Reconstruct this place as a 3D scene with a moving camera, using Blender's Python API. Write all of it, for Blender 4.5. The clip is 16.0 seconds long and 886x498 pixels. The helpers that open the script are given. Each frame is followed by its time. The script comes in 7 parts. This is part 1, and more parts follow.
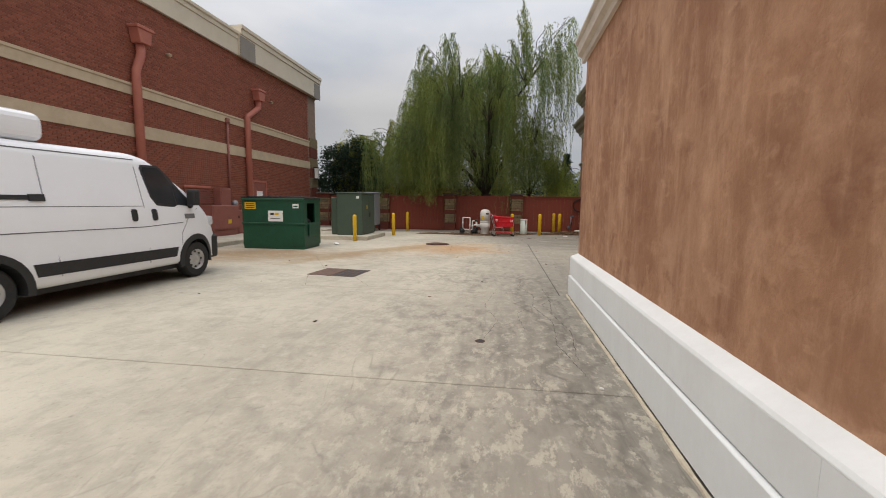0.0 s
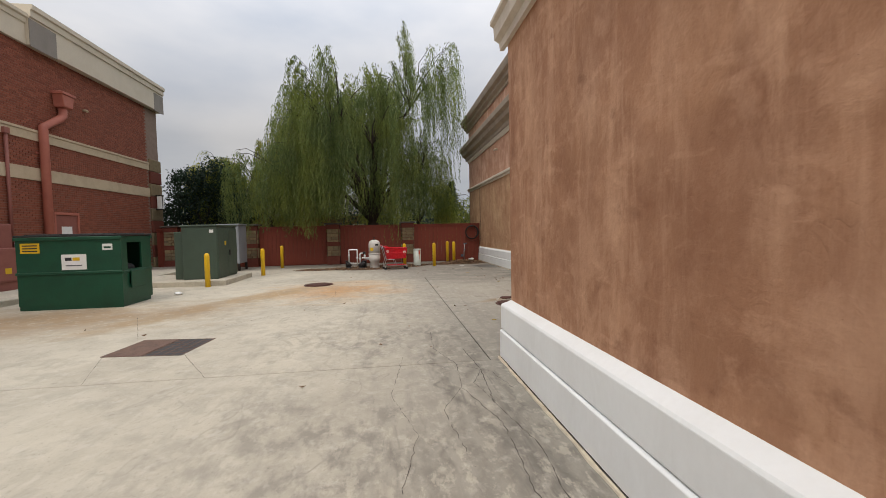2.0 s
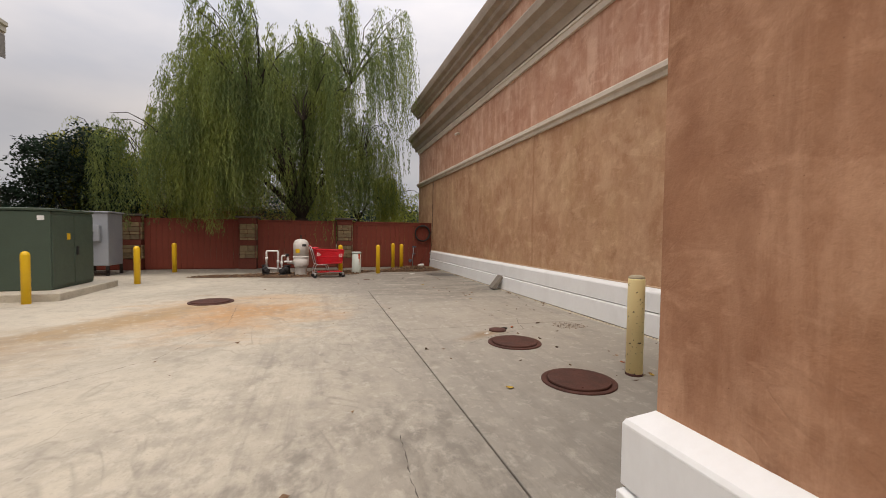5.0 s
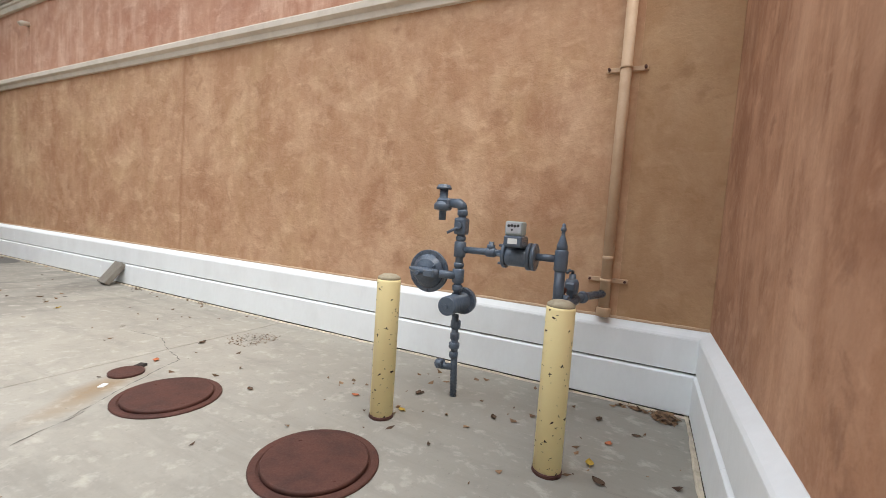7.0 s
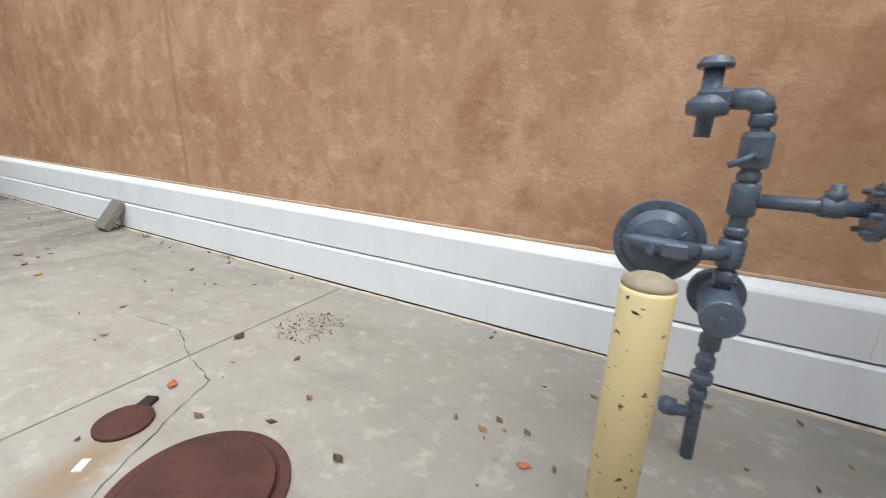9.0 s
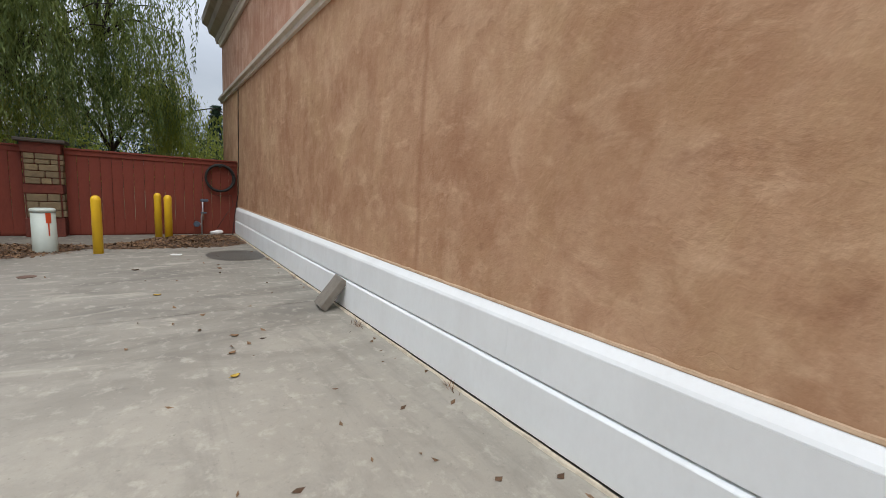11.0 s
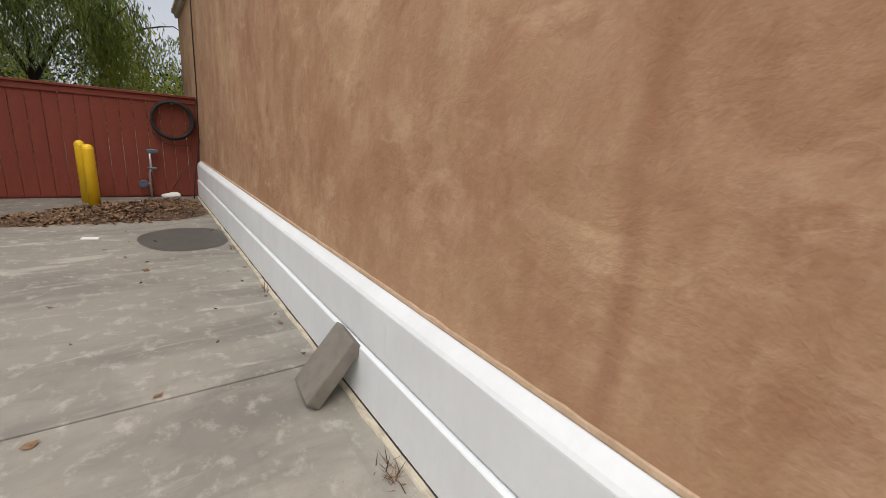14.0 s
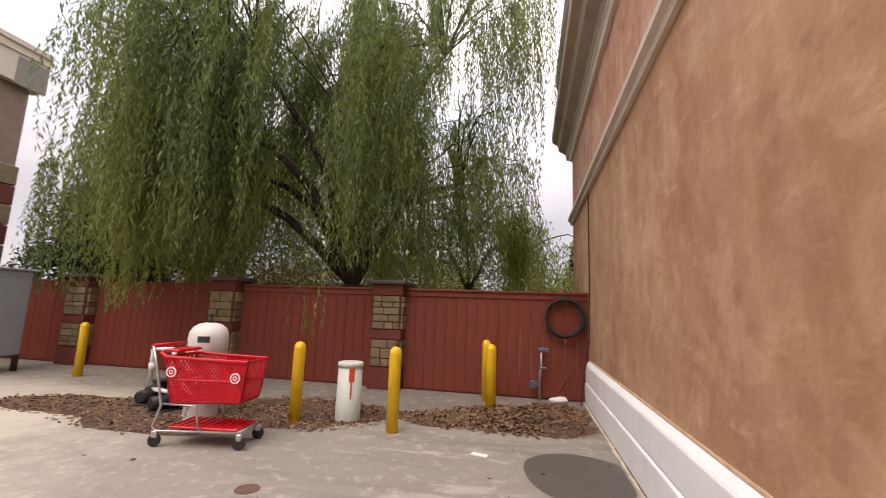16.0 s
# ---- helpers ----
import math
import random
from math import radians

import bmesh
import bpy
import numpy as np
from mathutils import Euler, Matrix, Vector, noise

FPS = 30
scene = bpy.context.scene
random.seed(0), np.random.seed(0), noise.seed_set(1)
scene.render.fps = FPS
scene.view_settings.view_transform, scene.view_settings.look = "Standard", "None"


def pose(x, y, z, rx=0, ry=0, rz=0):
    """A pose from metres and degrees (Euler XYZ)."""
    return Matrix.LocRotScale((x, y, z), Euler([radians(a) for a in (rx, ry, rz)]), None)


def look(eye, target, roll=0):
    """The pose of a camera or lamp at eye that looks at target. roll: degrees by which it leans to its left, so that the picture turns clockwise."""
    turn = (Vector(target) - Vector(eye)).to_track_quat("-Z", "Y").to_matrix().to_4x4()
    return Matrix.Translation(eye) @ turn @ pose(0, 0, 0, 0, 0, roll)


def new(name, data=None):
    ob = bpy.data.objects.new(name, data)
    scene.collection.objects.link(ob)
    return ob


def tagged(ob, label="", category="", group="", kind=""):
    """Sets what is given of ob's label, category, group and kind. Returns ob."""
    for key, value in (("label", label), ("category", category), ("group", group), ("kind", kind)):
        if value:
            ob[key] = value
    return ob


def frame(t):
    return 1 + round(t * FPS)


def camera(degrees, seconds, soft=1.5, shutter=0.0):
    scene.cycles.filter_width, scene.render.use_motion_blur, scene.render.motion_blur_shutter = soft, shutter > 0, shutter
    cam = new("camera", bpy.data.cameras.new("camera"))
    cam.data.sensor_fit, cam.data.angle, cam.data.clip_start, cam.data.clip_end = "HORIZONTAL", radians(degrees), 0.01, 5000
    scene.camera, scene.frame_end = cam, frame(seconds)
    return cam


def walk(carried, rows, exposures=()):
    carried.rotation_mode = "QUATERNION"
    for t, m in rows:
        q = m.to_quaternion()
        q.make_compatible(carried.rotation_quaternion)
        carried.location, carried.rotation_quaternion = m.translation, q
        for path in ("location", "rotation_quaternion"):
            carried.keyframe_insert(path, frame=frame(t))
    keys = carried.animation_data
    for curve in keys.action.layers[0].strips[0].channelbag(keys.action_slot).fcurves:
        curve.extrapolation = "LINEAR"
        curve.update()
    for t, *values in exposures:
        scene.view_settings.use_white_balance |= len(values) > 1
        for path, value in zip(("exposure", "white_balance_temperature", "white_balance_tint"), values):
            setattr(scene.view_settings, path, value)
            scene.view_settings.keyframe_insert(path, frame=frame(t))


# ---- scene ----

cam = camera(94.0, 16.0, soft=0.85, shutter=0.15)
PATH = [
    (0, (0.076, -0.052, 1.513), (-0.205, 1.916, 1.292), 0.6),
    (0.5, (-0.023, 0.453, 1.534), (-0.013, 2.442, 1.32), 0.8),
    (1, (-0.119, 0.966, 1.57), (0.071, 2.95, 1.406), -0.3),
    (1.5, (-0.105, 1.529, 1.589), (0.089, 3.516, 1.469), -1.0),
    (2, (-0.137, 2.075, 1.578), (0.123, 4.056, 1.488), -1.2),
    (2.5, (-0.114, 2.597, 1.544), (0.137, 4.579, 1.453), -1.1),
    (3, (-0.139, 3.116, 1.499), (0.149, 5.093, 1.406), -0.9),
    (5.3, (-0.049, 5.769, 1.48), (0.648, 7.643, 1.415), 1.4),
    (5.5, (-0.012, 5.965, 1.486), (0.831, 7.774, 1.422), 1.6),
    (6, (0.16, 6.444, 1.492), (1.412, 8.001, 1.41), 1.5),
    (6.5, (0.42, 6.885, 1.51), (1.976, 8.138, 1.405), 2.2),
    (7, (0.613, 7.381, 1.465), (2.398, 8.275, 1.334), 4.0),
    (7.5, (0.897, 7.809, 1.463), (2.752, 8.526, 1.255), 4.2),
    (8, (1.17, 8.223, 1.481), (3.048, 8.811, 1.123), 4.3),
    (8.5, (1.397, 8.648, 1.467), (3.231, 9.21, 0.899), 3.8),
    (9, (1.721, 9.044, 1.48), (3.411, 9.953, 0.918), 2.1),
    (9.3, (1.876, 9.343, 1.486), (3.508, 10.387, 1.016), 2.7),
    (9.5, (1.98, 9.543, 1.49), (3.538, 10.729, 1.082), 3.1),
    (10, (2.21, 9.999, 1.458), (3.592, 11.408, 1.132), 2.4),
    (10.2, (2.304, 10.192, 1.441), (3.546, 11.734, 1.162), 2.2),
    (12.3, (3.123, 12.032, 1.487), (4.229, 13.673, 1.194), 3.3),
    (12.5, (3.189, 12.198, 1.489), (4.289, 13.823, 1.104), 3.1),
    (13, (3.403, 12.659, 1.441), (4.442, 14.282, 0.906), 1.4),
    (13.5, (3.504, 13.107, 1.449), (4.641, 14.666, 0.922), 3.7),
    (14, (3.594, 13.504, 1.497), (4.747, 15.056, 0.987), 4.5),
    (14.5, (3.722, 14.002, 1.494), (4.516, 15.821, 1.248), 2.6),
    (15, (3.671, 14.465, 1.504), (4.172, 16.4, 1.575), 3.7),
    (15.5, (3.618, 14.885, 1.48), (3.665, 16.875, 1.669), 3.4),
    (16, (3.519, 15.285, 1.497), (3.112, 17.221, 1.796), 2.1),
]
EXPOSURE = [(0, 0.24, 7450, 13), (3, 0.24, 7550, 14), (5.5, 0.40, 8000, 18), (6.5, 0.92, 7150, 12), (7.0, 1.02, 6850, 10), (7.5, 1.18, 6700, 10), (8.5, 1.15, 6600, 10), (9, 0.95, 6600, 10), (10, 0.54, 6550, 9), (12.5, 0.62, 7100, 12), (14, 0.66, 7150, 13), (15, 0.97, 7150, 13), (16, 0.92, 7850, 24)]
walk(cam, [(t, look(eye, target, roll)) for t, eye, target, roll in PATH], EXPOSURE)

# ---- light: an overcast sky, brighter towards the zenith, and a weak wide sun ----
SUN_ELEV, SUN_ROT = radians(55), radians(200)
world = bpy.data.worlds.new("overcast_sky")
scene.world = world
world.use_nodes = True
wn, wl = world.node_tree.nodes, world.node_tree.links
wn.clear()
w_out = wn.new("ShaderNodeOutputWorld")
w_bg = wn.new("ShaderNodeBackground")
w_sky = wn.new("ShaderNodeTexSky")
w_sky.sky_type, w_sky.sun_disc = "NISHITA", False
w_sky.sun_elevation, w_sky.sun_rotation = SUN_ELEV, SUN_ROT
w_tc = wn.new("ShaderNodeTexCoord")
w_sep = wn.new("ShaderNodeSeparateXYZ")
w_map = wn.new("ShaderNodeMapping")
w_map.inputs["Scale"].default_value = (1.0, 1.0, 2.6)
w_noise = wn.new("ShaderNodeTexNoise")
w_noise.inputs["Scale"].default_value, w_noise.inputs["Detail"].default_value = 1.9, 5.0
w_ramp = wn.new("ShaderNodeValToRGB")
w_ramp.color_ramp.elements[0].position, w_ramp.color_ramp.elements[1].position = 0.33, 0.7
w_ramp.color_ramp.elements[0].color = (4.05, 4.82, 6.05, 1)
w_ramp.color_ramp.elements[1].color = (6.6, 7.1, 7.85, 1)
w_high = wn.new("ShaderNodeMapRange")
w_high.inputs["From Min"].default_value, w_high.inputs["From Max"].default_value = 0.2, 1.0
w_high.inputs["To Min"].default_value, w_high.inputs["To Max"].default_value = 0.66, 2.7
w_mul = wn.new("ShaderNodeVectorMath")
w_mul.operation = "SCALE"
w_mix = wn.new("ShaderNodeMix")
w_mix.data_type = "RGBA"
w_mix.inputs[0].default_value = 0.93
wl.new(w_tc.outputs["Generated"], w_map.inputs[0])
wl.new(w_map.outputs[0], w_noise.inputs["Vector"])
wl.new(w_noise.outputs["Fac"], w_ramp.inputs[0])
wl.new(w_tc.outputs["Generated"], w_sep.inputs[0])
wl.new(w_sep.outputs["Z"], w_high.inputs[0])
wl.new(w_ramp.outputs[0], w_mul.inputs[0])
wl.new(w_high.outputs[0], w_mul.inputs["Scale"])
wl.new(w_sky.outputs[0], w_mix.inputs[6])
wl.new(w_mul.outputs[0], w_mix.inputs[7])
wl.new(w_mix.outputs[2], w_bg.inputs["Color"])
w_bg.inputs["Strength"].default_value = 0.1
wl.new(w_bg.outputs[0], w_out.inputs[0])
sun = new("sun", bpy.data.lights.new("sun", "SUN"))
sun.data.energy, sun.data.angle, sun.data.color = 0.9, radians(40), (1.0, 0.96, 0.9)
sun.matrix_basis = look((-6, -8, 30), (0, 8, 0))


# ---- materials ----
class Mat:
    """A node material under construction: one Principled shader fed by small node chains."""

    def __init__(self, name, rough=0.8, metal=0.0, spec=0.4):
        self.m = bpy.data.materials.new(name)
        self.m.use_nodes = True
        self.n, self.l = self.m.node_tree.nodes, self.m.node_tree.links
        self.b = self.n["Principled BSDF"]
        self.b.inputs["Roughness"].default_value = rough
        self.b.inputs["Metallic"].default_value = metal
        self.b.inputs["Specular IOR Level"].default_value = spec
        self.tc = self.n.new("ShaderNodeTexCoord")

    def noise(self, scale, detail=4.0, stretch=(1, 1, 1), rough=0.55, distort=0.0, shift=(0, 0, 0)):
        mp, no = self.n.new("ShaderNodeMapping"), self.n.new("ShaderNodeTexNoise")
        mp.inputs["Scale"].default_value, mp.inputs["Location"].default_value = stretch, shift
        no.inputs["Scale"].default_value, no.inputs["Detail"].default_value = scale, detail
        no.inputs["Roughness"].default_value, no.inputs["Distortion"].default_value = rough, distort
        self.l.new(self.tc.outputs["Object"], mp.inputs[0])
        self.l.new(mp.outputs[0], no.inputs["Vector"])
        return no.outputs["Fac"]

    def voronoi(self, scale, feature="DISTANCE_TO_EDGE", stretch=(1, 1, 1)):
        mp, vo = self.n.new("ShaderNodeMapping"), self.n.new("ShaderNodeTexVoronoi")
        mp.inputs["Scale"].default_value = stretch
        vo.feature = feature
        vo.inputs["Scale"].default_value = scale
        self.l.new(self.tc.outputs["Object"], mp.inputs[0])
        self.l.new(mp.outputs[0], vo.inputs["Vector"])
        return vo.outputs["Distance"]

    def range(self, fac, lo, hi, a=0.0, b=1.0):
        mr = self.n.new("ShaderNodeMapRange")
        for k, v in zip(("From Min", "From Max", "To Min", "To Max"), (lo, hi, a, b)):
            mr.inputs[k].default_value = v
        self.l.new(fac, mr.inputs[0])
        return mr.outputs[0]

    def math(self, op, a, b):
        ma = self.n.new("ShaderNodeMath")
        ma.operation = op
        for k, v in enumerate((a, b)):
            if isinstance(v, (int, float)):
                ma.inputs[k].default_value = v
            else:
                self.l.new(v, ma.inputs[k])
        return ma.outputs[0]

    def mix(self, fac, a, b, blend="MIX"):
        mx = self.n.new("ShaderNodeMix")
        mx.data_type, mx.blend_type = "RGBA", blend
        for k, v in ((0, fac), (6, a), (7, b)):
            if isinstance(v, (int, float)):
                mx.inputs[k].default_value = v
            elif isinstance(v, tuple):
                mx.inputs[k].default_value = (*v, 1)
            else:
                self.l.new(v, mx.inputs[k])
        return mx.outputs[2]

    def random(self):
        return self.n.new("ShaderNodeObjectInfo").outputs["Random"]

    def island(self):
        return self.n.new("ShaderNodeNewGeometry").outputs["Random Per Island"]

    def where(self):
        """World position, split into x, y and z."""
        sp = self.n.new("ShaderNodeSeparateXYZ")
        self.l.new(self.n.new("ShaderNodeNewGeometry").outputs["Position"], sp.inputs[0])
        return sp.outputs

    def color(self, c):
        if isinstance(c, tuple):
            self.b.inputs["Base Color"].default_value = (*c, 1)
        else:
            self.l.new(c, self.b.inputs["Base Color"])
        return self

    def rough(self, r):
        self.l.new(r, self.b.inputs["Roughness"])
        return self

    def bump(self, h, strength=0.3, distance=0.01):
        bu = self.n.new("ShaderNodeBump")
        bu.inputs["Strength"].default_value, bu.inputs["Distance"].default_value = strength, distance
        self.l.new(h, bu.inputs["Height"])
        self.l.new(bu.outputs[0], self.b.inputs["Normal"])
        return self


def stucco(name, low, high, deep, pale, run=0.40, warm=(0.55, 0.36, 0.20), seam=None):
    """Hand-trowelled coloured stucco: cloudy blotches, a few rain streaks, trowel scuffs and grain."""
    k = Mat(name, 0.88, spec=0.25)
    big = k.range(k.noise(0.45, 4, (1, 1, 0.8), 0.55), 0.36, 0.64)
    mid = k.range(k.noise(1.5, 6, (1, 1, 0.72), 0.62, 0.15), 0.43, 0.66)
    cloud = k.range(k.noise(2.4, 6, (1, 1, 0.6), 0.66, 0.2, (9, 2, 4)), 0.48, 0.68)
    small = k.range(k.noise(6.5, 6, (1, 1, 0.75), 0.68, 0.1, (2, 8, 6)), 0.45, 0.72)
    streak = k.range(k.noise(3.4, 6, (1, 1, 0.16), 0.68, 0.2), 0.5, 0.64)
    drip = k.range(k.noise(1.5, 4, (1, 1, 0.04), 0.55, 0.0, (3, 5, 1)), 0.56, 0.70)
    fine = k.noise(45, 5, (1, 1, 1), 0.7)
    c = k.mix(big, low, high)
    c = k.mix(k.math("MULTIPLY", mid, 0.7), c, deep)
    tan = k.range(k.noise(1.1, 5, (1, 1, 1), 0.6, 0.3, (3, 7, 2)), 0.46, 0.62)
    c = k.mix(k.math("MULTIPLY", tan, 0.5), c, warm)
    c = k.mix(k.math("MULTIPLY", cloud, 0.46), c, pale)
    c = k.mix(k.math("MULTIPLY", small, 0.36), c, deep)
    dab = k.range(k.noise(7.5, 6, (1, 1, 0.8), 0.72, 0.4, (6, 1, 9)), 0.52, 0.70)
    c = k.mix(k.math("MULTIPLY", dab, 0.34), c, pale)
    c = k.mix(k.math("MULTIPLY", streak, run), c, pale)
    # overlapping trowel passes: soft-edged patches, each a shade off its neighbours
    lap = k.range(k.noise(1.35, 3, (1, 1, 0.8), 0.5, 0.3, (4, 9, 5)), 0.47, 0.55)
    lap2 = k.range(k.noise(2.6, 4, (1, 0.9, 0.8), 0.55, 0.3, (7, 3, 8)), 0.52, 0.60)
    c = k.mix(k.math("MULTIPLY", lap, 0.26), c, deep)
    c = k.mix(k.math("MULTIPLY", lap2, 0.26), c, pale)
    swipe = k.range(k.noise(5.2, 4, (1, 0.5, 1.2), 0.6, 0.35, (2, 5, 1)), 0.585, 0.68)
    c = k.mix(k.math("MULTIPLY", swipe, 0.30), c, tuple(min(v * 1.06, 1) for v in pale))
    bruise = k.range(k.noise(3.1, 5, (1, 0.8, 1), 0.62, 0.3, (11, 4, 2)), 0.60, 0.70)
    c = k.mix(k.math("MULTIPLY", bruise, 0.5), c, tuple(v * 0.86 for v in deep))
    if seam:
        y = k.where()[1]
        off = k.math("ABSOLUTE", k.math("SUBTRACT", k.math("ADD", y, k.math("MULTIPLY", k.noise(1.6, 4), 0.16)), seam + 0.08), 0.0)
        c = k.mix(k.math("MULTIPLY", k.range(off, 0.010, 0.055, 1.0, 0.0), 0.55), c, deep)
    c = k.mix(k.math("MULTIPLY", drip, 0.35), c, deep)
    scuff = k.range(k.noise(4.0, 3, (1.0, 1.0, 1.0), 0.55, 1.6, (1, 7, 3)), 0.66, 0.74)
    c = k.mix(k.math("MULTIPLY", scuff, 0.12), c, tuple(min(v * 1.15, 1) for v in pale))
    edge = k.noise(1.7, 3, (1, 1, 0.8), 0.6, 0.9, (4, 4, 2))
    ridge = k.range(k.math("ABSOLUTE", k.math("SUBTRACT", edge, 0.5), 0.0), 0.0, 0.012, 1.0, 0.0)
    ridge = k.math("MULTIPLY", ridge, k.range(k.noise(2.6, 3, shift=(8, 1, 1)), 0.5, 0.62))
    c = k.mix(k.math("MULTIPLY", ridge, 0.12), c, deep)
    speck = k.range(k.noise(70, 2, (1, 1, 1), 0.5, 0.0, (5, 5, 5)), 0.74, 0.78)
    c = k.mix(k.math("MULTIPLY", speck, 0.5), c, tuple(v * 0.5 for v in deep))
    c = k.mix(k.math("MULTIPLY", k.range(fine, 0.4, 0.7), 0.14), c, deep)
    h = k.math("ADD", k.noise(2.2, 6, (1, 1, 0.9), 0.62, 0.3), k.math("MULTIPLY", fine, 0.09))
    h = k.math("SUBTRACT", h, k.math("MULTIPLY", ridge, 0.035))
    h = k.math("ADD", h, k.math("MULTIPLY", k.noise(9, 5, rough=0.65, distort=0.8), 0.22))
    h = k.math("ADD", h, k.math("MULTIPLY", k.math("SUBTRACT", lap2, lap), 0.10))
    return k.color(c).bump(h, 0.5, 0.05).m


def concrete():
    k = Mat("broom_finished_concrete", 0.86, spec=0.3)
    x, y, z = k.where()
    both = lambda a, b: k.math("MULTIPLY", a, b)
    big = k.range(k.noise(0.22, 6, rough=0.6, distort=0.5), 0.35, 0.66)
    c = k.mix(big, (0.42, 0.38, 0.305), (0.60, 0.545, 0.435))
    mid = k.range(k.noise(1.3, 6, rough=0.65, distort=0.4), 0.42, 0.72)
    c = k.mix(both(mid, 0.4), c, (0.63, 0.585, 0.485))
    # greyer in a strip along the stucco building, and across the bay beyond the corner
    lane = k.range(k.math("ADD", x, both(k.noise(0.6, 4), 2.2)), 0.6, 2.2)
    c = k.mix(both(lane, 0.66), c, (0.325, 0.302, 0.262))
    blotch = k.range(k.noise(0.75, 6, (1, 0.8, 1), 0.66, 0.3, (7, 3, 0)), 0.5, 0.70)
    c = k.mix(both(blotch, 0.34), c, (0.31, 0.275, 0.22))
    # tyre-worn dark patches with pale flecks, strongest beside the low block
    drive = both(both(k.range(x, -2.6, -0.2), k.range(x, 2.4, 1.2)), k.range(y, 12.5, 7.0, 0.30, 1.0))
    area = k.range(k.noise(0.9, 4, (1, 0.6, 1), 0.6, 0.2, (5, 9, 0)), 0.40, 0.56)
    # smooth grey that deepens towards the wall of the low block
    wash_in = both(k.range(k.math("ADD", x, both(k.noise(0.8, 4, (1, 0.5, 1)), 1.6)), -0.6, 1.7), k.range(y, 11.5, 6.5, 0.1, 1.0))
    c = k.mix(both(wash_in, 0.62), c, (0.215, 0.20, 0.172))
    worn = k.range(k.noise(5.5, 7, (1.0, 0.6, 1), 0.68), 0.45, 0.60)
    c = k.mix(both(both(drive, area), both(worn, 0.72)), c, (0.155, 0.142, 0.122))
    trickle = k.range(k.noise(5.0, 6, (1.0, 0.10, 1), 0.72, 0.5, (2, 2, 0)), 0.53, 0.62)
    strip = both(k.range(x, 0.15, 0.6), k.range(y, 8.5, 6.5))
    c = k.mix(both(both(strip, trickle), 0.62), c, (0.11, 0.102, 0.09))
    scrape = k.range(k.noise(8.0, 7, (1.0, 0.5, 1), 0.70, 0.0, (4, 1, 0)), 0.53, 0.575)
    c = k.mix(both(both(both(drive, scrape), k.range(y, 6.0, 4.0, 0.35, 1.0)), 0.56), c, (0.62, 0.56, 0.45))
    # dark drag marks that wander along the wall
    for x0, wide, lo_y, hi_y, shift in ((0.50, 0.030, 2.4, 9.0, (3, 0, 0)), (0.74, 0.045, 0.5, 7.4, (9, 4, 0)), (0.93, 0.028, 1.5, 6.2, (5, 7, 0)), (0.28, 0.018, 4.2, 7.6, (1, 2, 5))):
        drift = both(k.math("SUBTRACT", k.noise(0.75, 3, (0.15, 1, 1), 0.6, 0.0, shift), 0.5), 1.5)
        off = k.math("ABSOLUTE", k.math("SUBTRACT", k.math("ADD", x, drift), x0), 0.0)
        mark = both(k.range(off, wide * 0.3, wide * 2.2, 1.0, 0.0), both(k.range(y, lo_y, lo_y + 0.8), k.range(y, hi_y, hi_y - 0.8)))
        c = k.mix(both(mark, k.range(k.noise(4.5, 5, (1, 0.4, 1), 0.65, 0.0, shift), 0.40, 0.58, 0.15, 0.72)), c, (0.125, 0.115, 0.10))
    tyre = k.range(k.noise(3.2, 5, (1.0, 0.07, 1), 0.7, 0.25, (8, 2, 0)), 0.54, 0.66)
    c = k.mix(both(both(k.range(x, -4.0, -0.5), tyre), 0.34), c, (0.20, 0.185, 0.16))
    pits = k.range(k.noise(22, 5, rough=0.75, shift=(1, 6, 2)), 0.56, 0.68)
    c = k.mix(both(pits, 0.38), c, (0.21, 0.19, 0.16))
    # rust-coloured wash round the manhole, and down to the storm grate and dumpster
    def wash(cx, cy, ax, ay, turn, grain, lo, hi):
        ca, sa = math.cos(turn), math.sin(turn)
        px, py = k.math("SUBTRACT", x, cx), k.math("SUBTRACT", y, cy)
        u = both(k.math("ADD", both(px, ca), both(py, sa)), ax)
        v = both(k.math("SUBTRACT", both(py, ca), both(px, sa)), ay)
        d = k.math("SQRT", k.math("ADD", both(u, u), both(v, v)), 0.0)
        return k.range(k.math("ADD", d, both(k.noise(grain, 6, (0.8, 1.4, 1), 0.66, 0.5), 1.5)), lo, hi)
    c = k.mix(both(wash(-1.6, 13.7, 0.36, 0.36, 0.0, 0.9, 1.62, 0.8), 0.85), c, (0.52, 0.27, 0.095))
    c = k.mix(both(wash(-3.25, 13.1, 0.36, 1.45, 1.0, 1.0, 1.68, 1.15), 0.8), c, (0.38, 0.255, 0.125))
    c = k.mix(both(wash(-4.5, 10.9, 0.50, 1.7, 1.14, 1.0, 1.68, 1.15), 0.75), c, (0.37, 0.26, 0.14))
    c = k.mix(both(wash(-6.8, 10.9, 0.22, 0.50, 0.1, 0.8, 1.80, 0.90), 0.92), c, (0.30, 0.19, 0.095))
    c = k.mix(both(wash(1.6, 19.6, 0.24, 0.50, 0.05, 1.3, 1.75, 1.05), 0.8), c, (0.165, 0.15, 0.128))
    c = k.mix(both(wash(2.4, 18.2, 0.28, 0.24, 0.0, 1.6, 1.75, 1.1), 0.72), c, (0.19, 0.175, 0.15))
    c = k.mix(both(wash(3.6, 8.9, 0.62, 0.40, 0.0, 0.9, 1.70, 0.9), 0.22), c, (0.22, 0.205, 0.178))
    c = k.mix(both(wash(2.2, 11.05, 1.5, 4.8, 0.45, 1.2, 1.62, 0.95), 0.85), c, (0.27, 0.17, 0.08))
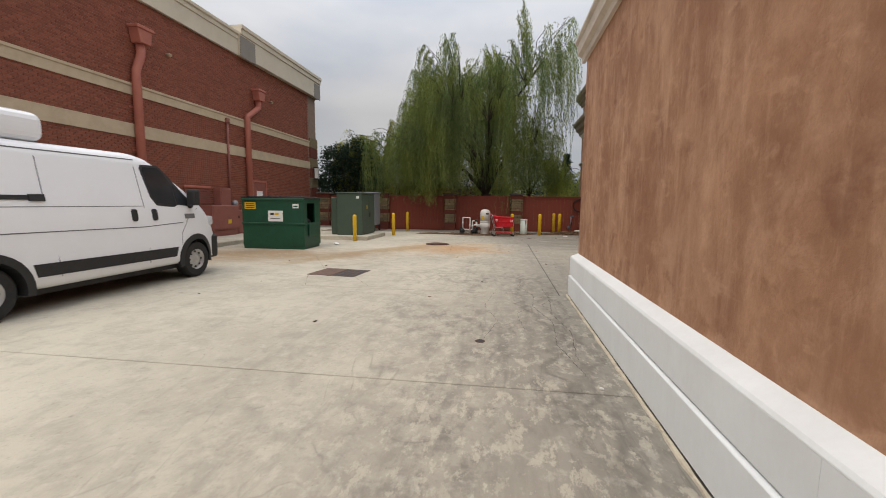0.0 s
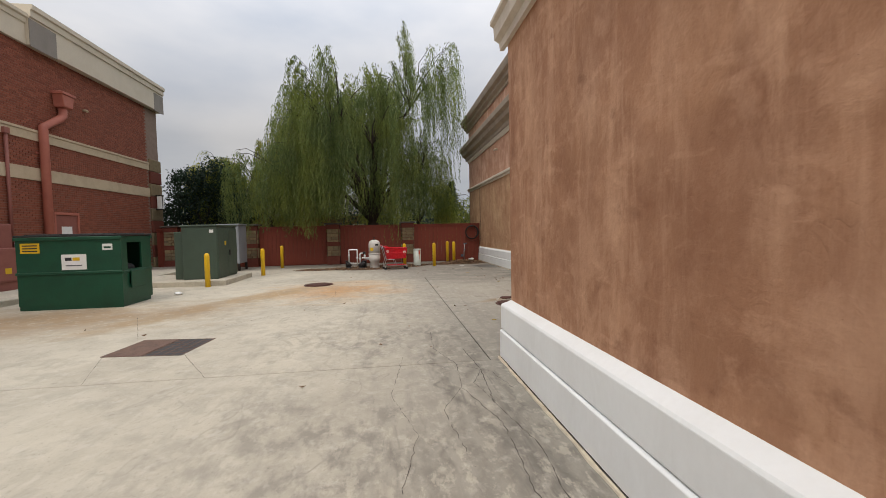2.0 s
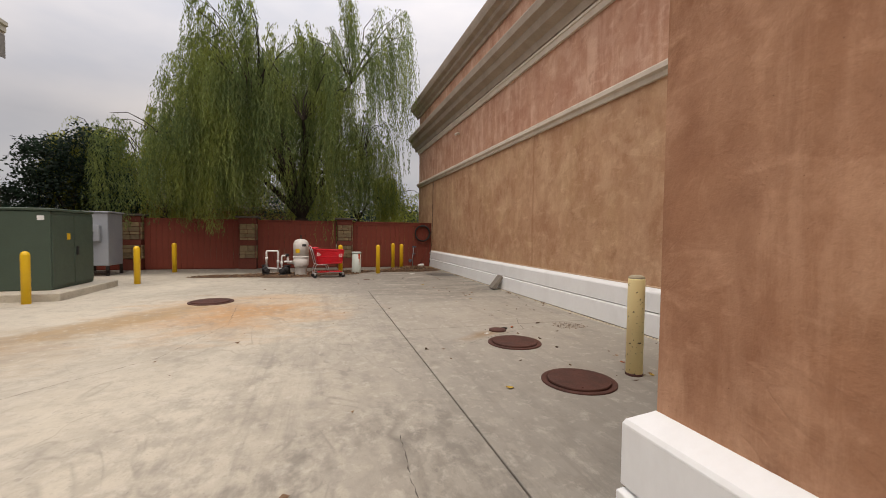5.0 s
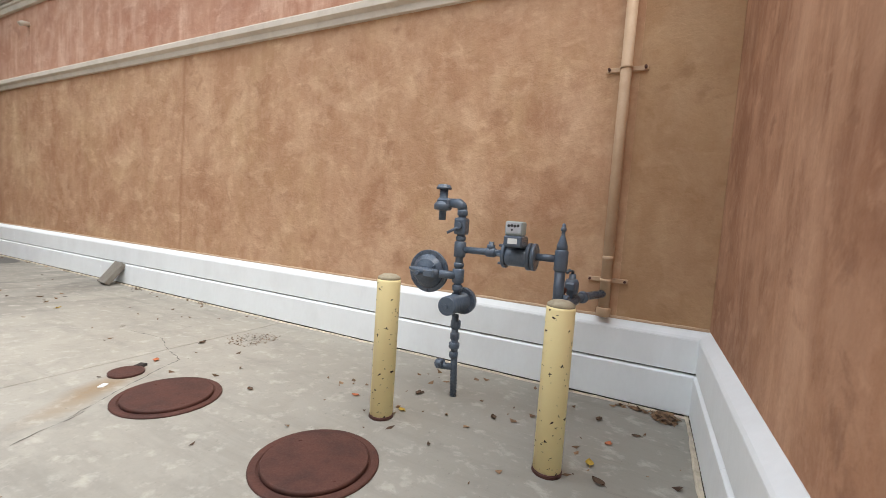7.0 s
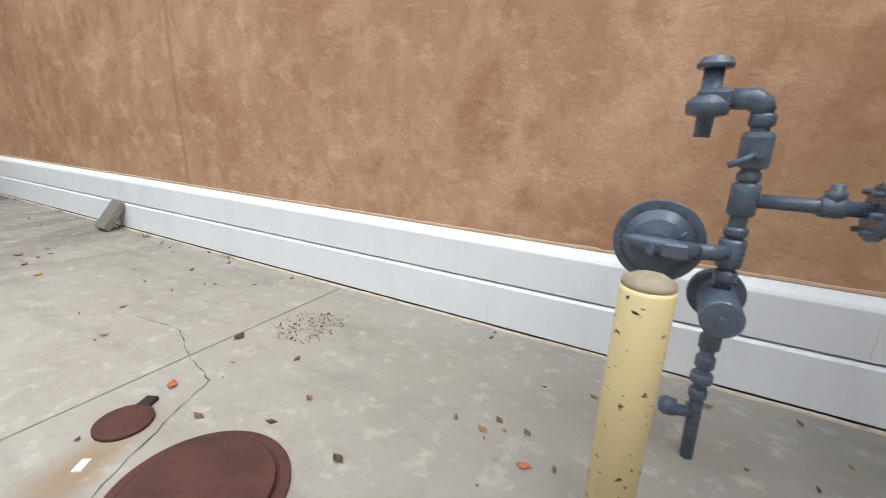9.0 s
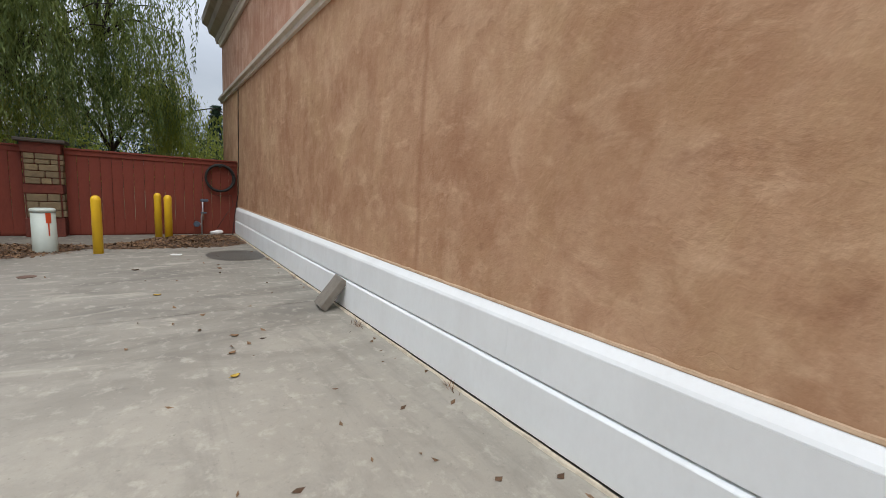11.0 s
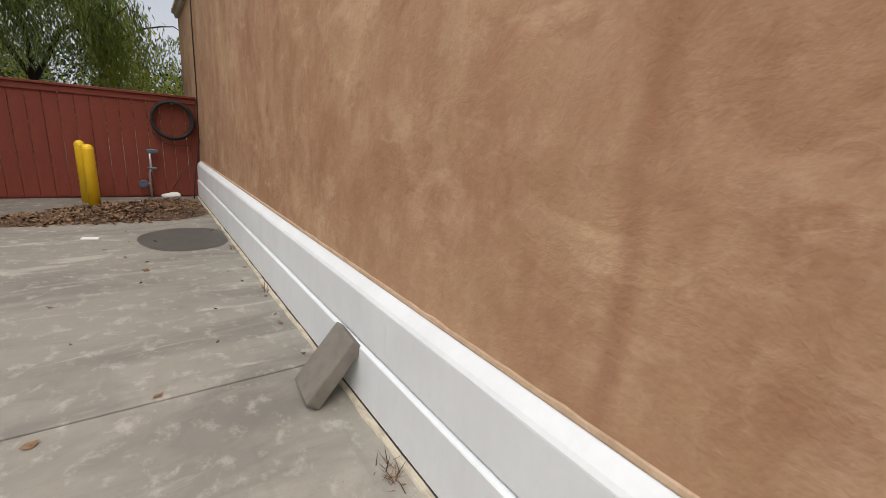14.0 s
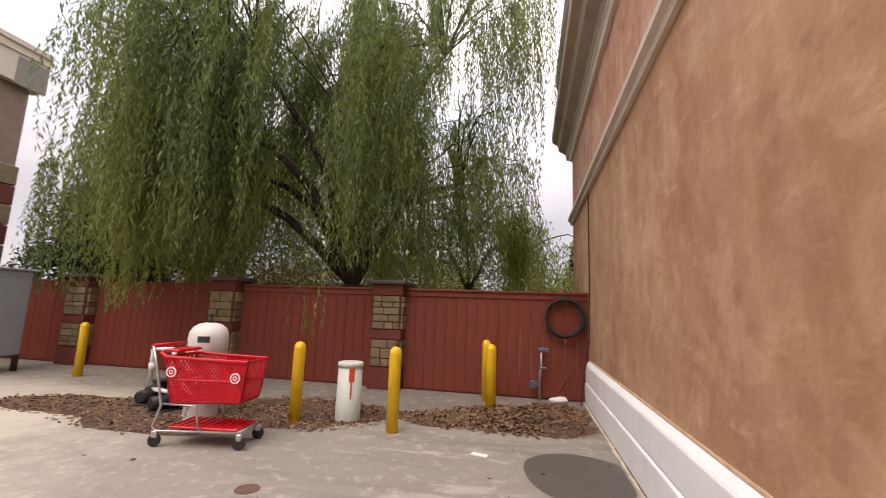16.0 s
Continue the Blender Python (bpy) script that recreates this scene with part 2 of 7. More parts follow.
    # the far bay under the willow: its shade painted in as grey, damp grey swathes with pale swirls, dirt along the
    # fence
    far_shade = k.range(k.math("ADD", y, both(k.noise(0.7, 4, (1, 0.6, 1)), 1.6)), 16.2, 17.6)
    far_shade = both(far_shade, k.range(x, -3.5, 0.5))
    c = k.mix(both(far_shade, 0.45), c, (0.30, 0.275, 0.235))
    swathe = k.range(k.noise(0.9, 6, (0.5, 1.5, 1), 0.62, 0.9, (3, 8, 0)), 0.46, 0.62)
    near_wall = both(k.range(x, 0.3, 2.2), k.range(y, 13.2, 15.6))
    c = k.mix(both(both(near_wall, swathe), 0.72), c, (0.15, 0.138, 0.12))
    swirl = k.range(k.noise(1.5, 5, (0.5, 1.4, 1), 0.6, 1.3, (9, 1, 0)), 0.57, 0.66)
    c = k.mix(both(both(near_wall, swirl), 0.5), c, (0.56, 0.515, 0.43))
    dirt = k.range(k.math("ADD", y, both(k.noise(1.1, 5), 1.5)), 21.5, 22.3)
    c = k.mix(both(dirt, 0.85), c, (0.115, 0.10, 0.084))
    # turning scuffs left by tyres: thin dark arcs
    for grain, lo, amount, shift in ((0.75, 0.012, 0.42, (1, 4, 0)), (1.5, 0.016, 0.36, (6, 2, 0))):
        arc = k.math("ABSOLUTE", k.math("SUBTRACT", k.noise(grain, 3, (1, 0.55, 1), 0.5, 1.2, shift), 0.5), 0.0)
        arc = both(k.range(arc, 0.0, lo, 1.0, 0.0), k.range(k.noise(2.2, 4, shift=(shift[1], shift[0], 3)), 0.45, 0.62))
        c = k.mix(both(both(arc, both(k.range(x, -4.5, -0.5), k.range(x, 1.5, 0.8))), amount), c, (0.13, 0.12, 0.105))
    rubbed = k.range(k.noise(2.6, 7, (1, 0.6, 1), 0.7, 0.6, (8, 8, 1)), 0.55, 0.68)
    c = k.mix(both(both(rubbed, k.range(x, -3.2, 0.2)), 0.36), c, (0.20, 0.185, 0.16))
    mottle = k.range(k.noise(3.6, 7, (1, 0.85, 1), 0.68, 0.3, (12, 3, 1)), 0.47, 0.64)
    c = k.mix(both(mottle, 0.36), c, (0.26, 0.238, 0.20))
    fleck = k.range(k.noise(7.5, 6, (1, 0.8, 1), 0.68, 0.2, (2, 13, 4)), 0.54, 0.66)
    c = k.mix(both(fleck, 0.34), c, (0.62, 0.575, 0.49))
    spots = k.range(k.noise(7.5, 3, rough=0.5), 0.69, 0.76)
    c = k.mix(both(spots, 0.4), c, (0.19, 0.175, 0.155))
    specks = k.range(k.noise(34, 2, rough=0.4, shift=(3, 3, 3)), 0.73, 0.77)
    c = k.mix(both(specks, 0.5), c, (0.13, 0.115, 0.095))
    grain = k.noise(90, 4, rough=0.7)
    c = k.mix(both(k.range(grain, 0.3, 0.75), 0.24), c, (0.25, 0.23, 0.195))
    c = k.mix(both(k.random(), 0.10), c, (0.33, 0.31, 0.27))
    h = k.math("ADD", both(grain, 0.35), k.noise(6, 7, rough=0.65))
    return k.color(c).bump(h, 0.3, 0.012).m


def plain(name, base, other, rough=0.7, metal=0.0, scale=6.0, amount=0.5, bump=0.1, spec=0.4, stretch=(1, 1, 1)):
    """Paint, plastic, metal or stone: a base colour with a second one in uneven patches, and grain."""
    k = Mat(name, rough, metal, spec)
    c = k.mix(k.math("MULTIPLY", k.range(k.noise(scale, 5, stretch, 0.62, 0.4), 0.42, 0.68), amount), base, other)
    g = k.noise(scale * 14, 4, stretch, 0.65)
    c = k.mix(k.math("MULTIPLY", k.range(g, 0.4, 0.75), amount * 0.4), c, other)
    k.color(c).rough(k.range(g, 0.2, 0.8, max(rough - 0.08, 0.02), min(rough + 0.1, 1)))
    if bump:
        k.bump(k.math("ADD", g, k.noise(scale * 2, 3)), bump, 0.006)
    return k.m


def chipped(name, paint, under, rough=0.5, scale=22.0, lo=0.665, dirt=(0.3, 0.22, 0.1), stretch=(1, 1, 0.6)):
    """Paint with chips through to what lies under it, and grime."""
    k = Mat(name, rough, 0.0, 0.4)
    c = k.mix(k.math("MULTIPLY", k.range(k.noise(3.5, 5, (1, 1, 0.5)), 0.45, 0.75), 0.35), paint, dirt)
    chips = k.range(k.noise(scale, 3, stretch, 0.5), lo, lo + 0.015)
    c = k.mix(chips, c, under)
    return k.color(c).rough(k.range(chips, 0, 1, rough, 0.9)).bump(k.math("SUBTRACT", k.noise(30, 3), chips), 0.25, 0.004).m


def piecewise(name, a, b, third, rough=0.85, scale=14.0, by="island", bump=0.35):
    """Bricks, stones, chips and leaves: each piece its own tone between a and b, with a grain of a third."""
    k = Mat(name, rough, 0.0, 0.25)
    c = k.mix(k.island() if by == "island" else k.random(), a, b)
    g = k.noise(scale, 5, rough=0.65)
    c = k.mix(k.math("MULTIPLY", k.range(g, 0.42, 0.7), 0.55), c, third)
    return k.color(c).bump(g, bump, 0.01).m


def leafy(name, a, b, tip):
    k = Mat(name, 0.6, 0.0, 0.3)
    c = k.mix(k.island(), a, b)
    c = k.mix(k.math("MULTIPLY", k.range(k.noise(0.5, 3), 0.4, 0.66), 0.6), c, tip)
    # shade of the gaps between hanging strands, painted into the leaf colour
    strand_gap_shade = k.range(k.noise(1.9, 2, (1, 1, 0.10), 0.5, 0.0, (3, 1, 4)), 0.44, 0.60)
    c = k.mix(k.math("MULTIPLY", strand_gap_shade, 0.45), c, tuple(v * 0.45 for v in b))
    k.color(c)
    tr, ad = k.n.new("ShaderNodeBsdfTranslucent"), k.n.new("ShaderNodeMixShader")
    k.l.new(c, tr.inputs["Color"])
    ad.inputs[0].default_value = 0.48
    k.l.new(k.b.outputs[0], ad.inputs[1])
    k.l.new(tr.outputs[0], ad.inputs[2])
    k.l.new(ad.outputs[0], k.n["Material Output"].inputs[0])
    return k.m


def glassy(name, tint=(0.02, 0.022, 0.025)):
    k = Mat(name, 0.06, 0.0, 0.6)
    return k.color(k.mix(k.range(k.noise(2, 3), 0.3, 0.8), tint, tuple(v * 1.8 for v in tint))).m


M_STUCCO = stucco("tan_trowelled_stucco", (0.47, 0.266, 0.150), (0.58, 0.362, 0.218), (0.36, 0.178, 0.097), (0.70, 0.47, 0.305), 0.18, seam=14.05)
M_STUCCO_UP = stucco("salmon_trowelled_stucco", (0.50, 0.262, 0.168), (0.60, 0.345, 0.235), (0.41, 0.185, 0.118), (0.76, 0.51, 0.38), 0.55, (0.56, 0.31, 0.20))
# smoother patch by the pipe; its darker tone also holds the inside corner's shade
M_STUCCO_FLAT = stucco("smooth_shaded_olive_tan_stucco", (0.43, 0.262, 0.140), (0.48, 0.30, 0.168), (0.37, 0.205, 0.105), (0.55, 0.37, 0.225), 0.10)
M_STUCCO_RED = stucco("red_brown_trowelled_stucco", (0.40, 0.197, 0.112), (0.49, 0.265, 0.157), (0.245, 0.107, 0.06), (0.65, 0.39, 0.252), 0.55, (0.40, 0.21, 0.12))
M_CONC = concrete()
M_WHITE = plain("white_masonry_paint", (0.86, 0.885, 0.88), (0.68, 0.685, 0.665), 0.6, scale=2.0, amount=0.3, bump=0.12, stretch=(1, 1, 0.5))
M_CREAM = plain("cream_sealant", (0.66, 0.58, 0.45), (0.35, 0.29, 0.21), 0.8, scale=9, amount=0.7, bump=0.3)
M_TRIM = plain("tan_moulding_paint", (0.66, 0.585, 0.49), (0.47, 0.40, 0.32), 0.7, scale=2.5, amount=0.5, bump=0.1)
M_TRIMDARK = plain("weathered_cornice_paint", (0.40, 0.33, 0.26), (0.28, 0.22, 0.17), 0.75, scale=2.0, amount=0.6, bump=0.1)
M_SOIL = plain("dry_soil_and_turf", (0.16, 0.14, 0.075), (0.08, 0.10, 0.04), 0.95, scale=1.2, amount=0.8, bump=0.5)
M_JOINT = plain("dark_joint_filler", (0.10, 0.088, 0.072), (0.045, 0.04, 0.033), 0.9, scale=9, amount=0.6, bump=0.2)
M_BRICK = piecewise("red_brick", (0.315, 0.105, 0.064), (0.215, 0.068, 0.043), (0.15, 0.048, 0.034), scale=18)
M_BRICKONE = piecewise("red_brick_single", (0.315, 0.105, 0.064), (0.215, 0.068, 0.043), (0.15, 0.048, 0.034), scale=18, by="object")
M_MORTAR = plain("brick_mortar", (0.26, 0.185, 0.145), (0.19, 0.13, 0.10), 0.95, scale=5, amount=0.6, bump=0.3)
M_LIMESTONE = plain("cast_limestone", (0.52, 0.415, 0.29), (0.40, 0.31, 0.21), 0.85, scale=3, amount=0.6, bump=0.2)
M_PANEL = plain("cream_metal_panel", (0.60, 0.53, 0.42), (0.50, 0.43, 0.33), 0.6, scale=1.4, amount=0.5, bump=0.03)
M_PANELEDGE = plain("grey_metal_panel", (0.25, 0.22, 0.19), (0.19, 0.165, 0.14), 0.6, scale=2, amount=0.5, bump=0.03)
M_SALMON = plain("salmon_metal_paint", (0.42, 0.135, 0.095), (0.31, 0.09, 0.065), 0.55, scale=3, amount=0.5, bump=0.05)
M_DULLRED = plain("dull_red_enclosure_paint", (0.27, 0.095, 0.075), (0.19, 0.062, 0.05), 0.6, scale=3, amount=0.5, bump=0.05)
M_FENCE = plain("red_stained_fence", (0.20, 0.040, 0.022), (0.12, 0.023, 0.014), 0.7, scale=2.6, amount=0.6, bump=0.15, stretch=(1, 1, 0.25))
M_YELLOW = plain("bright_yellow_sleeve", (0.80, 0.50, 0.022), (0.62, 0.36, 0.02), 0.42, scale=4, amount=0.35, bump=0.04)
M_PALEYEL = chipped("faded_yellow_paint", (0.92, 0.77, 0.40), (0.045, 0.028, 0.018), 0.5, 27.0, 0.658, dirt=(0.82, 0.66, 0.34), stretch=(1, 1, 1.6))
M_CAPCON = plain("mortar_cap", (0.42, 0.36, 0.25), (0.28, 0.23, 0.16), 0.9, scale=18, amount=0.7, bump=0.4)
M_RUST = plain("rusted_cast_iron", (0.108, 0.043, 0.031), (0.062, 0.029, 0.023), 0.68, metal=0.25, scale=5, amount=0.95, bump=0.3)
M_PLATE = plain("worn_iron_plate", (0.17, 0.10, 0.075), (0.10, 0.065, 0.05), 0.7, metal=0.2, scale=7, amount=0.8, bump=0.3)
M_IRON = plain("dark_iron", (0.05, 0.04, 0.034), (0.025, 0.02, 0.018), 0.75, metal=0.4, scale=8, amount=0.7, bump=0.3)
M_GASGREY = plain("blue_grey_pipe_enamel", (0.098, 0.128, 0.168), (0.052, 0.068, 0.092), 0.26, scale=9, amount=0.6, bump=0.1, spec=0.5)
M_TANPIPE = plain("tan_pipe_paint", (0.55, 0.38, 0.245), (0.42, 0.26, 0.15), 0.6, scale=4, amount=0.5, bump=0.08)
M_GREEN = plain("dark_green_steel", (0.003, 0.066, 0.034), (0.003, 0.038, 0.021), 0.45, scale=2.4, amount=0.6, bump=0.08, spec=0.5)
M_TRGREEN = plain("olive_green_enamel", (0.060, 0.090, 0.066), (0.045, 0.066, 0.05), 0.5, scale=1.5, amount=0.5, bump=0.04)
M_GREYBOX = plain("pale_grey_enamel", (0.30, 0.33, 0.36), (0.23, 0.25, 0.28), 0.5, scale=1.5, amount=0.5, bump=0.04)
M_BLACK = plain("black_plastic", (0.018, 0.018, 0.019), (0.03, 0.03, 0.031), 0.55, scale=8, amount=0.6, bump=0.1)
M_RUBBER = plain("tyre_rubber", (0.02, 0.02, 0.02), (0.035, 0.033, 0.03), 0.85, scale=12, amount=0.6, bump=0.2)
M_STEEL = plain("galvanised_steel", (0.52, 0.53, 0.54), (0.36, 0.37, 0.38), 0.38, metal=0.85, scale=9, amount=0.6, bump=0.05)
M_VAN = plain("white_car_paint", (0.80, 0.81, 0.83), (0.72, 0.73, 0.74), 0.2, scale=0.9, amount=0.3, bump=0.0, spec=0.5)
M_GLASS = glassy("dark_window_glass")
M_HEADLAMP = plain("headlamp_lens", (0.55, 0.57, 0.60), (0.35, 0.36, 0.38), 0.1, scale=9, amount=0.6, bump=0.0, spec=0.6)
M_REDPLASTIC = plain("red_cart_plastic", (0.62, 0.006, 0.018), (0.50, 0.005, 0.015), 0.35, scale=5, amount=0.4, bump=0.05, spec=0.5)
M_OFFWHITE = plain("off_white_fibreglass", (0.66, 0.64, 0.60), (0.52, 0.49, 0.44), 0.5, scale=4, amount=0.5, bump=0.08)
M_PVC = plain("white_pvc", (0.78, 0.78, 0.76), (0.62, 0.60, 0.56), 0.4, scale=6, amount=0.4, bump=0.04)
M_PALEGREEN = plain("pale_green_grey_plastic", (0.52, 0.58, 0.53), (0.42, 0.47, 0.43), 0.5, scale=5, amount=0.4, bump=0.05)
M_ORANGE = plain("orange_red_marker", (0.62, 0.08, 0.02), (0.5, 0.06, 0.02), 0.5, scale=8, amount=0.3, bump=0.0)
M_SIGNWHITE = plain("white_sticker", (0.76, 0.76, 0.74), (0.62, 0.62, 0.6), 0.5, scale=6, amount=0.3, bump=0.0)
M_SIGNYEL = plain("yellow_sticker", (0.68, 0.42, 0.02), (0.5, 0.3, 0.02), 0.5, scale=6, amount=0.3, bump=0.0)
M_SIGNDARK = plain("dark_print", (0.03, 0.03, 0.032), (0.05, 0.05, 0.05), 0.6, scale=6, amount=0.3, bump=0.0)
M_STONE = piecewise("buff_sandstone", (0.29, 0.215, 0.12), (0.16, 0.125, 0.08), (0.11, 0.08, 0.05), scale=9, by="object")
M_CAPSTONE = plain("dark_capstone", (0.10, 0.085, 0.072), (0.06, 0.05, 0.043), 0.85, scale=6, amount=0.6, bump=0.3)
M_PIERBRICK = piecewise("fence_pier_brick", (0.20, 0.055, 0.036), (0.13, 0.038, 0.028), (0.085, 0.03, 0.024), scale=16)
M_MULCH = piecewise("dry_leaves_and_bark", (0.34, 0.205, 0.115), (0.055, 0.032, 0.022), (0.04, 0.025, 0.018), scale=25)
M_MULCHBED = plain("leaf_litter_bed", (0.12, 0.072, 0.045), (0.05, 0.032, 0.022), 0.95, scale=7, amount=0.8, bump=0.8)
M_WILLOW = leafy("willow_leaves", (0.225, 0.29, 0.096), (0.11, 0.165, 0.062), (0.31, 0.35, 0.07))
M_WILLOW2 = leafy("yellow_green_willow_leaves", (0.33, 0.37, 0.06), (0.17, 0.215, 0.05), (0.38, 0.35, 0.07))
M_DARKLEAF = leafy("dark_broad_leaves", (0.022, 0.046, 0.026), (0.012, 0.028, 0.018), (0.035, 0.06, 0.03))
M_SHRUB = leafy("autumn_shrub_leaves", (0.13, 0.18, 0.035), (0.28, 0.23, 0.06), (0.36, 0.20, 0.05))
M_BARK = plain("grey_brown_bark", (0.055, 0.042, 0.032), (0.028, 0.022, 0.018), 0.95, scale=5, amount=0.7, bump=0.8, stretch=(1, 1, 0.2))
M_ROOF = plain("grey_shingle", (0.14, 0.13, 0.125), (0.09, 0.085, 0.08), 0.9, scale=4, amount=0.6, bump=0.3)
M_CMU = plain("grey_cinder_block", (0.235, 0.21, 0.175), (0.15, 0.13, 0.105), 0.95, scale=7, amount=0.6, bump=0.7)
M_FLATROOF = plain("roof_membrane", (0.45, 0.44, 0.42), (0.36, 0.35, 0.33), 0.9, scale=1, amount=0.5, bump=0.1)


# ---- building helpers ----
def bm_new():
    return bmesh.new()


def box(bm, x0, x1, y0, y1, z0, z1, bevel=0.0, seg=1):
    vs = bmesh.ops.create_cube(bm, size=1.0)["verts"]
    bmesh.ops.scale(bm, vec=(x1 - x0, y1 - y0, z1 - z0), verts=vs)
    bmesh.ops.translate(bm, vec=((x0 + x1) / 2, (y0 + y1) / 2, (z0 + z1) / 2), verts=vs)
    if bevel:
        es = list({e for v in vs for e in v.link_edges})
        bmesh.ops.bevel(bm, geom=es, offset=bevel, segments=seg, profile=0.6, affect="EDGES")
    return bm


def tube(bm, pts, r, n=12, caps=True):
    """A round bar along points; r is one radius or one for each point."""
    pts = [Vector(p) for p in pts]
    rs = [float(v) for v in r] if isinstance(r, (list, tuple)) else [r] * len(pts)
    rings, side = [], None
    for i, p in enumerate(pts):
        d = ((pts[min(i + 1, len(pts) - 1)] - p).normalized() + (p - pts[max(i - 1, 0)]).normalized())
        d = d.normalized() if d.length > 1e-6 else Vector((0, 0, 1))
        if side is None:
            side = d.cross(Vector((0, 0, 1)) if abs(d.z) < 0.9 else Vector((1, 0, 0))).normalized()
        side = (side - d * side.dot(d)).normalized()
        up = d.cross(side)
        rings.append([bm.verts.new(p + rs[i] * (math.cos(2 * math.pi * k / n) * side + math.sin(2 * math.pi * k / n) * up)) for k in range(n)])
    for a, b in zip(rings, rings[1:]):
        for k in range(n):
            f = bm.faces.new((a[k], a[(k + 1) % n], b[(k + 1) % n], b[k]))
            f.smooth = True
    if caps:
        bm.faces.new(rings[0][::-1])
        bm.faces.new(rings[-1])
    return bm


def lathe(bm, profile, n=20, axis="z", at=(0, 0, 0), caps=True, crisp=False):
    """Turns (radius, height) pairs round an axis through at."""
    def put(r, h, a):
        c, s = r * math.cos(a), r * math.sin(a)
        return Vector(at) + Vector({"z": (c, s, h), "x": (h, c, s), "y": (s, h, c)}[axis])
    rings = [[bm.verts.new(put(max(r, 1e-4), h, 2 * math.pi * k / n)) for k in range(n)] for r, h in profile]
    for (a, b), (p, q) in zip(zip(rings, rings[1:]), zip(profile, profile[1:])):
        for k in range(n):
            f = bm.faces.new((a[k], a[(k + 1) % n], b[(k + 1) % n], b[k]))
            f.smooth = abs(p[0] - q[0]) < (0.6 if crisp else 3) * abs(p[1] - q[1]) + 1e-6
    if caps:
        bm.faces.new(rings[0][::-1])
        bm.faces.new(rings[-1])
    bmesh.ops.recalc_face_normals(bm, faces=bm.faces[:])
    return bm


def extrude_profile(bm, profile, p0, p1, out):
    """A moulding: (projection, height) pairs swept from p0 to p1, projecting towards out."""
    out = Vector(out)
    ends = [[bm.verts.new(Vector(p) + out * a + Vector((0, 0, h))) for a, h in profile] for p in (p0, p1)]
    n = len(profile)
    for k in range(n):
        bm.faces.new((ends[0][k], ends[0][(k + 1) % n], ends[1][(k + 1) % n], ends[1][k]))
    bm.faces.new(ends[0][::-1])
    bm.faces.new(ends[1])
    bmesh.ops.recalc_face_normals(bm, faces=bm.faces[:])
    return bm


def part(name, bm, material, parent=None, label=""):
    me = bpy.data.meshes.new(name)
    bm.to_mesh(me)
    bm.free()
    me.materials.append(material)
    ob = new(name, me)
    ob.parent = parent
    return tagged(ob, label) if label else ob


def piece(name, me, parent, at, rz=0.0, scale=(1, 1, 1)):
    """One more object on a shared mesh."""
    ob = new(name, me)
    ob.parent = parent
    ob.matrix_basis = Matrix.LocRotScale(at, Euler((0, 0, rz)), scale)
    return ob


def thing(name, m, label, category, group=""):
    ob = new(name)
    ob.empty_display_size = 0.2
    ob.matrix_basis = m
    return tagged(ob, label, category, group)


def structure(name, bm, material, label="", category=""):
    return tagged(part(name, bm, material), label, category, kind="structure")


def raw_mesh(name, verts, faces, material, smooth=False):
    me = bpy.data.meshes.new(name)
    me.from_pydata(verts, [], faces)
    me.materials.append(material)
    if smooth:
        me.polygons.foreach_set("use_smooth", [True] * len(me.polygons))
    me.update()
    return me


rng = np.random.default_rng(7)

# ---- the large structure ----
AX, AY, BX = 1.315, 6.885, 4.585          # faces of the stucco walls
PX, PY, QX = 1.19, 6.975, 4.50          # faces of their white plinths
A_TOP, B_TOP, B_END = 3.98, 7.72, 25.72
FENCE_Y = 23.25

ground = structure("ground", box(bm_new(), -300, 300, -300, 300, -0.6, -0.035), M_SOIL, "dry soil and turf round the paved yard", "ground")

# concrete yard, cast in slabs with open joints
pavement = tagged(new("pavement"), "pale stained concrete service yard cast in slabs", "pavement", kind="structure")
FIELDS = (([-60.0, -9.0, 4.6], [-40.0, -6.0, 3.26, 6.9]), ([-60.0, -9.0, 1.05], [6.9, 15.95]), ([1.05, 4.6], [6.9, 11.6, 15.95]), ([-60.0, -9.0, 4.6], [15.95, 23.7]))
G = 0.007
for cols, lines in FIELDS:
    for xa, xb in zip(cols, cols[1:]):
        for ya, yb in zip(lines, lines[1:]):
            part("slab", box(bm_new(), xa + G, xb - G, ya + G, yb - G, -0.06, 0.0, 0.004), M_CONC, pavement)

# stucco building: a low block, then the long high wall set back from it
structure("wall_low_side", box(bm_new(), AX, AX + 0.3, -14, AY, 0, A_TOP), M_STUCCO_RED, "brown trowelled stucco wall of the low block", "wall")
structure("wall_low_return", box(bm_new(), AX + 0.302, BX + 0.3, AY - 0.3, AY, 0, A_TOP), M_STUCCO_RED, "brown trowelled stucco return wall", "wall")
structure("wall_long", box(bm_new(), BX, BX + 0.3, 7.60, B_END, 0, 3.80), M_STUCCO, "long tan trowelled stucco wall of the store", "wall")
structure("wall_long_corner", box(bm_new(), BX, BX + 0.3, AY + 0.002, 7.599, 0, 3.80), M_STUCCO_FLAT, "smoother olive-tan stucco beside the wall pipe, corner shade held in its tone", "wall")
structure("wall_long_upper", box(bm_new(), BX, BX + 0.3, AY + 0.002, B_END, 3.801, B_TOP), M_STUCCO_UP, "streaked salmon stucco above the string course", "wall")
structure("wall_far_end", box(bm_new(), BX + 0.302, 20, B_END - 0.3, B_END, 0, B_TOP), M_STUCCO, "brown stucco end wall", "wall")
structure("wall_store_front", box(bm_new(), BX + 0.302, 20, AY - 0.3, AY - 0.002, A_TOP + 0.25, B_TOP), M_STUCCO, "brown stucco wall above the low block", "wall")
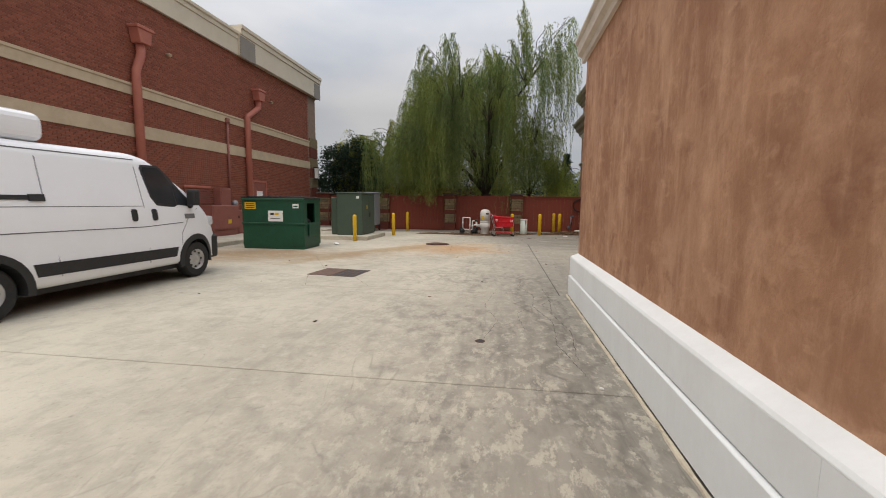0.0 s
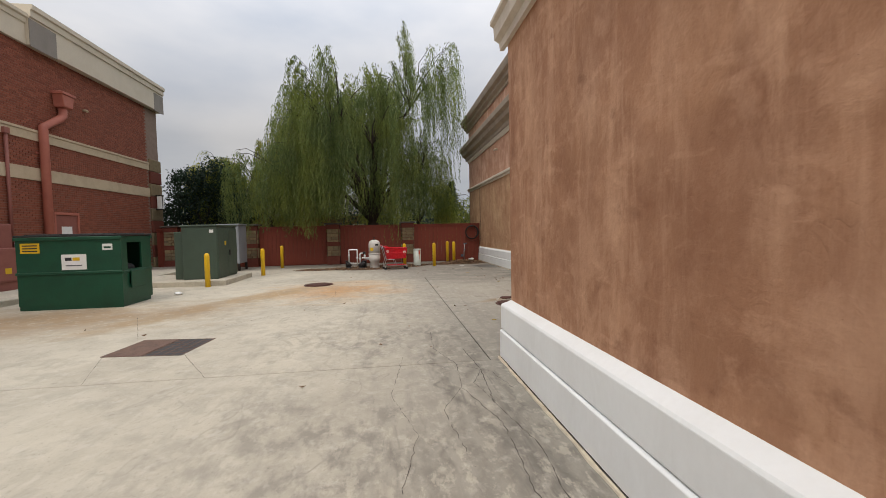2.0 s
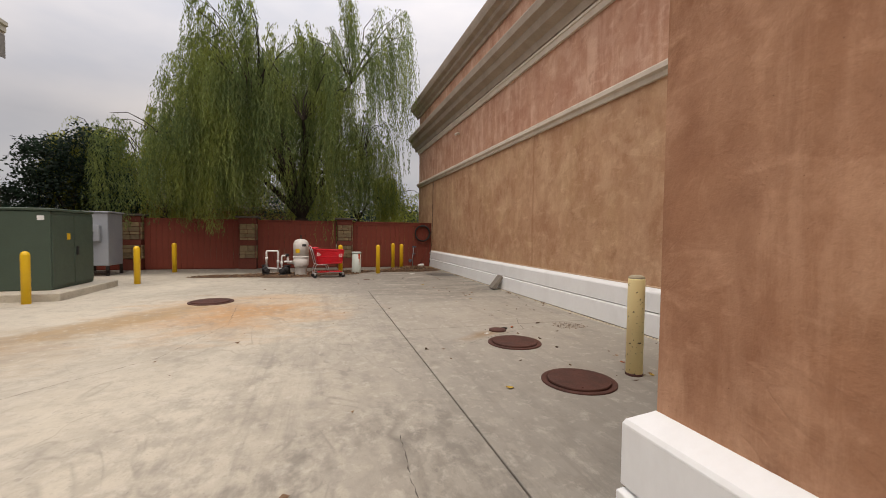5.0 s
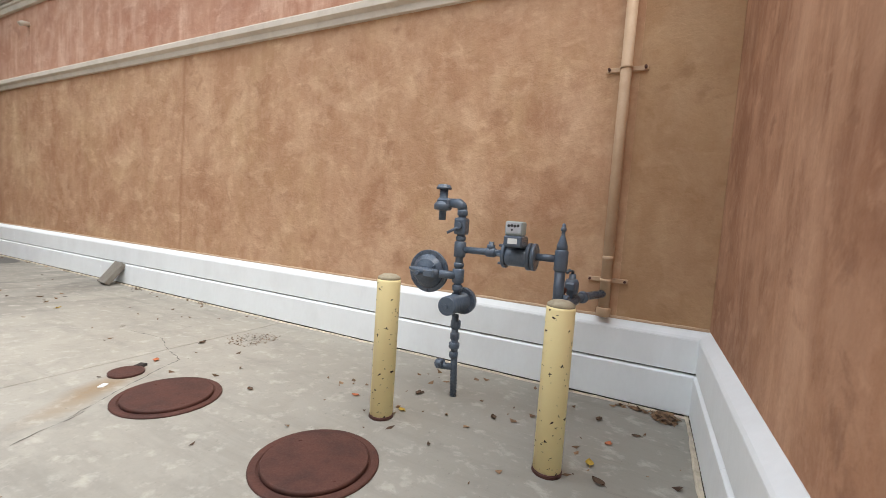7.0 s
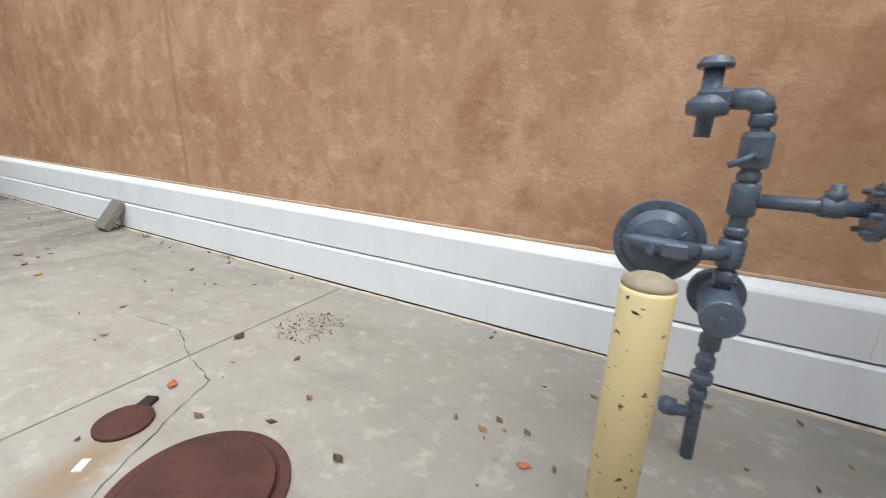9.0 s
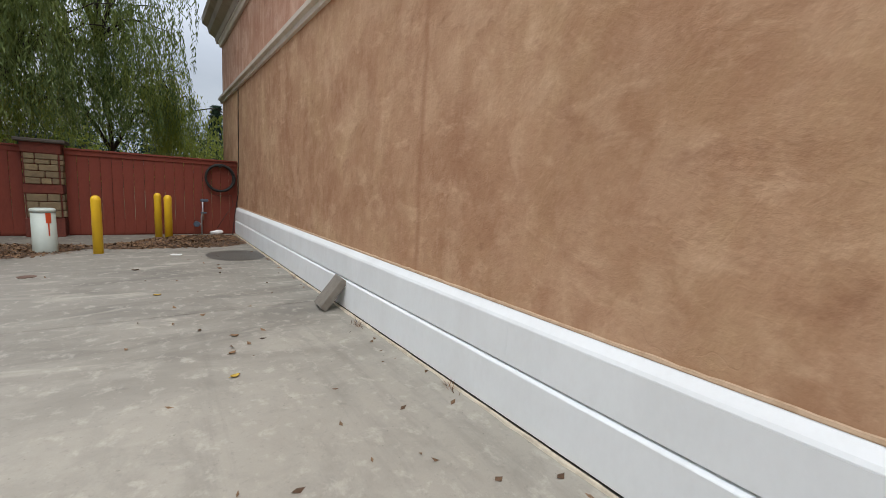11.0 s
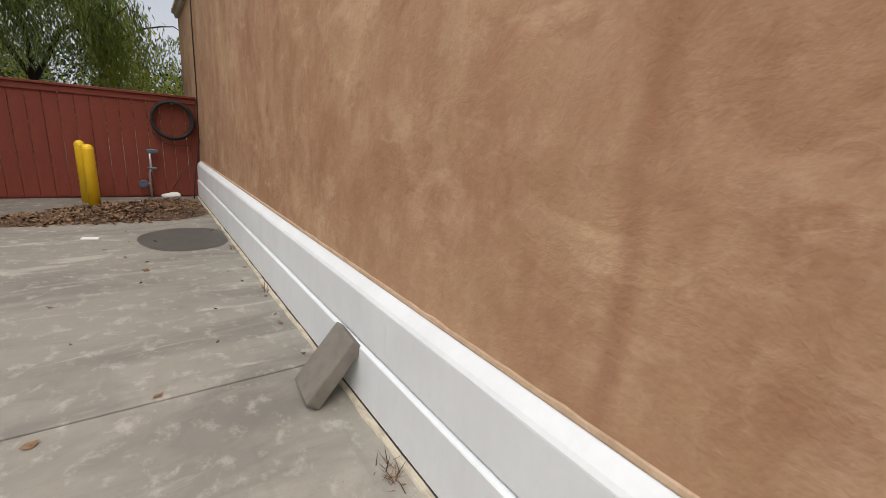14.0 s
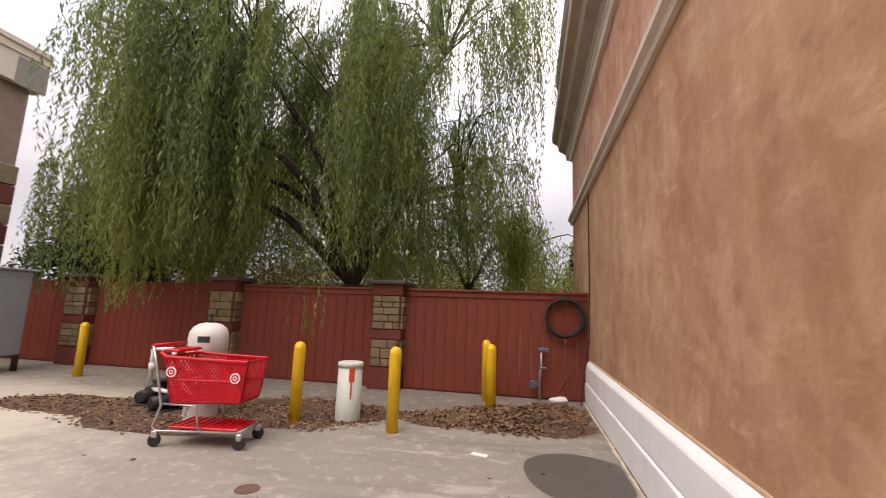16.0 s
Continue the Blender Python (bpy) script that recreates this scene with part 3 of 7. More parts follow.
structure("ceiling_low_roof", box(bm_new(), AX + 0.3, 20, -14, AY - 0.3, A_TOP - 0.3, A_TOP - 0.05), M_FLATROOF, "flat roof of the low block", "roof")
structure("ceiling_high_roof", box(bm_new(), BX + 0.3, 20, AY, B_END - 0.3, B_TOP - 0.4, B_TOP - 0.1), M_FLATROOF, "flat roof of the store", "roof")

CORNICE_A = [(0, -0.24), (0.05, -0.24), (0.06, -0.16), (0.12, -0.12), (0.13, 0.02), (0.17, 0.05), (0.17, 0.09), (-0.32, 0.09), (-0.32, 0.0), (0, 0.0)]
structure("trim_low_cornice_side", extrude_profile(bm_new(), CORNICE_A, (AX, -14, A_TOP), (AX, AY + 0.17, A_TOP), (-1, 0, 0)), M_TRIM, "tan moulded cornice on the low block", "cornice")
structure("trim_low_cornice_return", extrude_profile(bm_new(), CORNICE_A, (AX + 0.004, AY, A_TOP), (BX - 0.002, AY, A_TOP), (0, 1, 0)), M_TRIM, "tan moulded cornice on the return wall", "cornice")
UP = [(0, -0.56), (0.06, -0.56), (0.08, -0.45), (0.20, -0.37), (0.22, -0.27), (0.34, -0.21), (0.37, -0.11), (0.39, 0.0), (0.39, 0.05), (-0.32, 0.05), (-0.32, 0.0), (0, 0)]
LO = [(0, -0.80), (0.10, -0.80), (0.13, -0.64), (0.29, -0.54), (0.33, -0.38), (0.46, -0.30), (0.48, -0.14), (0.40, -0.10), (0.38, 0.0), (0, 0)]
THIN = [(0, -0.16), (0.06, -0.16), (0.08, -0.06), (0.10, -0.05), (0.10, 0.0), (0, 0.03)]
BAND = [(0, -0.20), (0.05, -0.20), (0.06, -0.13), (0.11, -0.10), (0.11, -0.03), (0.08, 0.0), (0, 0.03)]
for nm, prof, z, mat, lab in (("upper_cornice", UP, B_TOP, M_TRIMDARK, "heavy stepped cornice along the roof edge"),
                              ("lower_cornice", LO, 6.36, M_TRIMDARK, "heavy stepped cornice below the parapet"),
                              ("thin_band", THIN, 5.52, M_TRIM, "thin tan moulding under the cornice"),
                              ("band", BAND, 3.93, M_TRIM, "tan string course across the stucco wall")):
    structure("trim_" + nm, extrude_profile(bm_new(), prof, (BX, AY + 0.004, z), (BX, B_END + prof[5][0], z), (-1, 0, 0)), mat, lab, "moulding")
    structure("trim_" + nm + "_end", extrude_profile(bm_new(), prof, (BX + 0.004, B_END, z), (20, B_END, z), (0, 1, 0)), mat, lab, "moulding")

# white plinth: two courses of painted blocks under a sloping cap
plinth_side = tagged(new("baseboard_low_side"), "white painted masonry plinth in two courses", "plinth", kind="structure")
plinth_return = tagged(new("baseboard_return"), "white painted masonry plinth in two courses", "plinth", kind="structure")
plinth_long = tagged(new("baseboard_long"), "white painted masonry plinth along the long stucco wall", "plinth", kind="structure")
def mitred(profile, p0, p1, out, m0=0.0, m1=0.0):
    """A swept profile whose ends are cut at a slant: each end moves along the run by m for every unit of projection."""
    bm, out, p0, p1 = bm_new(), Vector(out), Vector(p0), Vector(p1)
    along = (p1 - p0).normalized()
    ends = [[bm.verts.new(p + out * a + along * (a * m) + Vector((0, 0, h))) for a, h in profile] for p, m in ((p0, m0), (p1, m1))]
    n = len(profile)
    for k in range(n):
        bm.faces.new((ends[0][k], ends[0][(k + 1) % n], ends[1][(k + 1) % n], ends[1][k]))
    bm.faces.new(ends[0][::-1])
    bm.faces.new(ends[1])
    bmesh.ops.recalc_face_normals(bm, faces=bm.faces[:])
    return bm


def plinth(parent, p0, p1, out, d, step, m0=0.0, m1=0.0, bead=False):
    """Two courses of painted blocks: a proud lower one with a chamfered ledge, a set-back upper one, and a sloping cap."""
    p0, p1 = Vector(p0), Vector(p1)
    run = (p1 - p0).length
    low = [(0, 0.020), (d - 0.004, 0.020), (d, 0.024), (d, 0.336), (d - 0.004, 0.342), (d - 0.022, 0.355), (0, 0.355)]
    high = [(0, 0.371), (d - 0.016, 0.371), (d - 0.014, 0.375), (d - 0.014, 0.640), (0, 0.640)]
    cap = [(0, 0.641), (d - 0.014, 0.641), (d - 0.015, 0.648), (d - 0.026, 0.667), (0.004, 0.720), (0, 0.720)]
    for row, prof in enumerate((low, high)):
        cuts = [0.0] + [v for v in np.arange(step * (0.45 if row else 0.9), run, step) if 0.3 < v < run - 0.3] + [run]
        for a, b in zip(cuts, cuts[1:]):
            p, q = p0.lerp(p1, (a + (0.0006 if a else 0)) / run), p0.lerp(p1, (b - (0.0006 if b < run else 0)) / run)
            part("block", mitred(prof, p, q, out, m0 if a == 0 else 0.0, m1 if b == run else 0.0), M_WHITE, parent)
    part("cap", mitred(cap, p0, p1, out, m0, m1), M_WHITE, parent, "sloping white painted cap")
    part("backing", mitred([(0.0, 0.0), (d - 0.055, 0.0), (d - 0.055, 0.636), (0, 0.636)], p0, p1, out, m0, m1), M_JOINT, parent, "dark recessed joint")
    along, o = (p1 - p0).normalized(), Vector(out)
    steps = max(3, int(run / 0.09))
    b, rows = bm_new(), []
    for k in range(steps + 1):
        p = p0.lerp(p1, k / steps) + along * (d * (m0 if k == 0 else m1 if k == steps else 0.0))
        w = d + 0.030 + 0.014 * noise.noise((k * 0.35, p0[0], 0)) + random.uniform(-0.005, 0.007)
        hi = 0.010 + 0.004 * noise.noise((k * 0.8, 4, p0[0]))
        gap = max(0.0, 0.003 + 0.008 * noise.noise((k * 0.28, 9, p0[1])))
        rows.append([b.verts.new(p + o * x + Vector((0, 0, z))) for x, z in ((d + gap, 0.0), (d + gap, hi), (w - 0.016, hi), (w - 0.010, hi + 0.006), (w - 0.003, hi + 0.004), (w + 0.003, 0.0))])
    for r0, r1 in zip(rows, rows[1:]):
        for k in range(5):
            b.faces.new((r0[k], r0[k + 1], r1[k + 1], r1[k]))
    bmesh.ops.recalc_face_normals(b, faces=b.faces[:])
    part("open_joint", mitred([(d - 0.054, 0.001), (d + 0.022, 0.001), (d + 0.022, 0.003), (d - 0.054, 0.003)], p0, p1, out, m0, m1), M_JOINT, parent, "dark open joint under the blocks")
    part("foot_strip", b, M_CREAM, parent, "cracked cream sealant strip at the foot")
    if bead:
        b, rows = bm_new(), []
        for k in range(int(run / 0.06) + 1):
            p = p0 + along * min(k * 0.06, run)
            z1 = 0.738 + 0.006 * noise.noise((k * 0.5, 2, 7)) + random.uniform(-0.002, 0.003)
            rows.append([b.verts.new(p + o * x + Vector((0, 0, z))) for x, z in ((0.012, 0.716), (0.013, 0.722), (0.009, z1 - 0.004), (0.001, z1))])
        for r0, r1 in zip(rows, rows[1:]):
            for k in range(3):
                b.faces.new((r0[k], r0[k + 1], r1[k + 1], r1[k]))
        bmesh.ops.recalc_face_normals(b, faces=b.faces[:])
        part("bead", b, M_BEAD, parent, "ragged beige plaster bead over the cap")


M_BEAD = plain("beige_plaster_bead", (0.60, 0.43, 0.29), (0.42, 0.27, 0.16), 0.85, scale=9, amount=0.7, bump=0.3)
DA, DR = AX - PX, PY - AY
plinth(plinth_side, (AX, -14, 0), (AX, AY, 0), (-1, 0, 0), DA, 2.4, 0.0, DR / DA)
plinth(plinth_return, (AX, AY, 0), (BX - 0.002, AY, 0), (0, 1, 0), DR, 1.9, -DA / DR, 0.0)
plinth(plinth_long, (BX, AY + 0.003, 0), (BX, 23.2, 0), (-1, 0, 0), BX - QX, 2.4, 0.0, 0.0, True)

# brick store across the yard
WX, W_END, W_TOP = -11.2, 24.1, 7.6
brick_wall = structure("wall_brick_store", box(bm_new(), WX - 0.3, WX - 0.012, -14, W_END, 0, W_TOP), M_MORTAR, "dark red running-bond brick wall of the neighbouring store", "wall")
structure("wall_brick_store_end", box(bm_new(), -40, WX - 0.302, W_END - 0.3, W_END, 0, W_TOP), M_BRICK, "dark red brick end wall", "wall")
structure("ceiling_brick_store_roof", box(bm_new(), -40, WX - 0.3, -14, W_END - 0.3, W_TOP - 0.3, W_TOP - 0.05), M_FLATROOF, "flat roof of the brick store", "roof")
STONE = [(0, -0.17), (0.03, -0.17), (0.03, 0.08), (0.06, 0.10), (0.06, 0.17), (0, 0.17)]
structure("trim_stone_band_upper", extrude_profile(bm_new(), STONE, (WX, -14, 4.86), (WX, 23.2, 4.86), (1, 0, 0)), M_LIMESTONE, "upper buff limestone band on the brick wall", "stone band")
structure("trim_stone_band_lower", extrude_profile(bm_new(), [(0, -0.2), (0.03, -0.2), (0.03, 0.2), (0, 0.2)], (WX, -14, 3.63), (WX, 23.2, 3.63), (1, 0, 0)), M_LIMESTONE, "lower buff limestone band on the brick wall", "stone band")
# roof fascia: cream panels, a step up for the last bay
FA = [(-0.3, 0), (0.10, 0), (0.10, 0.62), (0.14, 0.64), (0.14, 0.78), (0.20, 0.82), (0.20, 0.92), (-0.3, 0.92)]
structure("trim_roof_fascia_low", extrude_profile(bm_new(), FA, (WX, -14, 7.61), (WX, 16.7, 7.61), (1, 0, 0)), M_PANEL, "cream metal roof fascia in panels", "fascia")
FB = [(-0.3, 0), (0.22, 0), (0.22, 0.84), (0.27, 0.86), (0.27, 1.05), (0.33, 1.08), (0.33, 1.22), (-0.3, 1.22)]
structure("trim_roof_fascia_high", extrude_profile(bm_new(), FB, (WX, 16.702, 7.61), (WX, W_END + 0.25, 7.61), (1, 0, 0)), M_PANEL, "taller cream metal roof fascia over the end bay", "fascia")
structure("trim_fascia_corner_panel", box(bm_new(), WX + 0.2, WX + 0.226, W_END - 0.55, W_END + 0.256, 7.555, 8.38), M_PANELEDGE, "grey panel at the end of the fascia", "fascia")
structure("trim_fascia_step_panel", box(bm_new(), WX + 0.2, WX + 0.226, 16.698, 17.75, 7.555, 8.40), M_PANELEDGE, "grey panel where the fascia steps up", "fascia")
# stone pier on the corner of the brick store
pier = tagged(new("wall_corner_pier"), "corner pier of stacked buff stone blocks and brick", "pier", kind="structure")
for k in range(9):
    z0 = 0.02 + k * 0.58
    part("stone" if k % 2 == 0 else "brick_course", box(bm_new(), WX - 0.2, WX + 0.07, 23.22, W_END + 0.07, z0, z0 + 0.56, 0.02), M_STONE if k % 2 == 0 else M_PIERBRICK, pier)

# board fence in bays between stone piers
FENCE_Z = 0.0
PIERS = [0.82, -2.86, -6.72, -10.3]
EDGES = [BX - 0.01] + PIERS + [-11.0]
def fence_bay(x0, x1):
    f = thing("fence_panel", pose((x0 + x1) / 2, FENCE_Y, FENCE_Z), "red-stained vertical board fence panel standing on concrete", "fence", "bays of the board fence")
    half = (x1 - x0) / 2
    n = max(2, round((x1 - x0) / 0.2))
    w = 2 * half / n
    bm = box(bm_new(), -w / 2 + 0.003, w / 2 - 0.003, -0.02, 0.0, 0.03, 1.88, 0.003)
    board = part("board", bm, M_FENCE, f)
    board.location.x = -half + w / 2
    for k in range(1, n):
        piece("board", board.data, f, (-half + w * (k + 0.5), random.uniform(-0.004, 0.004), random.uniform(-0.004, 0.004)))
    part("rail", box(bm_new(), -half, half, 0.004, 0.05, 0.0, 0.36), M_FENCE, f)
    part("rail", box(bm_new(), -half, half, 0.004, 0.05, 1.45, 1.56), M_FENCE, f)
    part("fascia_board", box(bm_new(), -half, half, -0.045, -0.024, 1.78, 1.88, 0.004), M_FENCE, f)
    part("cap_rail", box(bm_new(), -half, half, -0.075, 0.06, 1.883, 1.925, 0.006), M_FENCE, f)
for a, b in zip(EDGES, EDGES[1:]):
    w_a = 0.0 if a == EDGES[0] else 0.335
    w_b = 0.0 if b == EDGES[-1] else 0.335
    if (a - w_a) - (b + w_b) > 0.25:
        fence_bay(b + w_b, a - w_a)
def fence_pier(x):
    p = thing("stone_pier", pose(x, FENCE_Y, 0), "fence pier of brick and buff stone under a dark capstone", "pier", "piers of the board fence")
    part("core", box(bm_new(), -0.29, 0.29, -0.24, 0.24, 0, 1.98), M_PIERBRICK, p, "dark red brick core")
    for z0, z1 in ((0.42, 0.92), (1.12, 1.76)):
        z = z0
        while z < z1 - 0.05:
            h = min(random.uniform(0.10, 0.20), z1 - z)
            h = z1 - z if z1 - z - h < 0.08 else h
            for face in range(2):
                t, end = -0.27, 0.27
                while t < end - 0.02:
                    w = random.uniform(0.14, 0.34)
                    w = end - t if end - t - w < 0.1 else w
                    d = 0.24 + random.uniform(0.03, 0.055)
                    if face == 0:
                        bm = box(bm_new(), t + 0.006, t + w - 0.006, -d, -0.2, z + 0.006, z + h - 0.006, 0.012)
                    else:
                        bm = box(bm_new(), 0.25, d + 0.05, (t + 0.006) * 0.85, (t + w - 0.006) * 0.85, z + 0.006, z + h - 0.006, 0.012)
                    part("stone", bm, M_STONE, p)
                    t += w
            z += h
    part("brick_band", box(bm_new(), -0.315, 0.315, -0.265, 0.265, 0.0, 0.40, 0.008), M_PIERBRICK, p, "dark red brick foot")
    part("brick_band", box(bm_new(), -0.315, 0.315, -0.265, 0.265, 0.93, 1.11, 0.008), M_PIERBRICK, p, "dark red brick band")
    part("brick_band", box(bm_new(), -0.315, 0.315, -0.265, 0.265, 1.77, 1.98, 0.008), M_PIERBRICK, p, "dark red brick band")
    part("capstone", box(bm_new(), -0.40, 0.40, -0.35, 0.35, 1.983, 2.06, 0.02), M_CAPSTONE, p, "dark flat capstone")
for x in PIERS:
    fence_pier(x)

# ---- things in the yard ----
def bollard(m, mat, r, h, label, cap, group, lean=0.0):
    b = thing("bollard", m, label, "bollard", group)
    part("post", lathe(bm_new(), [(r, 0), (r, h - 0.03), (r * 0.99, h - 0.015)], 20), mat, b)
    if cap == "dome":
        part("cap", lathe(bm_new(), [(r, h - 0.03), (r * 0.93, h - 0.005), (r * 0.75, h + 0.022), (r * 0.4, h + 0.04), (0, h + 0.045)], 20), mat, b)
    else:
        part("cap", lathe(bm_new(), [(r * 0.97, h - 0.016), (r * 0.95, h + 0.002), (r * 0.6, h + 0.02), (0, h + 0.024)], 20), M_CAPCON, b, "rough mortar filling")
        part("collar", lathe(bm_new(), [(r + 0.006, 0.0), (r + 0.005, 0.018), (r + 0.001, 0.024)], 20), M_RUST, b, "rusted foot ring")
    return b


YEL = "bright yellow plastic-sleeved steel bollard on concrete"
for x, y in ((-5.65, 15.49), (-4.92, 18.59), (-5.05, 22.0), (0.55, 20.42), (1.87, 20.45), (2.97, 21.75), (2.80, 22.75)):
    bollard(pose(x, y, 0), M_YELLOW, 0.075, 0.99, YEL, "dome", "yellow bollards in the yard")
bollard(pose(3.11, 9.05, 0), M_PALEYEL, 0.085, 1.04, "faded chipped pale yellow bollard beside the gas meter", "flat", "chipped bollards at the gas meter")
bollard(pose(3.10, 7.82, 0), M_PALEYEL, 0.085, 1.03, "faded chipped pale yellow bollard beside the gas meter", "flat", "chipped bollards at the gas meter")


def disc(name, x, y, r, mat, label, category, group=""):
    """A round cast-iron lid lying in the concrete."""
    t = thing(name, pose(x, y, 0.0, 0, 0, random.uniform(0, 90)), label, category, group)
    part("lid", lathe(bm_new(), [(r * 0.83, 0.0), (r * 0.83, 0.026), (r * 0.815, 0.031), (r * 0.5, 0.032), (0, 0.033)], 48), mat, t)
    part("ring", lathe(bm_new(), [(r, 0.0), (r, 0.011), (r * 0.98, 0.016), (r * 0.88, 0.015), (r * 0.865, 0.001)], 48), mat, t)
    for k in range(2):
        a = k * math.pi + 0.4
        part("lift_slot", box(bm_new(), r * 0.66 * math.cos(a) - 0.02, r * 0.66 * math.cos(a) + 0.02, r * 0.66 * math.sin(a) - 0.012, r * 0.66 * math.sin(a) + 0.012, 0.026, 0.0338), M_RUST, t)
    return t


disc("manhole_cover", -2.28, 14.97, 0.43, M_RUST, "round rusted iron manhole cover in rust-stained concrete", "manhole")
disc("manhole_cover", 2.44, 10.53, 0.36, M_RUST, "round rust-brown manhole cover near the gas meter", "manhole", "manholes near the gas meter")
disc("manhole_cover", 2.41, 9.02, 0.37, M_RUST, "round rust-brown manhole cover near the gas meter", "manhole", "manholes near the gas meter")
valve = thing("valve_lid", pose(2.50, 11.24, 0, 0, 0, 25), "small rusted valve lid with a lifting tab", "valve lid")
part("lid", lathe(bm_new(), [(0.13, 0), (0.13, 0.02), (0.11, 0.026), (0, 0.028)], 20), M_RUST, valve)
part("tab", box(bm_new(), 0.11, 0.2, -0.035, 0.035, 0.0, 0.025, 0.006), M_IRON, valve)
drain = thing("floor_drain", pose(1.27, 18.54, 0), "small round dark floor drain in the concrete", "drain")
part("grille", lathe(bm_new(), [(0.10, 0), (0.10, 0.005), (0.085, 0.007), (0, 0.007)], 20), M_PLATE, drain)
hole = thing("cleanout_hole", pose(-0.135, 4.39, 0), "small dark pipe hole in the concrete", "drain")
part("rim", lathe(bm_new(), [(0.055, 0), (0.055, 0.004), (0.042, 0.006), (0.040, 0.001)], 18), M_RUST, hole)
# dark disc for the shade inside the open hole, no real stopper
part("plug", lathe(bm_new(), [(0.039, 0), (0.039, 0.003), (0, 0.003)], 18), M_SIGNDARK, hole)
patch = thing("repair_patch", pose(4.02, 19.66, 0), "dark round concrete patch beside the white plinth", "patch")
bm = bm_new()
ring = [bm.verts.new((0.52 * math.cos(a) * (1 + 0.05 * math.sin(3 * a)) - 0.02, 0.66 * math.sin(a) * (1 + 0.05 * math.cos(2 * a)), 0.004)) for a in np.linspace(0, 2 * math.pi, 40, endpoint=False)]
for v in ring:
    v.co.x = min(v.co.x, 0.43)
bm.faces.new(ring)
M_DAMP = plain("dark_damp_concrete", (0.10, 0.092, 0.078), (0.07, 0.064, 0.055), 0.5, scale=4, amount=0.6, bump=0.15)
part("surface", bm, M_DAMP, patch)

# storm inlet: a solid rusted plate beside a waffle grate
inlet = thing("storm_grate", pose(-3.37, 8.36, 0, 0, 0, -6), "rusted storm inlet, half solid plate and half waffle grate", "grate")
part("plate", box(bm_new(), -0.53, -0.005, -0.43, 0.43, 0.0, 0.009, 0.003), M_PLATE, inlet)
# thin dark sheet in place of a pit, the shade below the bars as colour
part("pit", box(bm_new(), 0.0, 0.53, -0.43, 0.43, 0.0, 0.003), M_SIGNDARK, inlet, "dark sheet for the shade in the pit under the grate")
for k in range(5):
    x = 0.01 + k * 0.125
    part("bar", box(bm_new(), x, x + 0.017, -0.43, 0.43, 0.003, 0.0065, 0.0012), M_PLATE, inlet)
for k in range(8):
    y = -0.43 + k * 0.119
    part("cross_bar", box(bm_new(), 0.01, 0.54, y, y + 0.017, 0.0035, 0.006, 0.0012), M_PLATE, inlet)


# ---- white delivery van ----
def van_top(y):
    return float(np.interp(y, [-2.65, -2.5, 0.55, 0.8, 1.05, 1.80, 1.92, 2.2, 2.36, 2.46], [2.18, 2.27, 2.30, 2.24, 2.10, 1.53, 1.44, 1.18, 0.95, 0.74]))


def van_half(y, z):
    w = 1.0 - 0.030 * max(0.0, min(z, 1.25) - 0.8) - 0.19 * max(0.0, z - 1.25)
    if y > 1.4:
        w -= 0.24 * ((y - 1.4) / 1.06) ** 2
    return w


van = thing("delivery_van", pose(-6.90, 5.66, 0), "white cargo van with roof refrigeration unit by the brick store", "van")
bm = bm_new()
stations = list(np.linspace(-2.65, 0.5, 12)) + list(np.linspace(0.62, 2.46, 24))
U = [0.0, 0.03, 0.10, 0.22, 0.36, 0.48, 0.60, 0.72, 0.82, 0.90, 0.95]
rings = []
for y in stations:
    zb, zt = 0.33, van_top(y)
    half = [(0.0, zb)] + [(van_half(y, zb + u * (zt - zb)) - (0.06 if k == 0 else 0), zb + u * (zt - zb)) for k, u in enumerate(U)]
    w = van_half(y, zt)
    half += [(w - 0.05, zt - 0.028), (w - 0.16, zt - 0.006), (w * 0.4, zt + 0.012)]
    full = half + [(-x, z) for x, z in reversed(half[1:])]
    rings.append([bm.verts.new((x, y, z)) for x, z in full])
for a, b in zip(rings, rings[1:]):
    n = len(a)
    for k in range(n):
        f = bm.faces.new((a[k], a[(k + 1) % n], b[(k + 1) % n], b[k]))
        f.smooth = True
bm.faces.new(rings[0][::-1])
bm.faces.new(rings[-1])
bmesh.ops.recalc_face_normals(bm, faces=bm.faces[:])
body = part("body", bm, M_VAN, van, "glossy white bodywork")
cut_bm = bm_new()
for yc in (1.70, -1.74):
    lathe(cut_bm, [(0.415, -1.2), (0.415, 1.2)], 32, "x", (0, yc, 0.36))
cutter = part("cutter", cut_bm, M_BLACK)
mod = body.modifiers.new("arches", "BOOLEAN")
mod.operation, mod.object, mod.solver = "DIFFERENCE", cutter, "EXACT"
van.matrix_basis = Matrix.Identity(4)
bpy.context.view_layer.update()
cut_mesh = bpy.data.meshes.new_from_object(body.evaluated_get(bpy.context.evaluated_depsgraph_get()))
body.modifiers.clear()
body.data = cut_mesh
bpy.data.objects.remove(cutter)
van.matrix_basis = pose(-6.90, 5.66, 0)


def side_plate(name, poly, mat, parent, off=0.006, label=""):
    """A thin panel that lies on the van's right-hand side, from (y, z) corners."""
    b = bm_new()
    out = [b.verts.new((van_half(y, z) + off, y, z)) for y, z in poly]
    inn = [b.verts.new((van_half(y, z) - 0.03, y, z)) for y, z in poly]
    b.faces.new(out)
    for k in range(len(poly)):
        b.faces.new((out[k], inn[k], inn[(k + 1) % len(poly)], out[(k + 1) % len(poly)]))
    bmesh.ops.recalc_face_normals(b, faces=b.faces[:])
    return part(name, b, mat, parent, label)


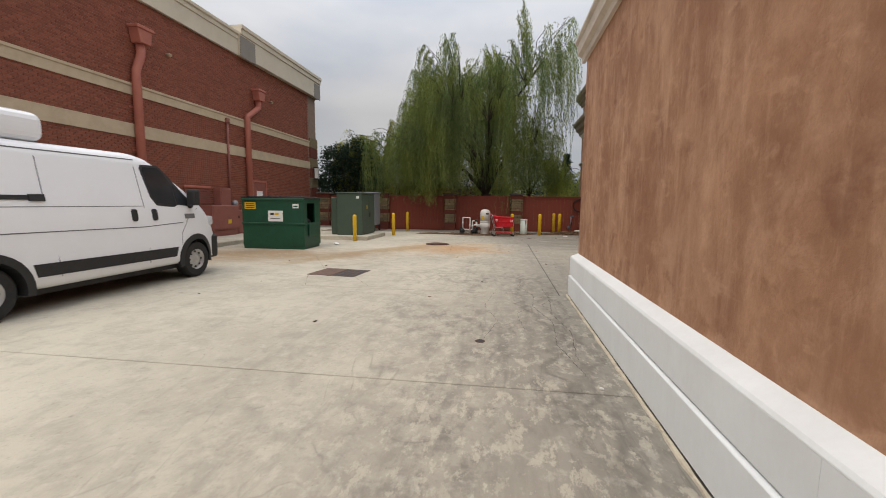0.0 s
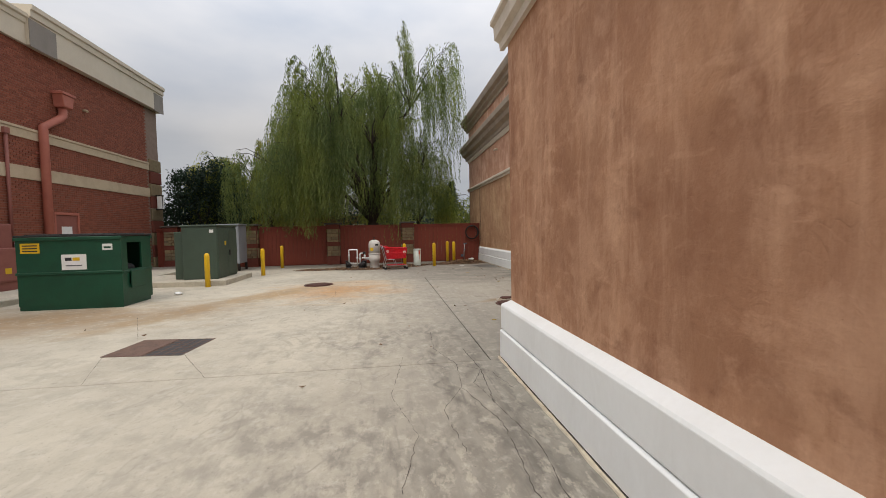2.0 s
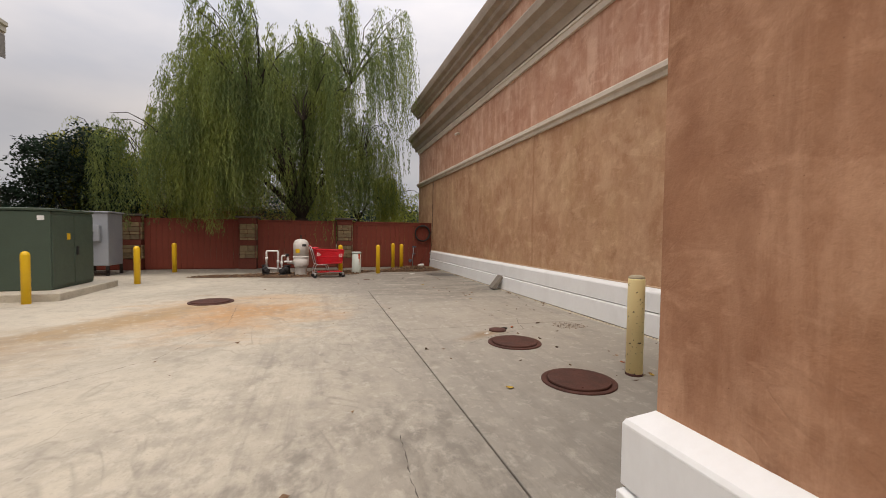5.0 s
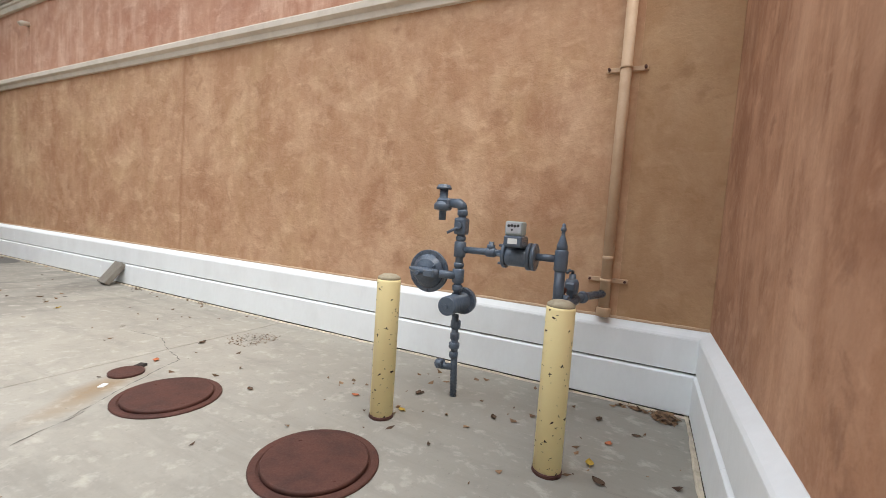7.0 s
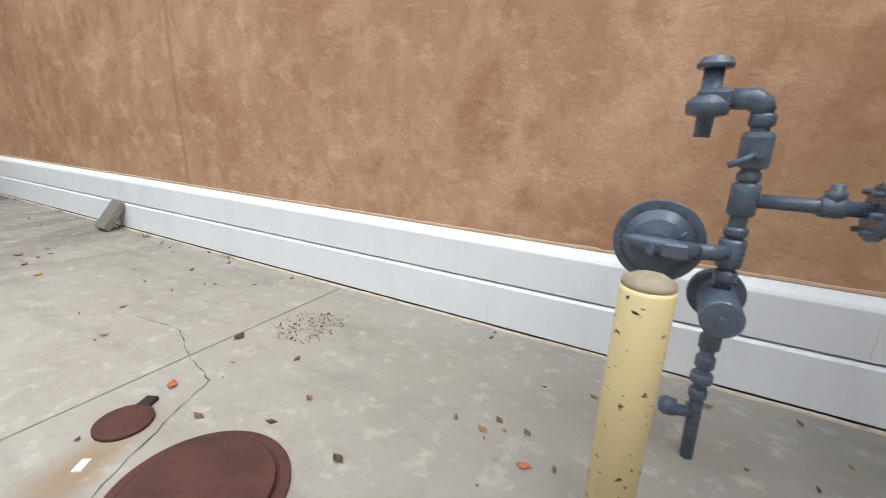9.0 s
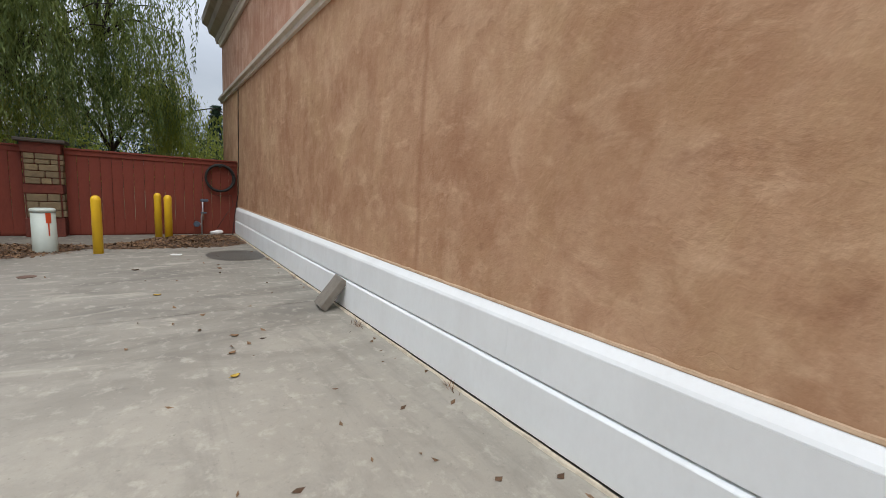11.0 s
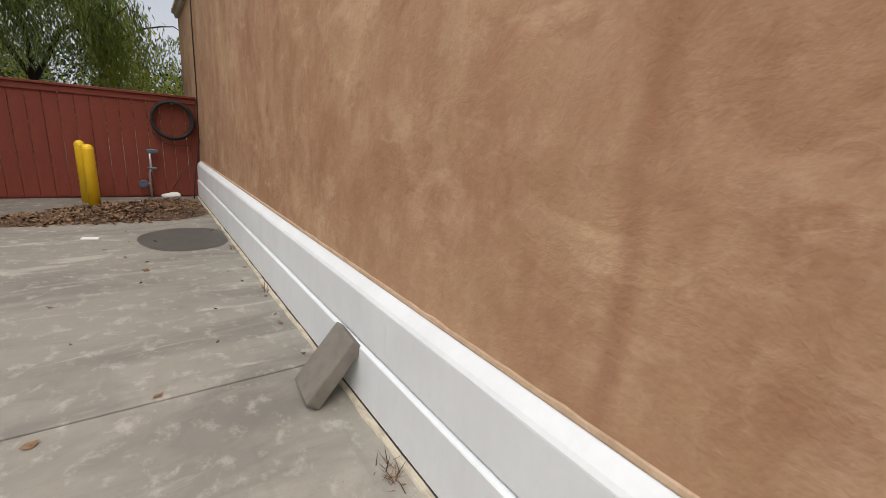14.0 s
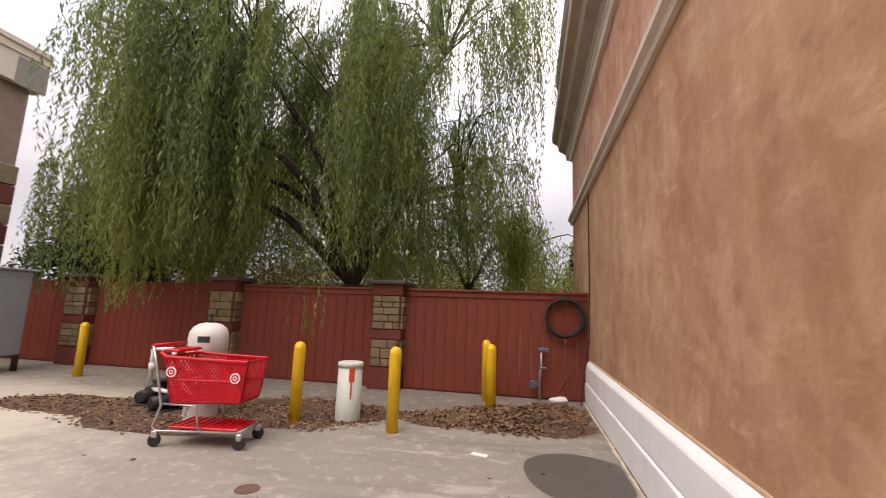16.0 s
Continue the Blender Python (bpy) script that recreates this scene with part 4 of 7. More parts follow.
def strip(pts, w=0.006):
    """A narrow closed outline along (y, z) points, for a seam."""
    left, right = [], []
    for i, (y, z) in enumerate(pts):
        a, c = pts[max(i - 1, 0)], pts[min(i + 1, len(pts) - 1)]
        d = Vector((c[0] - a[0], c[1] - a[1])).normalized()
        left.append((y - d.y * w, z + d.x * w))
        right.append((y + d.y * w, z - d.x * w))
    return left + right[::-1]


M_SEAM = plain("panel_gap", (0.16, 0.16, 0.165), (0.09, 0.09, 0.09), 0.6, scale=8, amount=0.4, bump=0.0)
glass = side_plate("side_window", [(0.64, 2.11), (0.60, 2.04), (0.70, 1.56), (0.80, 1.42), (1.0, 1.40), (1.62, 1.36), (1.70, 1.42), (1.40, 1.70), (1.12, 2.01), (0.99, 2.12)], M_BLACK, van, 0.005, "black-framed door window")
side_plate("pane", [(0.68, 2.07), (0.65, 2.02), (0.74, 1.58), (0.82, 1.46), (1.24, 1.43), (1.20, 1.80), (1.07, 2.0), (0.97, 2.08)], M_GLASS, glass, 0.009, "dark reflective glass")
side_plate("pane", [(1.27, 1.43), (1.58, 1.40), (1.64, 1.43), (1.36, 1.70), (1.24, 1.79)], M_GLASS, glass, 0.009, "dark reflective glass")
side_plate("rub_strip", [(-1.24, 0.66), (-1.20, 0.49), (1.12, 0.48), (1.18, 0.65)], M_BLACK, van, 0.016, "black plastic rub strip")
side_plate("rub_strip", [(-2.6, 0.66), (-2.6, 0.50), (-2.24, 0.49), (-2.2, 0.66)], M_BLACK, van, 0.016, "black plastic rub strip")
side_plate("slide_rail", [(-2.45, 1.56), (-2.45, 1.50), (-1.02, 1.50), (-1.02, 1.56)], M_BLACK, van, 0.012, "black sliding-door rail")
side_plate("slide_stop", [(-1.18, 1.575), (-1.18, 1.485), (-0.99, 1.485), (-0.99, 1.575)], M_BLACK, van, 0.02)
for y0 in (0.31, 0.71):
    side_plate("door_handle", [(y0 - 0.03, 1.36), (y0 - 0.05, 1.33), (y0 - 0.05, 1.20), (y0 - 0.03, 1.16), (y0 + 0.03, 1.16), (y0 + 0.05, 1.20), (y0 + 0.05, 1.33), (y0 + 0.03, 1.36)], M_BLACK, van, 0.022, "black plastic door handle")
for pts in ([(-0.99, 2.08), (-1.0, 1.5), (-0.92, 0.7), (-0.90, 0.46)], [(0.50, 2.08), (0.53, 1.4), (0.55, 0.66), (0.55, 0.44)], [(1.28, 0.45), (1.30, 0.9), (1.50, 1.2), (1.78, 1.36)]):
    side_plate("door_seam", strip(pts, 0.005), M_SEAM, van, 0.0035, "dark door gap")
# creases as dark strips on the flat side, their shade line put into the colour
side_plate("crease", strip([(-2.6, 1.09), (0.5, 1.06), (1.34, 1.10)], 0.007), M_SEAM, van, 0.0025, "dark strip for the shade line of a pressed body crease")
side_plate("crease", strip([(-2.6, 1.41), (0.5, 1.41)], 0.005), M_SEAM, van, 0.0025, "dark strip for the shade line of a pressed body crease")
side_plate("crease", strip([(-2.6, 2.15), (0.52, 2.18)], 0.008), M_SEAM, van, 0.0025, "roof gutter line")
side_plate("badge", [(1.40, 1.26), (1.40, 1.17), (1.66, 1.17), (1.66, 1.26)], M_SEAM, van, 0.008, "small grey badge")
mir = part("mirror", box(bm_new(), 0.98, 1.16, 1.46, 1.62, 1.42, 1.72, 0.04, 2), M_BLACK, van, "black door mirror")
part("arm", box(bm_new(), 0.86, 1.0, 1.50, 1.62, 1.40, 1.48, 0.01), M_BLACK, mir)
# windscreen, lamps and bumper
bm = bm_new()
ws = [bm.verts.new((s * (van_half(y, van_top(y)) - 0.12), y, van_top(y) + 0.017)) for s, y in ((-1, 0.86), (1, 0.86), (1, 1.76), (-1, 1.76))]
bm.faces.new(ws)
part("windscreen", bm, M_GLASS, van, "dark raked windscreen")
for s in (1, -1):
    bm = bm_new()
    box(bm, min(s * 0.62, s * 0.86), max(s * 0.62, s * 0.86), 2.02, 2.34, 1.0, 1.2, 0.05, 2)
    part("headlamp", bm, M_HEADLAMP, van, "clear headlamp")
part("bumper", box(bm_new(), -0.83, 0.83, 2.16, 2.52, 0.30, 0.80, 0.09, 3), M_BLACK, van, "black plastic front bumper")
part("underbody", box(bm_new(), -0.8, 0.8, -2.4, 2.2, 0.22, 0.36, 0.02), M_BLACK, van)
for yc in (1.70, -1.74):
    for s in (1, -1):
        bm = bm_new()
        n = 18
        prev = None
        for k in range(n + 1):
            a = math.radians(-12 + 204 * k / n)
            y_, z_ = math.cos(a), math.sin(a)
            wz = lambda r: van_half(yc + y_ * r, 0.36 + z_ * r)
            row = [bm.verts.new((s * (wz(0.40) + 0.02), yc + 0.40 * y_, 0.36 + 0.40 * z_)), bm.verts.new((s * (wz(0.5) + 0.02), yc + 0.5 * y_, 0.36 + 0.5 * z_)),
                   bm.verts.new((s * (wz(0.5) - 0.03), yc + 0.51 * y_, 0.36 + 0.51 * z_)), bm.verts.new((s * 0.62, yc + 0.40 * y_, 0.36 + 0.40 * z_))]
            if prev:
                for i, j in ((0, 1), (1, 2), (3, 0)):
                    bm.faces.new((prev[i], prev[j], row[j], row[i]))
            prev = row
        part("wheel_arch", bm, M_BLACK, van, "black plastic wheel arch")
    for s in (1, -1):
        xo = s * 0.955
        tyre_p = [(0.20, -0.11), (0.31, -0.115), (0.345, -0.09), (0.352, -0.04), (0.352, 0.04), (0.345, 0.09), (0.31, 0.115), (0.20, 0.11)]
        wheel = part("wheel", lathe(bm_new(), tyre_p, 32, "x", (s * 0.84, yc, 0.352), False), M_RUBBER, van, "black tyre on a silver steel rim")
        rim_p = [(0.212, -0.05), (0.214, 0.10), (0.20, 0.105), (0.185, 0.07), (0.15, 0.06), (0.10, 0.085), (0.07, 0.10), (0, 0.102)]
        rim = part("rim", lathe(bm_new(), [(r, h * s) for r, h in rim_p], 28, "x", (s * 0.84, yc, 0.352)), M_STEEL, wheel, "silver steel rim")
        bm = bm_new()
        for k in range(8):
            a = k * math.pi / 4
            lathe(bm, [(0.022, s * 0.06), (0.022, s * 0.076)], 8, "x", (s * 0.84, yc + 0.15 * math.cos(a), 0.352 + 0.15 * math.sin(a)))
        part("vent_hole", bm, M_BLACK, wheel)
unit = part("refrigeration_unit", box(bm_new(), -0.72, 0.72, -2.25, -0.70, 2.28, 2.68, 0.17, 5), M_VAN, van, "white rounded roof refrigeration unit")
for k in range(6):
    part("louvre", box(bm_new(), 0.715, 0.728, -1.85, -1.30, 2.40 + 0.03 * k, 2.415 + 0.03 * k), M_SEAM, unit)

# ---- green dumpster ----
dump = thing("dumpster", pose(-7.12, 12.17, 0, 0, 0, 1.5), "dark green steel dumpster with black lids, open side door", "dumpster")
W2, D, H = 1.03, 1.22, 1.60
for nm, a in (("front_panel", (-W2, W2, 0.0, 0.04, 0.10, H)), ("back_panel", (-W2, W2, D - 0.04, D, 0.10, H)), ("side_panel", (-W2, -W2 + 0.04, 0.041, D - 0.041, 0.10, H)), ("floor_panel", (-W2 + 0.041, W2 - 0.041, 0.041, D - 0.041, 0.10, 0.14))):
    part(nm, box(bm_new(), *a), M_GREEN, dump)
bm = bm_new()
# right-hand side with a door opening
for a in ((W2 - 0.04, W2, 0.04, 0.22, 0.10, H), (W2 - 0.04, W2, 0.80, D - 0.04, 0.10, H), (W2 - 0.04, W2, 0.22, 0.80, 0.10, 0.84), (W2 - 0.04, W2, 0.22, 0.80, 1.46, H)):
    box(bm, *a)
part("side_panel", bm, M_GREEN, dump)
part("rim", box(bm_new(), -W2 - 0.03, W2 + 0.03, -0.03, 0.05, H - 0.07, H + 0.01, 0.012), M_GREEN, dump)
part("rim", box(bm_new(), -W2 - 0.03, W2 + 0.03, D - 0.05, D + 0.03, H - 0.07, H + 0.01, 0.012), M_GREEN, dump)
part("rib", box(bm_new(), -W2 - 0.02, W2 + 0.02, -0.025, 0.0, 0.78, 0.84, 0.008), M_GREEN, dump)
part("rib", box(bm_new(), W2, W2 + 0.025, 0.0, D, 0.76, 0.82, 0.008), M_GREEN, dump)
part("door", box(bm_new(), W2 + 0.026, W2 + 0.05, 0.26, 0.82, 0.40, 0.80, 0.01), M_GREEN, dump, "green sliding side door, lowered")
part("bag", box(bm_new(), 0.4, 0.96, 0.28, 0.78, 0.3, 0.98, 0.2, 3), M_BLACK, dump, "black rubbish bag")
for x in (-W2 + 0.12, W2 - 0.12):
    part("skid", box(bm_new(), x - 0.09, x + 0.09, 0.02, D - 0.02, 0.0, 0.10, 0.01), M_GREEN, dump)
part("skirt", box(bm_new(), -W2 + 0.01, W2 - 0.01, 0.01, 0.03, 0.005, 0.10), M_GREEN, dump)
for x0, x1 in ((-W2 - 0.03, -0.01), (0.01, W2 + 0.03)):
    lid = part("lid", box(bm_new(), x0, x1, -0.02, D + 0.02, H + 0.012, H + 0.055, 0.018, 2), M_BLACK, dump, "black plastic lid")
    for k in range(4):
        xx = x0 + (k + 0.7) * (x1 - x0) / 4.6
        part("ridge", box(bm_new(), xx, xx + 0.08, 0.05, D - 0.05, H + 0.0555, H + 0.075, 0.008), M_BLACK, lid)
part("lift_pocket", box(bm_new(), -W2 - 0.09, -W2, 0.2, 1.0, 1.0, 1.16, 0.01), M_GREEN, dump)
label_w = part("sticker", box(bm_new(), -0.16, 0.33, -0.006, -0.001, 0.88, 1.22), M_SIGNWHITE, dump, "white sticker with printed bars")
part("logo", box(bm_new(), -0.09, 0.04, -0.009, -0.0065, 1.08, 1.15), M_SIGNDARK, label_w)
part("logo", box(bm_new(), 0.06, 0.2, -0.009, -0.0065, 1.08, 1.15), M_SIGNYEL, label_w)
part("print", box(bm_new(), -0.08, 0.24, -0.009, -0.0065, 0.96, 0.985), M_SEAM, label_w)
label_y = part("sticker", box(bm_new(), -0.94, -0.57, -0.006, -0.001, 1.26, 1.48), M_SIGNYEL, dump, "yellow warning sticker")
for k in range(3):
    part("print", box(bm_new(), -0.90, -0.61, -0.009, -0.0065, 1.295 + 0.06 * k, 1.32 + 0.06 * k), M_SIGNDARK, label_y)
label_s = part("sticker", box(bm_new(), 0.66, 0.86, -0.006, -0.001, 1.30, 1.44), M_SIGNWHITE, dump, "small white sticker")
part("print", box(bm_new(), 0.69, 0.83, -0.009, -0.0065, 1.34, 1.38), M_GREEN, label_s)

# ---- transformer and switchgear ----
structure("trim_equipment_pad", box(bm_new(), -8.6, -5.22, 15.72, 18.25, -0.03, 0.16, 0.015), M_CONC, "raised concrete equipment pad", "pad")
tr = thing("transformer", pose(-6.15, 16.25, 0.16), "olive green padmount transformer cabinet on a concrete pad", "transformer")
part("tank", box(bm_new(), -0.55, 0.52, 0.0, 1.7, 0.0, 1.70, 0.02), M_TRGREEN, tr)
part("side_cabinet", box(bm_new(), -0.86, -0.552, 0.18, 1.6, 0.0, 1.55, 0.02), M_TRGREEN, tr)
part("lid", box(bm_new(), -0.58, 0.55, -0.03, 1.73, 1.702, 1.76, 0.015), M_TRGREEN, tr)
part("door", box(bm_new(), 0.521, 0.545, 0.03, 0.83, 0.08, 1.62, 0.008), M_TRGREEN, tr)
dr = part("door", box(bm_new(), 0.521, 0.545, 0.85, 1.66, 0.08, 1.62, 0.008), M_TRGREEN, tr)
part("handle", box(bm_new(), 0.546, 0.585, 0.90, 0.96, 0.72, 0.92, 0.01), M_BLACK, dr)
part("sticker", box(bm_new(), 0.5455, 0.549, 0.55, 0.67, 1.08, 1.22), M_SIGNYEL, tr, "small yellow warning sticker")
part("sticker", box(bm_new(), 0.30, 0.42, -0.006, -0.001, 1.50, 1.60), M_SIGNWHITE, tr, "small white sticker")
gb = thing("switch_cabinet", pose(-7.0, 21.0, 0.0), "pale grey electrical switch cabinet on short legs", "cabinet")
part("cabinet_body", box(bm_new(), -0.42, 0.42, 0.0, 1.0, 0.32, 2.0, 0.02), M_GREYBOX, gb)
part("roof", box(bm_new(), -0.46, 0.46, -0.05, 1.05, 2.002, 2.05, 0.01), M_GREYBOX, gb)
part("meter_box", box(bm_new(), -0.15, 0.25, -0.16, -0.002, 1.1, 1.62, 0.02), M_GREYBOX, gb)
part("meter_dome", lathe(bm_new(), [(0.08, 0), (0.08, -0.07), (0.05, -0.10), (0, -0.105)], 16, "y", (0.05, -0.162, 1.42)), M_HEADLAMP, gb, "glass meter dome")
part("conduit", tube(bm_new(), [(-0.05, -0.08, 0.0), (-0.05, -0.08, 1.098)], 0.04), M_GREYBOX, gb)
for x in (-0.38, 0.38):
    for y in (0.04, 0.96):
        part("leg", box(bm_new(), x - 0.04, x + 0.04, y - 0.04, y + 0.04, 0.0, 0.32), M_IRON, gb)
part("sill", box(bm_new(), -0.42, 0.42, 0.0, 0.05, 0.1, 0.16), M_IRON, gb)

# ---- gas meter set ----
gas = thing("gas_meter", pose(3.72, 8.78, 0), "blue-grey painted gas meter set with regulator, dial meter and risers", "gas meter")
def gpart(name, fn, *a, mat=M_GASGREY, parent=None, label="", **k):
    if fn is lathe:
        k["crisp"] = True
    return part(name, fn(bm_new(), *a, **k), mat, parent or gas, label)
gpart("riser", tube, [(0.03, -0.02, 0.0), (0.02, -0.01, 0.30), (0.0, 0.0, 0.70)], 0.029)
for z, r, h in ((0.36, 0.038, 0.05), (0.44, 0.046, 0.05), (0.52, 0.040, 0.06), (0.62, 0.043, 0.07)):
    gpart("coupling", lathe, [(r * 0.86, z - h / 2), (r, z - h / 2 + 0.008), (r, z + h / 2 - 0.008), (r * 0.86, z + h / 2)], 12, "z", (0.01, -0.005, 0))
bv = gpart("bleed_valve", tube, [(0.02, 0.0, 0.25), (0.0, 0.06, 0.25), (-0.02, 0.10, 0.27)], 0.028)
gpart("cap", lathe, [(0.042, -0.05), (0.045, 0.0), (0.03, 0.02), (0, 0.025)], 10, "y", (-0.02, 0.12, 0.27), parent=bv)
fl = gpart("filter", lathe, [(0.072, -0.185), (0.078, -0.178), (0.078, 0.12), (0.112, 0.122), (0.116, 0.126), (0.116, 0.165), (0.112, 0.17), (0.0, 0.175)], 24, "x", (0, 0, 0.80))
for k in range(8):
    a = k * math.pi / 4
    gpart("bolt", lathe, [(0.010, 0.11), (0.010, 0.185)], 6, "x", (0, 0.097 * math.cos(a), 0.80 + 0.097 * math.sin(a)), parent=fl)
gpart("end_plug", lathe, [(0.018, -0.205), (0.018, -0.18)], 6, "x", (0, 0, 0.80), parent=fl)
gpart("stand_pipe", tube, [(0, 0, 0.86), (0, 0, 1.60)], 0.032)
for z, r, h in ((0.93, 0.044, 0.05), (1.03, 0.05, 0.12), (1.12, 0.044, 0.04), (1.25, 0.05, 0.13), (1.34, 0.042, 0.04), (1.55, 0.044, 0.05)):
    gpart("fitting", lathe, [(r * 0.84, z - h / 2), (r, z - h / 2 + 0.008), (r, z + h / 2 - 0.008), (r * 0.84, z + h / 2)], 14)
pv = gpart("plug_valve", box, -0.05, 0.05, -0.052, 0.052, 1.37, 1.51, 0.022, 2)
gpart("lever", tube, [(-0.06, 0.0, 1.43), (-0.085, 0.03, 1.41), (-0.09, 0.085, 1.38)], 0.012, parent=pv)
gpart("stem", lathe, [(0.028, -0.075), (0.03, -0.05)], 8, "x", (0, 0, 1.44), parent=pv)
gpart("elbow", tube, [(0, 0, 1.575), (0, 0.012, 1.605), (0, 0.04, 1.625), (0, 0.11, 1.625)], [0.041, 0.043, 0.043, 0.038])
rv = gpart("relief_valve", lathe, [(0.03, 1.48), (0.032, 1.555), (0.072, 1.565), (0.078, 1.59), (0.078, 1.61), (0.055, 1.635), (0.036, 1.645), (0.036, 1.735)], 20, "z", (0, 0.185, 0))
gpart("body_block", box, -0.05, 0.05, 0.11, 0.23, 1.585, 1.665, 0.018, parent=rv)
gpart("rain_cap", lathe, [(0.062, 1.735), (0.066, 1.75), (0.05, 1.775), (0, 1.782)], 16, "z", (0, 0.185, 0), parent=rv)
reg = gpart("regulator", lathe, [(0.178, -0.018), (0.182, -0.014), (0.182, 0.008), (0.178, 0.012), (0.150, 0.016), (0.125, 0.055), (0.05, 0.075), (0, 0.078)], 36, "x", (-0.01, 0.27, 1.04))
gpart("diaphragm_cover", lathe, [(0.0, -0.085), (0.05, -0.083), (0.105, -0.064), (0.140, -0.030), (0.146, -0.019)], 36, "x", (-0.01, 0.27, 1.04), parent=reg)
for k in range(12):
    a = k * math.pi / 6
    gpart("bolt", lathe, [(0.011, -0.030), (0.011, 0.026)], 6, "x", (-0.01, 0.27 + 0.165 * math.cos(a), 1.04 + 0.165 * math.sin(a)), parent=reg)
gpart("spring_case", tube, [(-0.115, 0.12, 1.04), (-0.12, 0.24, 1.045), (-0.115, 0.36, 1.055), (-0.11, 0.405, 1.06)], [0.036, 0.034, 0.026, 0.012], parent=reg)
gpart("orifice_block", box, -0.165, -0.095, 0.15, 0.25, 1.005, 1.07, 0.010, parent=reg)
gpart("vent_plug", lathe, [(0.018, -0.19), (0.02, -0.16)], 8, "x", (0, 0.29, 1.035), parent=reg)
gpart("stop_screw", tube, [(-0.10, 0.20, 1.07), (-0.10, 0.17, 1.11)], 0.007, 6, parent=reg)
gpart("inlet", tube, [(0.0, 0.0, 1.03), (-0.06, 0.06, 1.035), (-0.11, 0.13, 1.04)], 0.034, parent=reg)
gpart("cross_pipe", tube, [(0, -0.04, 1.25), (0, -0.39, 1.25)], 0.028)
gpart("tee", lathe, [(0.034, -0.31), (0.040, -0.30), (0.040, -0.24), (0.034, -0.23)], 14, "y", (0, 0, 1.25))
gpart("hex_plug", lathe, [(0.034, 1.27), (0.034, 1.31), (0.022, 1.312), (0.022, 1.335)], 6, "z", (0, -0.27, 0))
mt = gpart("meter", lathe, [(0.05, -0.605), (0.072, -0.585), (0.072, -0.42), (0.05, -0.395)], 20, "y", (-0.03, 0, 1.235))
for y in (-0.395, -0.585, -0.622):
    gpart("flange", lathe, [(0.102, y - 0.014), (0.106, y - 0.010), (0.106, y + 0.010), (0.102, y + 0.014)], 24, "y", (0, 0, 1.245), parent=mt)
for k in range(6):
    a = k * math.pi / 3
    gpart("flange_bolt", lathe, [(0.011, -0.64), (0.011, -0.35)], 6, "y", (0.08 * math.cos(a), 0, 1.245 + 0.08 * math.sin(a)), parent=mt)
gpart("index_housing", box, -0.20, -0.02, -0.57, -0.43, 1.315, 1.40, 0.012, parent=mt)
M_METERGREY = plain("pale_meter_grey", (0.32, 0.36, 0.35), (0.24, 0.27, 0.26), 0.5, scale=9, amount=0.4, bump=0.0)
idx = part("index_head", box(bm_new(), -0.195, -0.075, -0.565, -0.435, 1.401, 1.505, 0.01), M_METERGREY, gas, "pale grey index head with four dials")
part("dial_plate", box(bm_new(), -0.199, -0.1955, -0.555, -0.445, 1.42, 1.495), M_HEADLAMP, idx, "glazed dial plate")
for k in range(4):
    part("dial", lathe(bm_new(), [(0.011, -0.2015), (0.011, -0.1993)], 10, "x", (0, -0.465 - 0.023 * k, 1.470 + 0.003 * (k % 2))), M_SIGNDARK, idx)
part("dial", lathe(bm_new(), [(0.008, -0.2015), (0.008, -0.1993)], 8, "x", (0, -0.49, 1.442)), M_SIGNDARK, idx)
part("name_plate", box(bm_new(), -0.2035, -0.2005, -0.535, -0.465, 1.34, 1.38), M_SIGNWHITE, gas, "white printed plate")
part("name_plate", box(bm_new(), -0.089, -0.0852, -0.54, -0.475, 1.20, 1.245), M_SIGNWHITE, gas, "white printed plate")
gpart("cross_pipe", tube, [(0, -0.61, 1.25), (0, -0.80, 1.25)], 0.028)
gpart("outlet_tee", lathe, [(0.044, 1.16), (0.05, 1.17), (0.05, 1.31), (0.044, 1.32)], 16, "z", (0, -0.82, 0))
gpart("reducer", lathe, [(0.040, 1.32), (0.040, 1.35), (0.017, 1.42), (0.014, 1.43), (0.014, 1.455), (0.021, 1.46), (0.021, 1.48), (0.013, 1.485), (0.013, 1.505), (0.006, 1.515)], 14, "z", (0, -0.82, 0))
gpart("outlet_pipe", tube, [(0, -0.82, 1.16), (0.01, -0.82, 0.86)], 0.040)
gpart("end_cap", lathe, [(0.03, 0.79), (0.05, 0.80), (0.05, 0.86), (0.046, 0.87)], 14, "z", (0.01, -0.82, 0))
gpart("support_pipe", tube, [(0.27, -0.85, 0.0), (0.27, -0.85, 0.90)], 0.034)
gpart("header", tube, [(0.0, -0.82, 0.90), (0.10, -0.83, 0.88), (0.30, -0.855, 0.88), (0.40, -0.89, 0.91)], [0.044, 0.05, 0.05, 0.044], 14)
gpart("brass_plug", lathe, [(0.014, 0.92), (0.014, 0.985), (0.022, 0.99), (0.022, 1.02), (0.010, 1.025)], 8, "z", (0.14, -0.835, 0), mat=M_RUST, label="small rusted plug")
lv = gpart("lock_valve", lathe, [(0.030, 0.90), (0.034, 0.95), (0.050, 0.965), (0.056, 1.0), (0.056, 1.05), (0.046, 1.075), (0.030, 1.08), (0.026, 1.12)], 12, "z", (0.33, -0.86, 0))
gpart("body_block", box, 0.25, 0.31, -0.90, -0.82, 0.985, 1.055, 0.012, parent=lv)
gpart("side_boss", lathe, [(0.030, -0.90), (0.032, -0.86)], 10, "y", (0.01, 0, 0.96))
